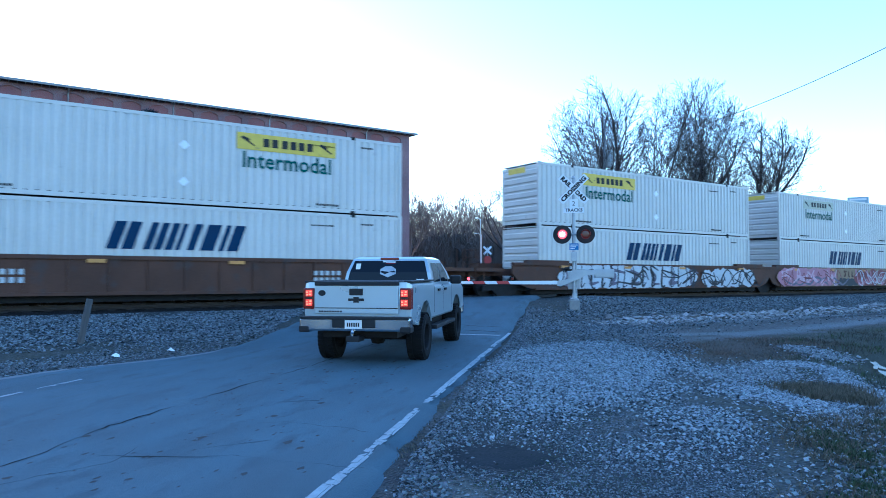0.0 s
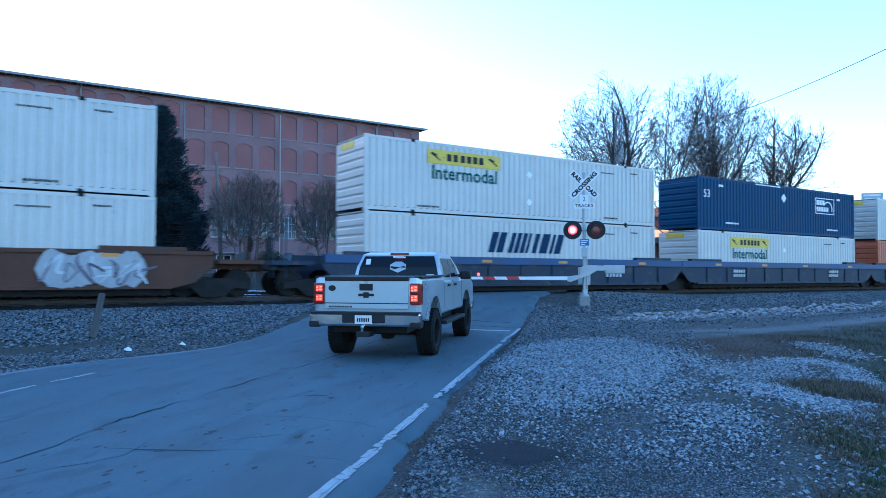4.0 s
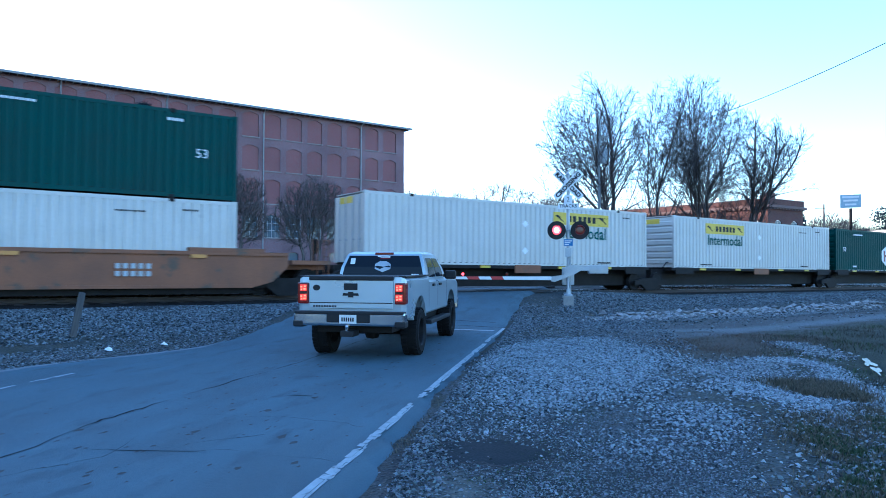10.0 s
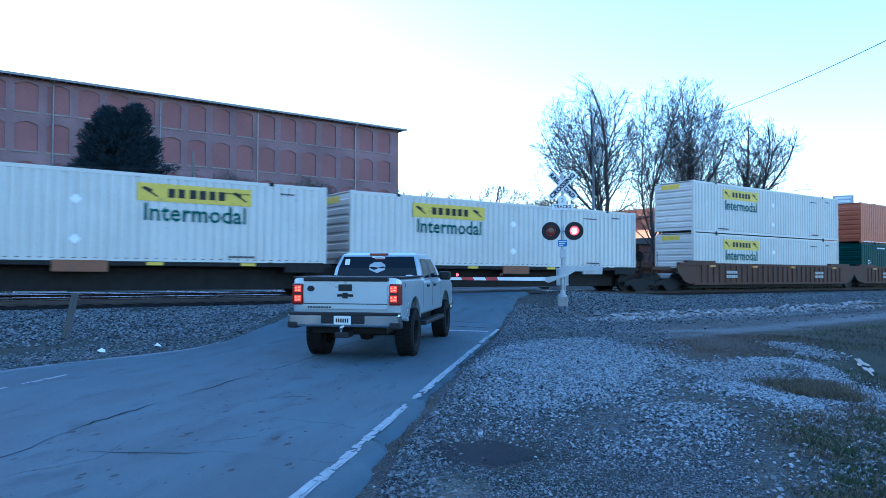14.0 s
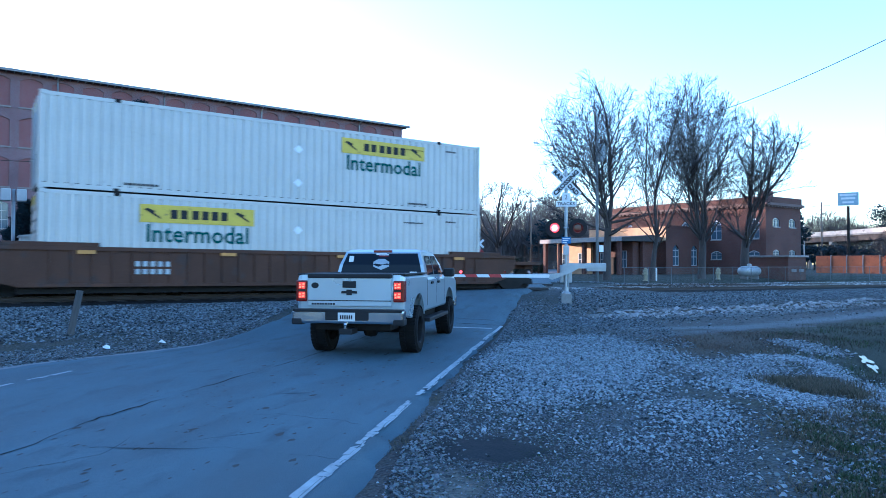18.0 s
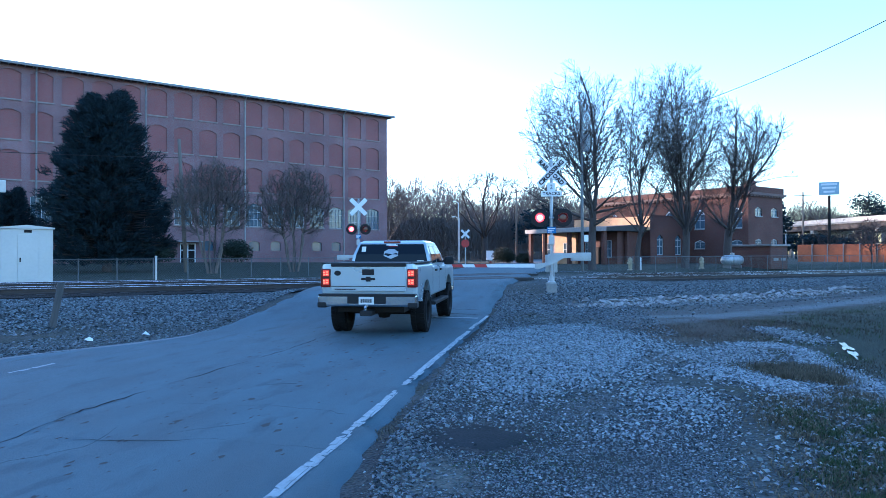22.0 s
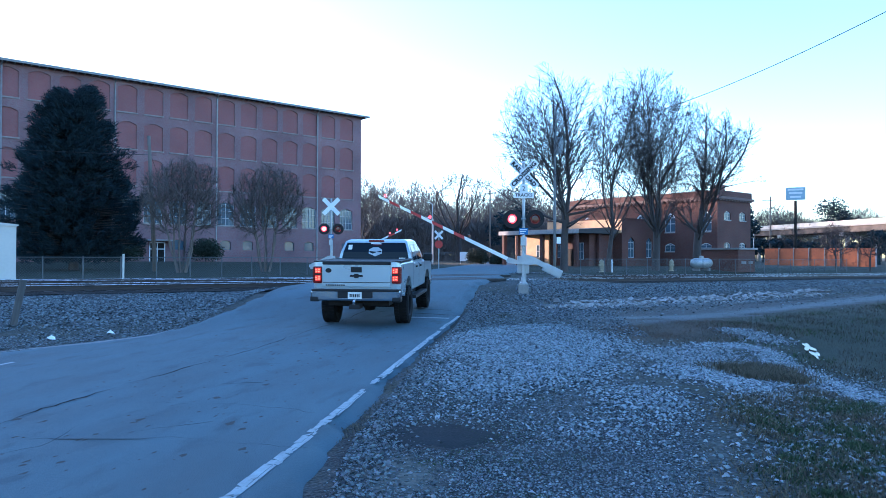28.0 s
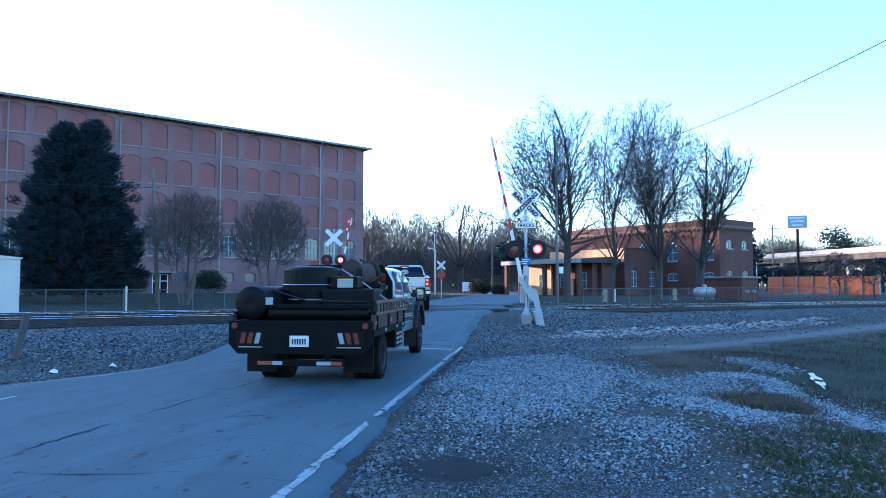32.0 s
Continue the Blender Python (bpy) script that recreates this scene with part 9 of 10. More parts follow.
def flatbed():
    """A crew-cab flatbed work truck; y ahead, from the middle of its front axle on the road."""
    t = thing("flatbed_truck", "white and grey crew-cab flatbed work truck with loaded bed", "truck", "")
    R_, rear = 0.41, -4.75
    low = 0.62
    out = [(-3.05, low), (-0.62, low)] + arc(0, 0.62, 0.60, 172, 8) + [(0.62, low), (0.80, 0.62), (0.88, 0.85), (0.86, 1.18), (0.72, 1.32), (0.3, 1.40), (-0.62, 1.48), (-0.8, 1.48), (-3.05, 1.46)]
    # below the blue stripe this grey stands in for white sill paint in shade
    part("body", body_shell(out, 1.0, 0.04), M_FLEET_GREY, t, "grey-green wrapped lower body")
    cab = loft([[(0.99, -3.05, 1.44), (-0.99, -3.05, 1.44), (-0.99, -0.55, 1.44), (0.99, -0.55, 1.44)],
                [(0.93, -3.04, 1.75), (-0.93, -3.04, 1.75), (-0.93, -0.92, 1.75), (0.93, -0.92, 1.75)],
                [(0.82, -2.98, 2.01), (-0.82, -2.98, 2.01), (-0.82, -1.38, 2.01), (0.82, -1.38, 2.01)],
                [(0.70, -2.85, 2.06), (-0.70, -2.85, 2.06), (-0.70, -1.55, 2.06), (0.70, -1.55, 2.06)]])
    part("cab", cab, M_FLEET_WHITE, t, "white cab")
    part("bonnet", loft([[(-0.95, -0.6, 1.36), (0.95, -0.6, 1.36), (0.88, -0.6, 1.53), (-0.88, -0.6, 1.53)], [(-0.97, 0.2, 1.22), (0.97, 0.2, 1.22), (0.86, 0.2, 1.47), (-0.86, 0.2, 1.47)], [(-0.93, 0.62, 1.12), (0.93, 0.62, 1.12), (0.80, 0.62, 1.41), (-0.80, 0.62, 1.41)], [(-0.82, 0.86, 1.05), (0.82, 0.86, 1.05), (0.74, 0.84, 1.26), (-0.74, 0.84, 1.26)]]), M_FLEET_WHITE, t, "white bonnet")
    part("windscreen", strip_pane([((-0.9, -0.62, 1.50), (0.9, -0.62, 1.50)), ((-0.86, -0.91, 1.75), (0.86, -0.91, 1.75)), ((-0.78, -1.32, 2.03), (0.78, -1.32, 2.03))]), M_GLASS, t)
    # the blue base colour adds painted sky reflection to the gloss
    glassy = glass("sky_lit_glass", (0.05, 0.09, 0.12), 0.03)
    for s in (-1, 1):
        for y0, y1, y2, y3 in ((-2.80, -2.02, -2.02, -2.72), (-1.88, -0.92, -1.36, -1.88)):
            part("side_window", strip_pane([((s * 0.986, y0, 1.50), (s * 0.986, y1, 1.50)), ((s * 0.938, y0 * 0.5 + y3 * 0.5, 1.75), (s * 0.938, y1 * 0.5 + y2 * 0.5, 1.75)), ((s * 0.858, y3, 1.98), (s * 0.858, y2, 1.98))]), glassy, t, "side window reflecting the sky")
        m = part("mirror", Geo().box(s * 1.22 - 0.12, s * 1.22 + 0.12, -0.95, -0.83, 1.30, 1.63, bev=0.045), M_TRIM_BLACK, t, "tall black towing mirror")
        part("arm", Geo().box(min(s * 0.98, s * 1.12), max(s * 0.98, s * 1.12), -0.93, -0.85, 1.40, 1.50), M_TRIM_BLACK, m)
        part("mirror_glass", Geo().box(s * 1.22 - 0.085, s * 1.22 + 0.085, -0.957, -0.95, 1.35, 1.58), M_MIRROR, m, "mirror glass")
        for y in (-2.05, -0.85, -3.0):
            part("door_gap", Geo().box(s * 1.0 - 0.004, s * 1.0 + 0.004, y, y + 0.014, 0.75, 1.46), M_TRIM_BLACK, t)
        for y in (-2.72, -1.78):
            part("door_handle", Geo().box(s * 1.0 - 0.02, s * 1.0 + 0.03, y, y + 0.2, 1.24, 1.30, bev=0.01), M_TRIM_BLACK, t)
        g = Geo()
        k1, k0 = arc(0, 0.62, 0.74, 178, 2), arc(0, 0.62, 0.58, 178, 2)
        ring = [(s * 1.01, y, z) for y, z in k1] + [(s * 1.01, y, z) for y, z in k0[::-1]]
        ring2 = [(s * 1.10, y * 0.98, z - 0.01) for y, z in k1] + [(s * 1.10, y, z) for y, z in k0[::-1]]
        part("wheel_arch", loft([ring, ring2]), M_TRIM_BLACK, t, "black flared wheel arch")
        part("mud_flap", Geo().box(s * 0.92 - 0.14, s * 0.92 + 0.14, -0.72, -0.69, 0.22, 0.75), M_TRIM_BLACK, t)
        def band(z0a, z0b, h, mat, name, y0=-3.0, y1=-0.6, lift=0.006):
            q = Geo().add([(s * (1.0 + lift), y0, z0a), (s * (1.0 + lift), y1, z0b), (s * (1.0 + lift), y1, z0b + h * 0.7), (s * (1.0 + lift), y0, z0a + h)], [(0, 1, 2, 3)])
            part(name, q, mat, t)
        band(0.72, 0.84, 0.07, M_FLEET_BLUE, "blue_stripe")
        band(0.80, 0.90, 0.04, M_FLEET_WHITE, "white_stripe")
        band(1.36, 1.40, 0.05, M_FLEET_WHITE, "white_stripe", -3.0, 0.6)
        disc = Geo()
        disc.v = [(s * 1.008, -2.42 + 0.36 * math.cos(a), 1.12 + 0.30 * math.sin(a)) for a in [k * math.tau / 24 for k in range(24)]]
        disc.f = [tuple(range(24))]
        part("blue_disc", disc, M_FLEET_BLUE, t, "blue round emblem")
        blot = Geo()
        blot.v = [(s * 1.013, y, z) for y, z in [(-2.58, 1.30), (-2.25, 1.32), (-2.05, 1.22), (-2.1, 1.05), (-2.22, 0.92), (-2.5, 0.90), (-2.56, 1.1)]]
        blot.f = [tuple(range(7))]
        part("white_blot", blot, M_FLEET_WHITE, t, "white irregular emblem shape")
        for y, z, h, n_, w_ in ((-1.98, 1.04, 0.25, 9, 0.095), (-1.98, 0.86, 0.13, 13, 0.062)):
            for k in range(n_):
                a = y + k * (1.12 / n_)
                top = h * (1.0 if k in (0, 4) else 0.78)
                e_ = 0.016
                back = part("name_outline", Geo().add([(s * 1.009, a - e_, z - e_), (s * 1.009, a + w_ + e_, z - e_), (s * 1.009, a + w_ + e_, z + top + e_), (s * 1.009, a - e_, z + top + e_)], [(0, 1, 2, 3)]), M_FLEET_WHITE, t, "white outline of a letter")
                part("name_bar", Geo().add([(s * 1.013, a, z), (s * 1.013, a + w_, z), (s * 1.013, a + w_, z + top), (s * 1.013, a, z + top)], [(0, 1, 2, 3)]), M_TRIM_BLACK, back, "dark bar in place of a letter")
        q = Geo().add([(s * 0.995, -3.0, 1.50), (s * 0.995, -1.9, 1.46), (s * 0.995, -1.9, 1.50), (s * 0.978, -3.0, 1.58)], [(0, 1, 2, 3)])
        part("blue_stripe", q, M_FLEET_BLUE, t)
    part("grille", Geo().box(-0.75, 0.75, 0.84, 0.92, 0.85, 1.20, bev=0.02), M_TRIM_BLACK, t)
    part("front_bumper", Geo().box(-0.98, 0.98, 0.80, 0.98, 0.52, 0.80, bev=0.05), M_TRIM_BLACK, t)
    b0, b1, hw = -6.15, -3.2, 1.2
    part("frame", Geo().box(-0.45, 0.45, b0 + 0.2, -0.5, 0.6, 0.82), M_DARK, t, "dark frame rails")
    part("deck", Geo().box(-hw, hw, b0, b1, 1.0, 1.1, bev=0.01), M_BED, t, "black steel deck")
    tail = part("rear_skirt", Geo().prism([(-hw, 1.1), (hw, 1.1), (hw, 0.72), (hw - 0.15, 0.56), (-hw + 0.15, 0.56), (-hw, 0.72)], 'y', b0 - 0.06, b0 + 0.02), M_BED, t, "black rear skirt")
    for s in (-1, 1):
        part("lamp_recess", Geo().box(s * (hw - 0.37) - 0.25, s * (hw - 0.37) + 0.25, b0 - 0.066, b0 - 0.058, 0.70, 0.93, bev=0.003), M_TARP, tail, "dark lamp recess")
        for k, mt in enumerate((M_LENS, M_LENS_RED, M_LENS_RED)):
            x = s * (hw - 0.50) + s * k * 0.125
            part("tail_lamp", Geo().prism([(x - 0.038 - s * 0.02, 0.905), (x + 0.038 - s * 0.02, 0.905), (x + 0.038 + s * 0.02, 0.73), (x - 0.038 + s * 0.02, 0.73)], 'y', b0 - 0.08, b0 - 0.064), mt, tail, "clear lamp lens" if k == 0 else "red lamp lens")
        part("lamp_strip", Geo().box(s * (hw - 0.37) - 0.2, s * (hw - 0.37) + 0.2, b0 - 0.075, b0 - 0.06, 0.665, 0.68), M_GALV, tail)
        part("marker_lamp", Geo().lathe([(0.0, 0.02), (0.05, 0.02), (0.05, 0.0)], 12, Matrix.Translation((s * (hw - 0.1), b0 - 0.06, 1.02)) @ Matrix.Rotation(math.pi / 2, 4, 'X')), M_LENS_RED, tail)
        part("side_rail", Geo().box(s * hw - 0.03, s * hw + 0.03, b0, b1, 0.84, 0.955, bev=0.01), M_BED, t)
        part("side_board", Geo().box(s * hw - 0.025, s * hw + 0.025, b0 + 0.02, b1 - 0.05, 0.96, 1.20, bev=0.008), M_BOARD, t)
        for y in (b0 + 0.9, b0 + 2.0, b1 - 0.3):
            part("reflective_tape", Geo().box(s * hw - 0.034, s * hw + 0.034, y, y + 0.16, 0.88, 0.93), M_TRIM, t, "pale reflective tape")
        for y in (b0 + 0.25, b0 + 1.2, b0 + 2.1, b1 - 0.15):
            part("stake", Geo().box(s * hw - 0.035, s * hw + 0.045, y - 0.05, y + 0.05, 0.94, 1.24), M_BED, t)
        for y in (b0 + 0.05, b0 + 1.35):
            part("side_reflector", Geo().box(s * hw - 0.036, s * hw + 0.036, y, y + 0.2, 1.03, 1.09), M_ORANGE_REFLECTOR, t, "orange side reflector")
        bx = part("tool_box", Geo().box(s * 0.95 - 0.24, s * 0.95 + 0.24, b1 - 0.85, b1 - 0.05, 0.48, 0.98, bev=0.02), M_BED, t, "black underbody tool box")
        for r in range(3):
            for k in range(2):
                part("print_bar", Geo().box(s * 1.19 - 0.006, s * 1.19 + 0.008, b1 - 0.72 + k * 0.3, b1 - 0.47 + k * 0.3, 0.54 + r * 0.09, 0.585 + r * 0.09), M_TRIM, bx)
        part("rear_mud_flap", Geo().box(s * 0.85 - 0.26, s * 0.85 + 0.26, b0 + 0.5, b0 + 0.53, 0.2, 0.95), M_TARP, t)
    p = part("number_plate", Geo().box(-0.16, 0.16, b0 - 0.075, b0 - 0.06, 0.68, 0.86), M_PLATE, t, "white number plate")
    for k in range(6):
        part("plate_bar", Geo().box(-0.12 + k * 0.042, -0.095 + k * 0.042, b0 - 0.079, b0 - 0.075, 0.72, 0.81), M_TRIM_BLACK, p)
    part("rear_bumper", Geo().box(-0.72, 0.72, b0 - 0.02, b0 + 0.1, 0.36, 0.46, bev=0.01), M_BED, t)
    for s in (-1, 1):
        part("bumper_tape", Geo().box(s * 0.5 - 0.22, s * 0.5 + 0.02, b0 - 0.026, b0 - 0.02, 0.38, 0.44), M_ORANGE_REFLECTOR if s < 0 else M_LENS, t)
        part("bumper_tape", Geo().box(s * 0.5 + 0.03, s * 0.5 + 0.2, b0 - 0.026, b0 - 0.02, 0.38, 0.44), M_LENS if s < 0 else M_ORANGE_REFLECTOR, t)
        part("bumper_bracket", Geo().box(s * 0.45 - 0.04, s * 0.45 + 0.04, b0 + 0.02, b0 + 0.1, 0.4, 0.8), M_BED, t)
    rack = part("headache_rack", Geo().prism([(-0.98, 1.1), (0.98, 1.1), (0.98, 1.75), (0.78, 2.1), (-0.78, 2.1), (-0.98, 1.75)], 'y', b1 - 0.06, b1 - 0.02), M_BED, t, "black headache rack behind the cab")
    for z in (1.5, 1.62, 1.74, 1.86):
        part("louvre", Geo().box(-0.5, 0.5, b1 - 0.075, b1 - 0.06, z, z + 0.05), M_GALV, rack)
    for s in (-1, 1):
        part("rack_lamp", Geo().box(s * 0.66 - 0.04, s * 0.66 + 0.04, b1 - 0.085, b1 - 0.06, 1.8, 1.98, bev=0.01), M_LENS, rack)
        part("rack_lamp", Geo().box(s * 0.79 - 0.045, s * 0.79 + 0.045, b1 - 0.085, b1 - 0.06, 1.74, 1.92, bev=0.01), M_LENS_RED, rack)
    part("beacon", Geo().box(-0.75, -0.6, b1 - 0.06, b1 + 0.0, 2.1, 2.18), M_TAIL, t, "small red lamp on the rack")
    ld = part("ladder", Geo().box(hw + 0.045, hw + 0.085, b0 + 0.05, b1 - 0.02, 1.19, 1.235).box(hw + 0.045, hw + 0.085, b0 + 0.05, b1 - 0.02, 1.385, 1.43), M_LADDER, t, "brown ladder along the side")
    y = b0 + 0.15
    while y < b1 - 0.1:
        part("rung", Geo().box(hw + 0.05, hw + 0.08, y, y + 0.045, 1.235, 1.385), M_LADDER, ld)
        y += 0.28
    def roll(x, y, z, r, length, turn, label):
        m = pose(x, y, z, 0, 0, turn) @ Matrix.Rotation(math.pi / 2, 4, 'Y')
        g = Geo().lathe([(0.0, -length / 2 + 0.02), (r * 0.28, -length / 2), (r * 0.95, -length / 2), (r, -length / 2 + 0.03), (r * 0.98, 0), (r, length / 2 - 0.03), (r * 0.95, length / 2), (r * 0.3, length / 2)], 22, m)
        return part("membrane_roll", g, M_TARP, t, label, smooth=True)
    roll(-0.84, b0 + 0.80, 1.385, 0.285, 1.45, 86, "thick roll of black membrane")
    roll(0.25, b0 + 0.22, 1.22, 0.115, 1.7, 1, "thin roll of black membrane")
    tub = part("tub", Geo().lathe([(0.0, 2.02), (0.30, 2.03), (0.47, 2.0), (0.52, 1.95), (0.53, 1.70), (0.545, 1.68), (0.53, 1.66), (0.53, 1.46), (0.545, 1.44), (0.53, 1.42), (0.53, 1.1), (0, 1.1)], 30, Matrix.Translation((-0.22, b0 + 1.35, 0))), M_TARP, t, "large black ribbed tub", smooth=False)
    for z in (1.69, 1.43):
        part("band", Geo().lathe([(0.546, z - 0.008), (0.552, z), (0.546, z + 0.008)], 30, Matrix.Translation((-0.22, b0 + 1.35, 0))), M_GALV, tub, "thin pale band")
    part("load_box", Geo().box(0.12, 1.06, b0 + 0.75, b0 + 1.6, 1.1, 1.62, bev=0.05), M_TARP, t, "black wrapped load")
    part("load_box", Geo().box(0.22, 0.72, b0 + 0.95, b0 + 1.5, 1.62, 1.84, bev=0.03), M_TARP, t, "black wrapped load")
    part("label_card", Geo().box(0.36, 0.64, b0 + 0.93, b0 + 0.95, 1.64, 1.80), M_LENS, t, "pale paper label")
    part("label_stripe", Geo().box(0.36, 0.64, b0 + 0.925, b0 + 0.931, 1.775, 1.80), M_YELLOW, t)
    part("label_card", Geo().box(-0.62, -0.50, b0 + 0.05, b0 + 0.07, 1.36, 1.48, pose(0, 0, 0)), M_LENS, t, "pale paper label")
    part("rear_bar", Geo().box(-0.58, hw, b0 + 0.08, b0 + 0.14, 1.30, 1.37, bev=0.01), M_BED, t, "weathered bar across the tail")
    part("valve", Geo().tube([(0.55, b0 + 1.75, 1.6), (0.55, b0 + 1.75, 2.0)], 0.05, 8), M_DARK, t)
    part("valve", Geo().tube([(0.42, b0 + 1.7, 1.6), (0.42, b0 + 1.7, 1.86)], 0.035, 8), M_GALV, t)
    part("side_load", Geo().box(0.15, 1.0, b0 + 1.62, b1 - 0.9, 1.1, 1.6, bev=0.03), M_TARP, t, "black stacked load")
    rm = pose(0.50, b1 - 0.85, 1.90, 0, 0, 62) @ Matrix.Rotation(math.pi / 2, 4, 'Y')
    reel = part("hose_reel", Geo().lathe([(0.0, -0.27), (0.28, -0.27), (0.28, -0.24), (0.10, -0.235), (0.10, 0.235), (0.28, 0.24), (0.28, 0.27), (0, 0.27)], 26, rm), material("dark_reel", (0.022, 0.016, 0.014), 0.8), t, "dark reel with round flanges")
    coil = Geo()
    for k in range(9):
        c = -0.212 + k * 0.053
        coil.lathe([(0.15, c - 0.027), (0.195, c - 0.018), (0.205, c), (0.195, c + 0.018), (0.15, c + 0.027)], 24, rm)
    part("hose_coil", coil, material("brown_hose", (0.085, 0.062, 0.050), 0.85, var=0.3), reel, "coiled brown hose", kind="stuff")
    part("hose_end", Geo().tube([(0.66, b1 - 0.72, 1.98), (0.78, b1 - 0.66, 1.80), (0.88, b1 - 0.58, 1.66), (0.92, b1 - 0.40, 1.60), (0.90, b1 - 0.25, 1.66)], 0.018, 6), M_LADDER, reel, "brown hose end")
    part("stand", Geo().box(0.30, 0.70, b1 - 1.0, b1 - 0.68, 1.1, 1.72, bev=0.02), M_BED, reel)
    part("pump_box", Geo().box(0.35, 1.0, b1 - 1.35, b1 - 0.85, 1.1, 1.72, bev=0.03), M_BED, t, "black pump box")
    part("strap", Geo().tube([(hw, b0 + 1.2, 1.42), (0.75, b0 + 1.3, 1.72), (0.3, b0 + 1.4, 1.98)], 0.013, 5), M_LENS, t, "pale tie-down strap")
    part("strap", Geo().tube([(-0.9, b0 + 0.6, 1.66), (0.0, b0 + 0.3, 1.42), (hw, b0 + 0.9, 1.38)], 0.018, 5), M_TRIM_BLACK, t)
    part("hose", Geo().tube([(0.4, b1 - 0.5, 2.2), (0.9, b1 - 0.7, 1.9), (0.8, b1 - 1.1, 1.76), (0.5, b1 - 1.5, 1.7), (0.2, b1 - 1.3, 1.65)], 0.02, 6), M_TRIM_BLACK, t)
    ws = [wheel("wheel", t, s * 0.95, 0.0, R_, 0.24, M_WORK_RIM, 0.07) for s in (-1, 1)]
    for s in (-1, 1):
        ws.append(wheel("wheel", t, s * 0.98, rear, R_, 0.23, M_WORK_RIM, -0.06))
        ws.append(wheel("wheel", t, s * 0.72, rear, R_, 0.23, M_DARK, -0.06))
    part("axle", Geo().tube([(-0.8, rear, R_), (0.8, rear, R_)], 0.09, 8), M_DARK, t)
    return t, ws


truck, truck_wheels = pickup()
work_truck, work_wheels = flatbed()


# ---- what moves ----
TRUCK_P = [(0, 11.62, -3.97), (18.5, 11.62, -3.95), (19, 11.68, -3.93), (19.5, 11.87, -3.93), (20, 12.05, -3.92), (20.5, 12.45, -3.92), (21, 12.8, -3.90), (21.5, 13.0, -3.87), (22, 13.4, -3.85),
           (22.5, 13.62, -3.83), (23, 13.9, -3.83), (23.5, 14.08, -3.84), (25.5, 14.4, -3.91), (27.5, 14.7, -3.91), (28, 15.0, -3.90), (28.5, 15.3, -3.90), (29, 16.0, -3.94), (29.5, 17.2, -3.96),
           (30, 19.3, -4.07), (30.5, 21.7, -4.25), (31, 23.9, -4.50), (31.5, 26.3, -4.95), (32, 28.3, -5.4)]
WORK_P = [(0, 4.35 - 189.0, -3.68), (10, 4.35 - 126, -3.68), (20, 4.35 - 63, -3.68), (29, 4.35 - 6.3, -3.68), (29.5, 1.2, -3.68), (30, 4.33, -3.68), (30.5, 7.5, -3.68), (31, 10.65, -3.70), (31.4, 13.17, -3.78), (32, 16.95, -3.93)]
LIFT = [(0, 0), (26, 0), (26.6, 6), (27.5, 19), (28, 25.6), (28.5, 31), (29, 37), (29.5, 44), (30, 51), (30.5, 59), (31, 65.5), (31.4, 71), (32, 78.5)]
# the lamps change over every six tenths of a second; in thirtieths of a second
FLIPS = [round(n) for n in [537 - 18.1 * k for k in range(29, 0, -1)] + [537 + 18.3 * k for k in range(10)] + [720 + 18.05 * k for k in range(14)] if 1 < n < 955]


def value(rows, t, k=1):
    return float(np.interp(t, [r[0] for r in rows], [r[k] for r in rows]))


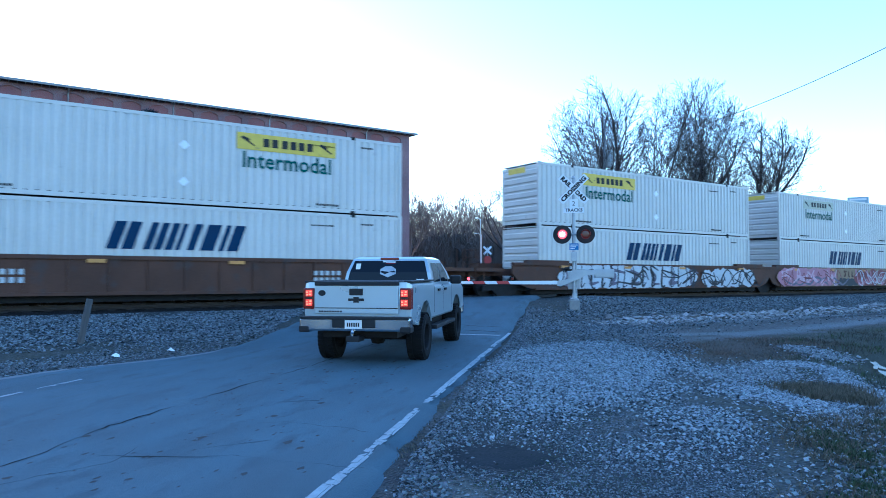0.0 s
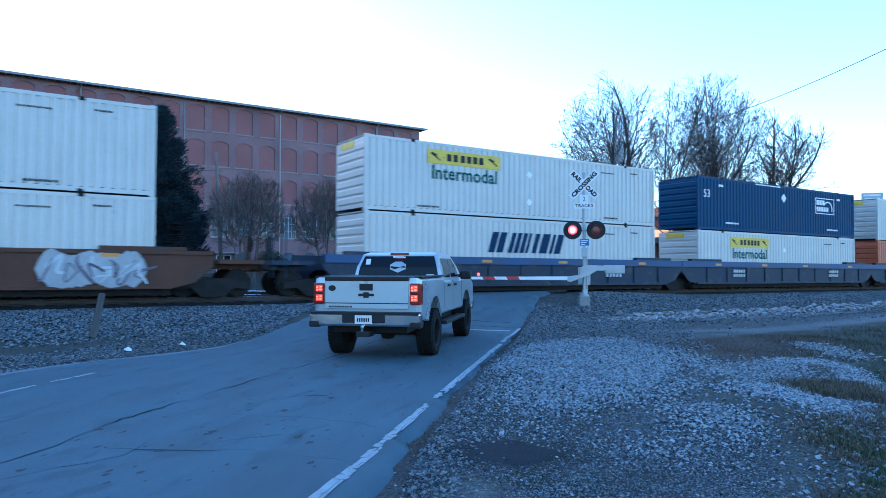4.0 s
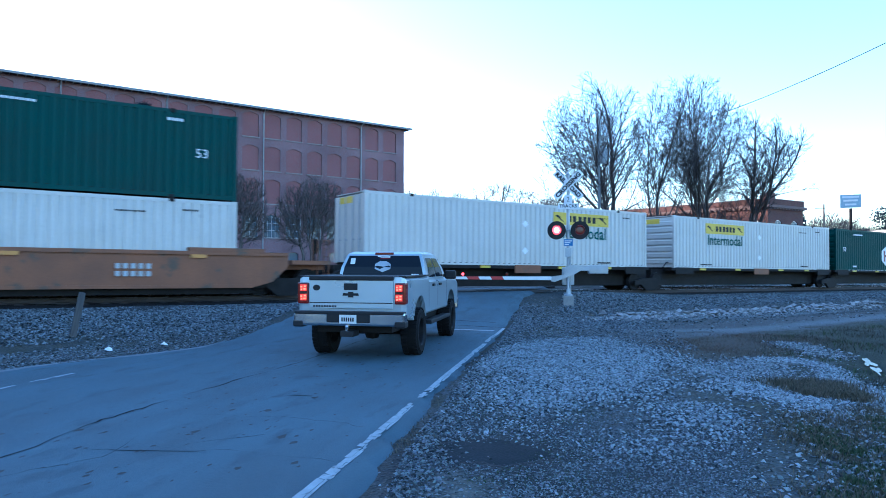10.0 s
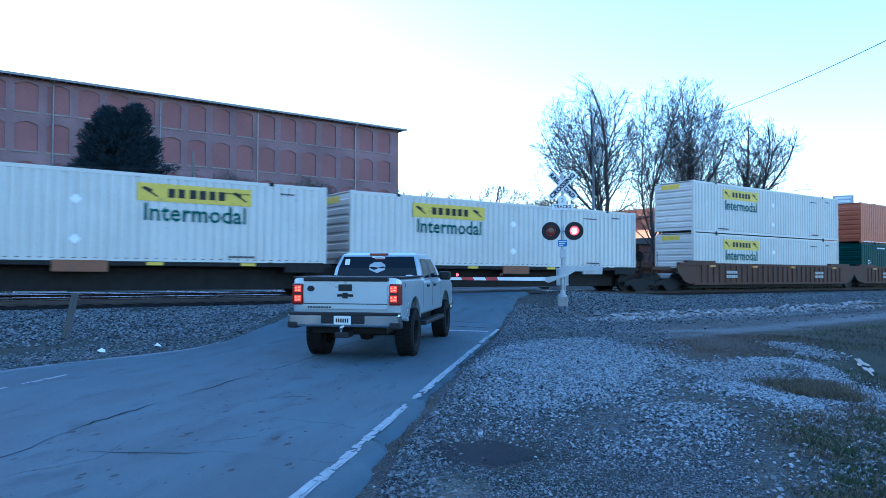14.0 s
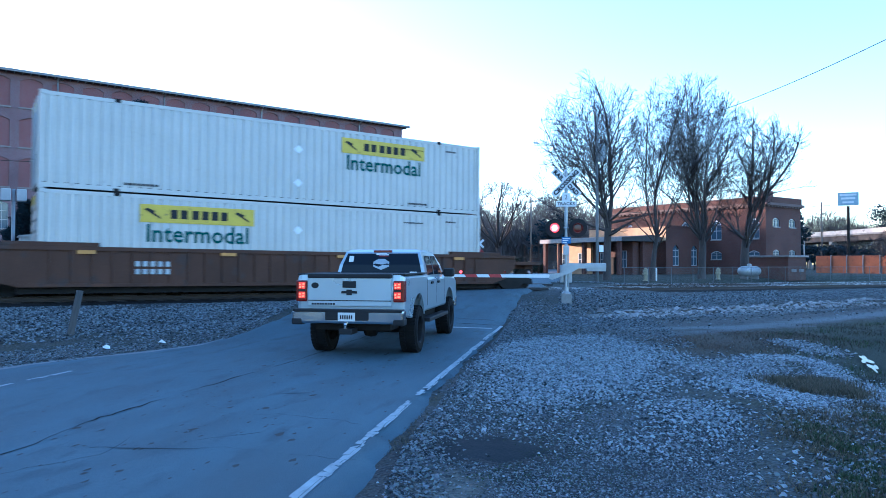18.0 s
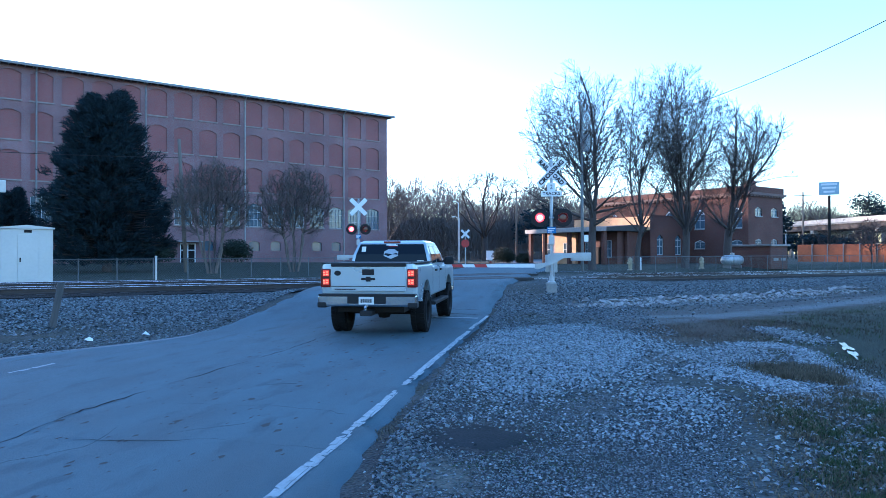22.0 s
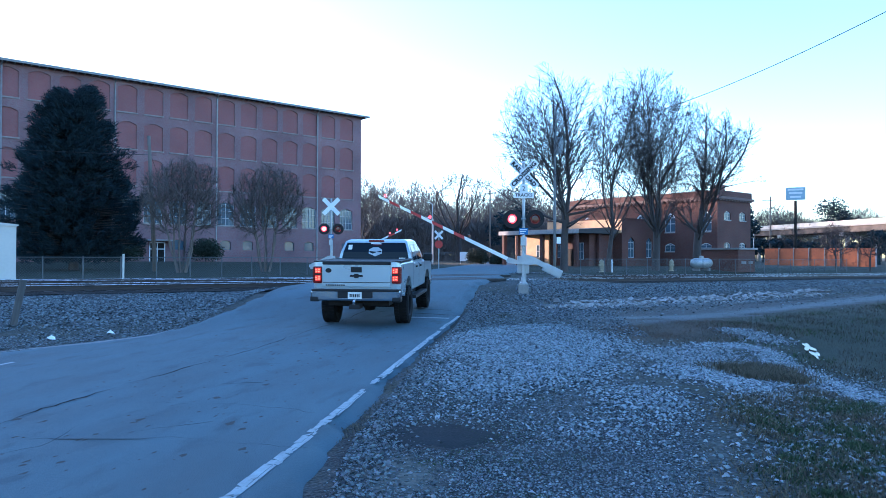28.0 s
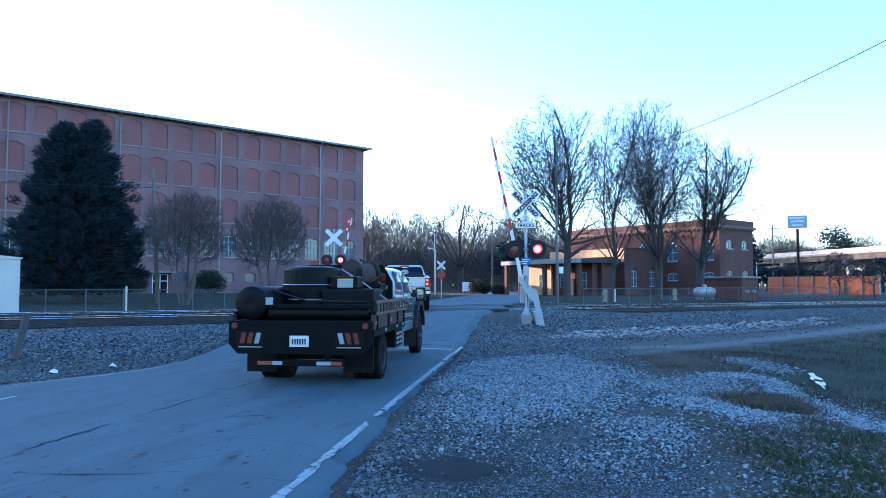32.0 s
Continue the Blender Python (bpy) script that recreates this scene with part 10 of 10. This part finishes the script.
def road_pose(p, q, turn, ahead):
    """On the road at (p, q), heading along it; ahead: how far off the axle that sets the pitch is."""
    x, y = road_at(p, q)
    x2, y2 = road_at(p + ahead, q)
    z, z2 = road_z(x, y), road_z(x2, y2)
    pitch = math.degrees(math.atan2((z2 - z) * (1 if ahead > 0 else -1), abs(ahead)))
    head = math.degrees(math.atan2(ROAD_DIR.y, ROAD_DIR.x)) - 90
    return Matrix.Translation((x, y, z)) @ pose(0, 0, 0, 0, 0, head + turn) @ pose(0, 0, 0, pitch, 0, 0)


def spin(wheels, rows, radius, step, start):
    times = [0.0] + [start + step * k for k in range(1, int((32 - start) / step) + 1)]
    for w in wheels:
        x, y, z = w.matrix_basis.translation
        p0 = value(rows, 0)
        walk(w, [(t, pose(x, y, z) @ Matrix.Rotation(-(value(rows, t) - p0) / radius, 4, 'X')) for t in times])


def motions():
    for ob in train:
        x, y, z = ob.matrix_basis.translation
        rows = []
        for t, s in SHIFT:
            mid = x - s + LENGTH / 2
            slope = (grade(mid + 4) - grade(mid - 4)) / 8
            rows.append((t, pose(x - s, y, z + grade(mid) - slope * LENGTH / 2, 0, -math.degrees(math.atan(slope)), 0)))
        walk(ob, rows)
    rows = []
    for t, p, q in TRUCK_P:
        turn = math.degrees(math.atan2(-(value(TRUCK_P, t + 0.25, 2) - value(TRUCK_P, t - 0.25, 2)), 1e-6 + value(TRUCK_P, t + 0.25) - value(TRUCK_P, t - 0.25))) if t > 29 else 0
        turn += (0.9 + 0.9 * smooth01(19, 23, t)) * smooth01(31, 28.5, t)
        rows.append((t, road_pose(p, q, turn, 4.5)))
    walk(truck, rows)
    walk(work_truck, [(t, road_pose(p, q, 1.3 * smooth01(30.6, 31.4, t), -4.75)) for t, p, q in WORK_P])
    spin(truck_wheels, TRUCK_P, 0.445, 1 / 15, 18.6)
    spin(work_wheels, WORK_P, 0.41, 1 / 15, 0.0)
    for arm, side in arms:
        x, y, z = arm.matrix_basis.translation
        walk(arm, [(t, pose(x, y, z, 0, side * a, 0)) for t, a in LIFT])
    for ob, first, at in flashers:
        lit = first
        angle = 0 if lit else 180
        rows = [(0, pose(*at, 0, 0, angle))]
        for start in FLIPS:
            for k in range(4):
                rows.append(((start + k) / FPS, pose(*at, 0, 0, angle + 60 * k)))
            angle += 180
        rows.append((32, pose(*at, 0, 0, angle)))
        walk(ob, rows)


motions()
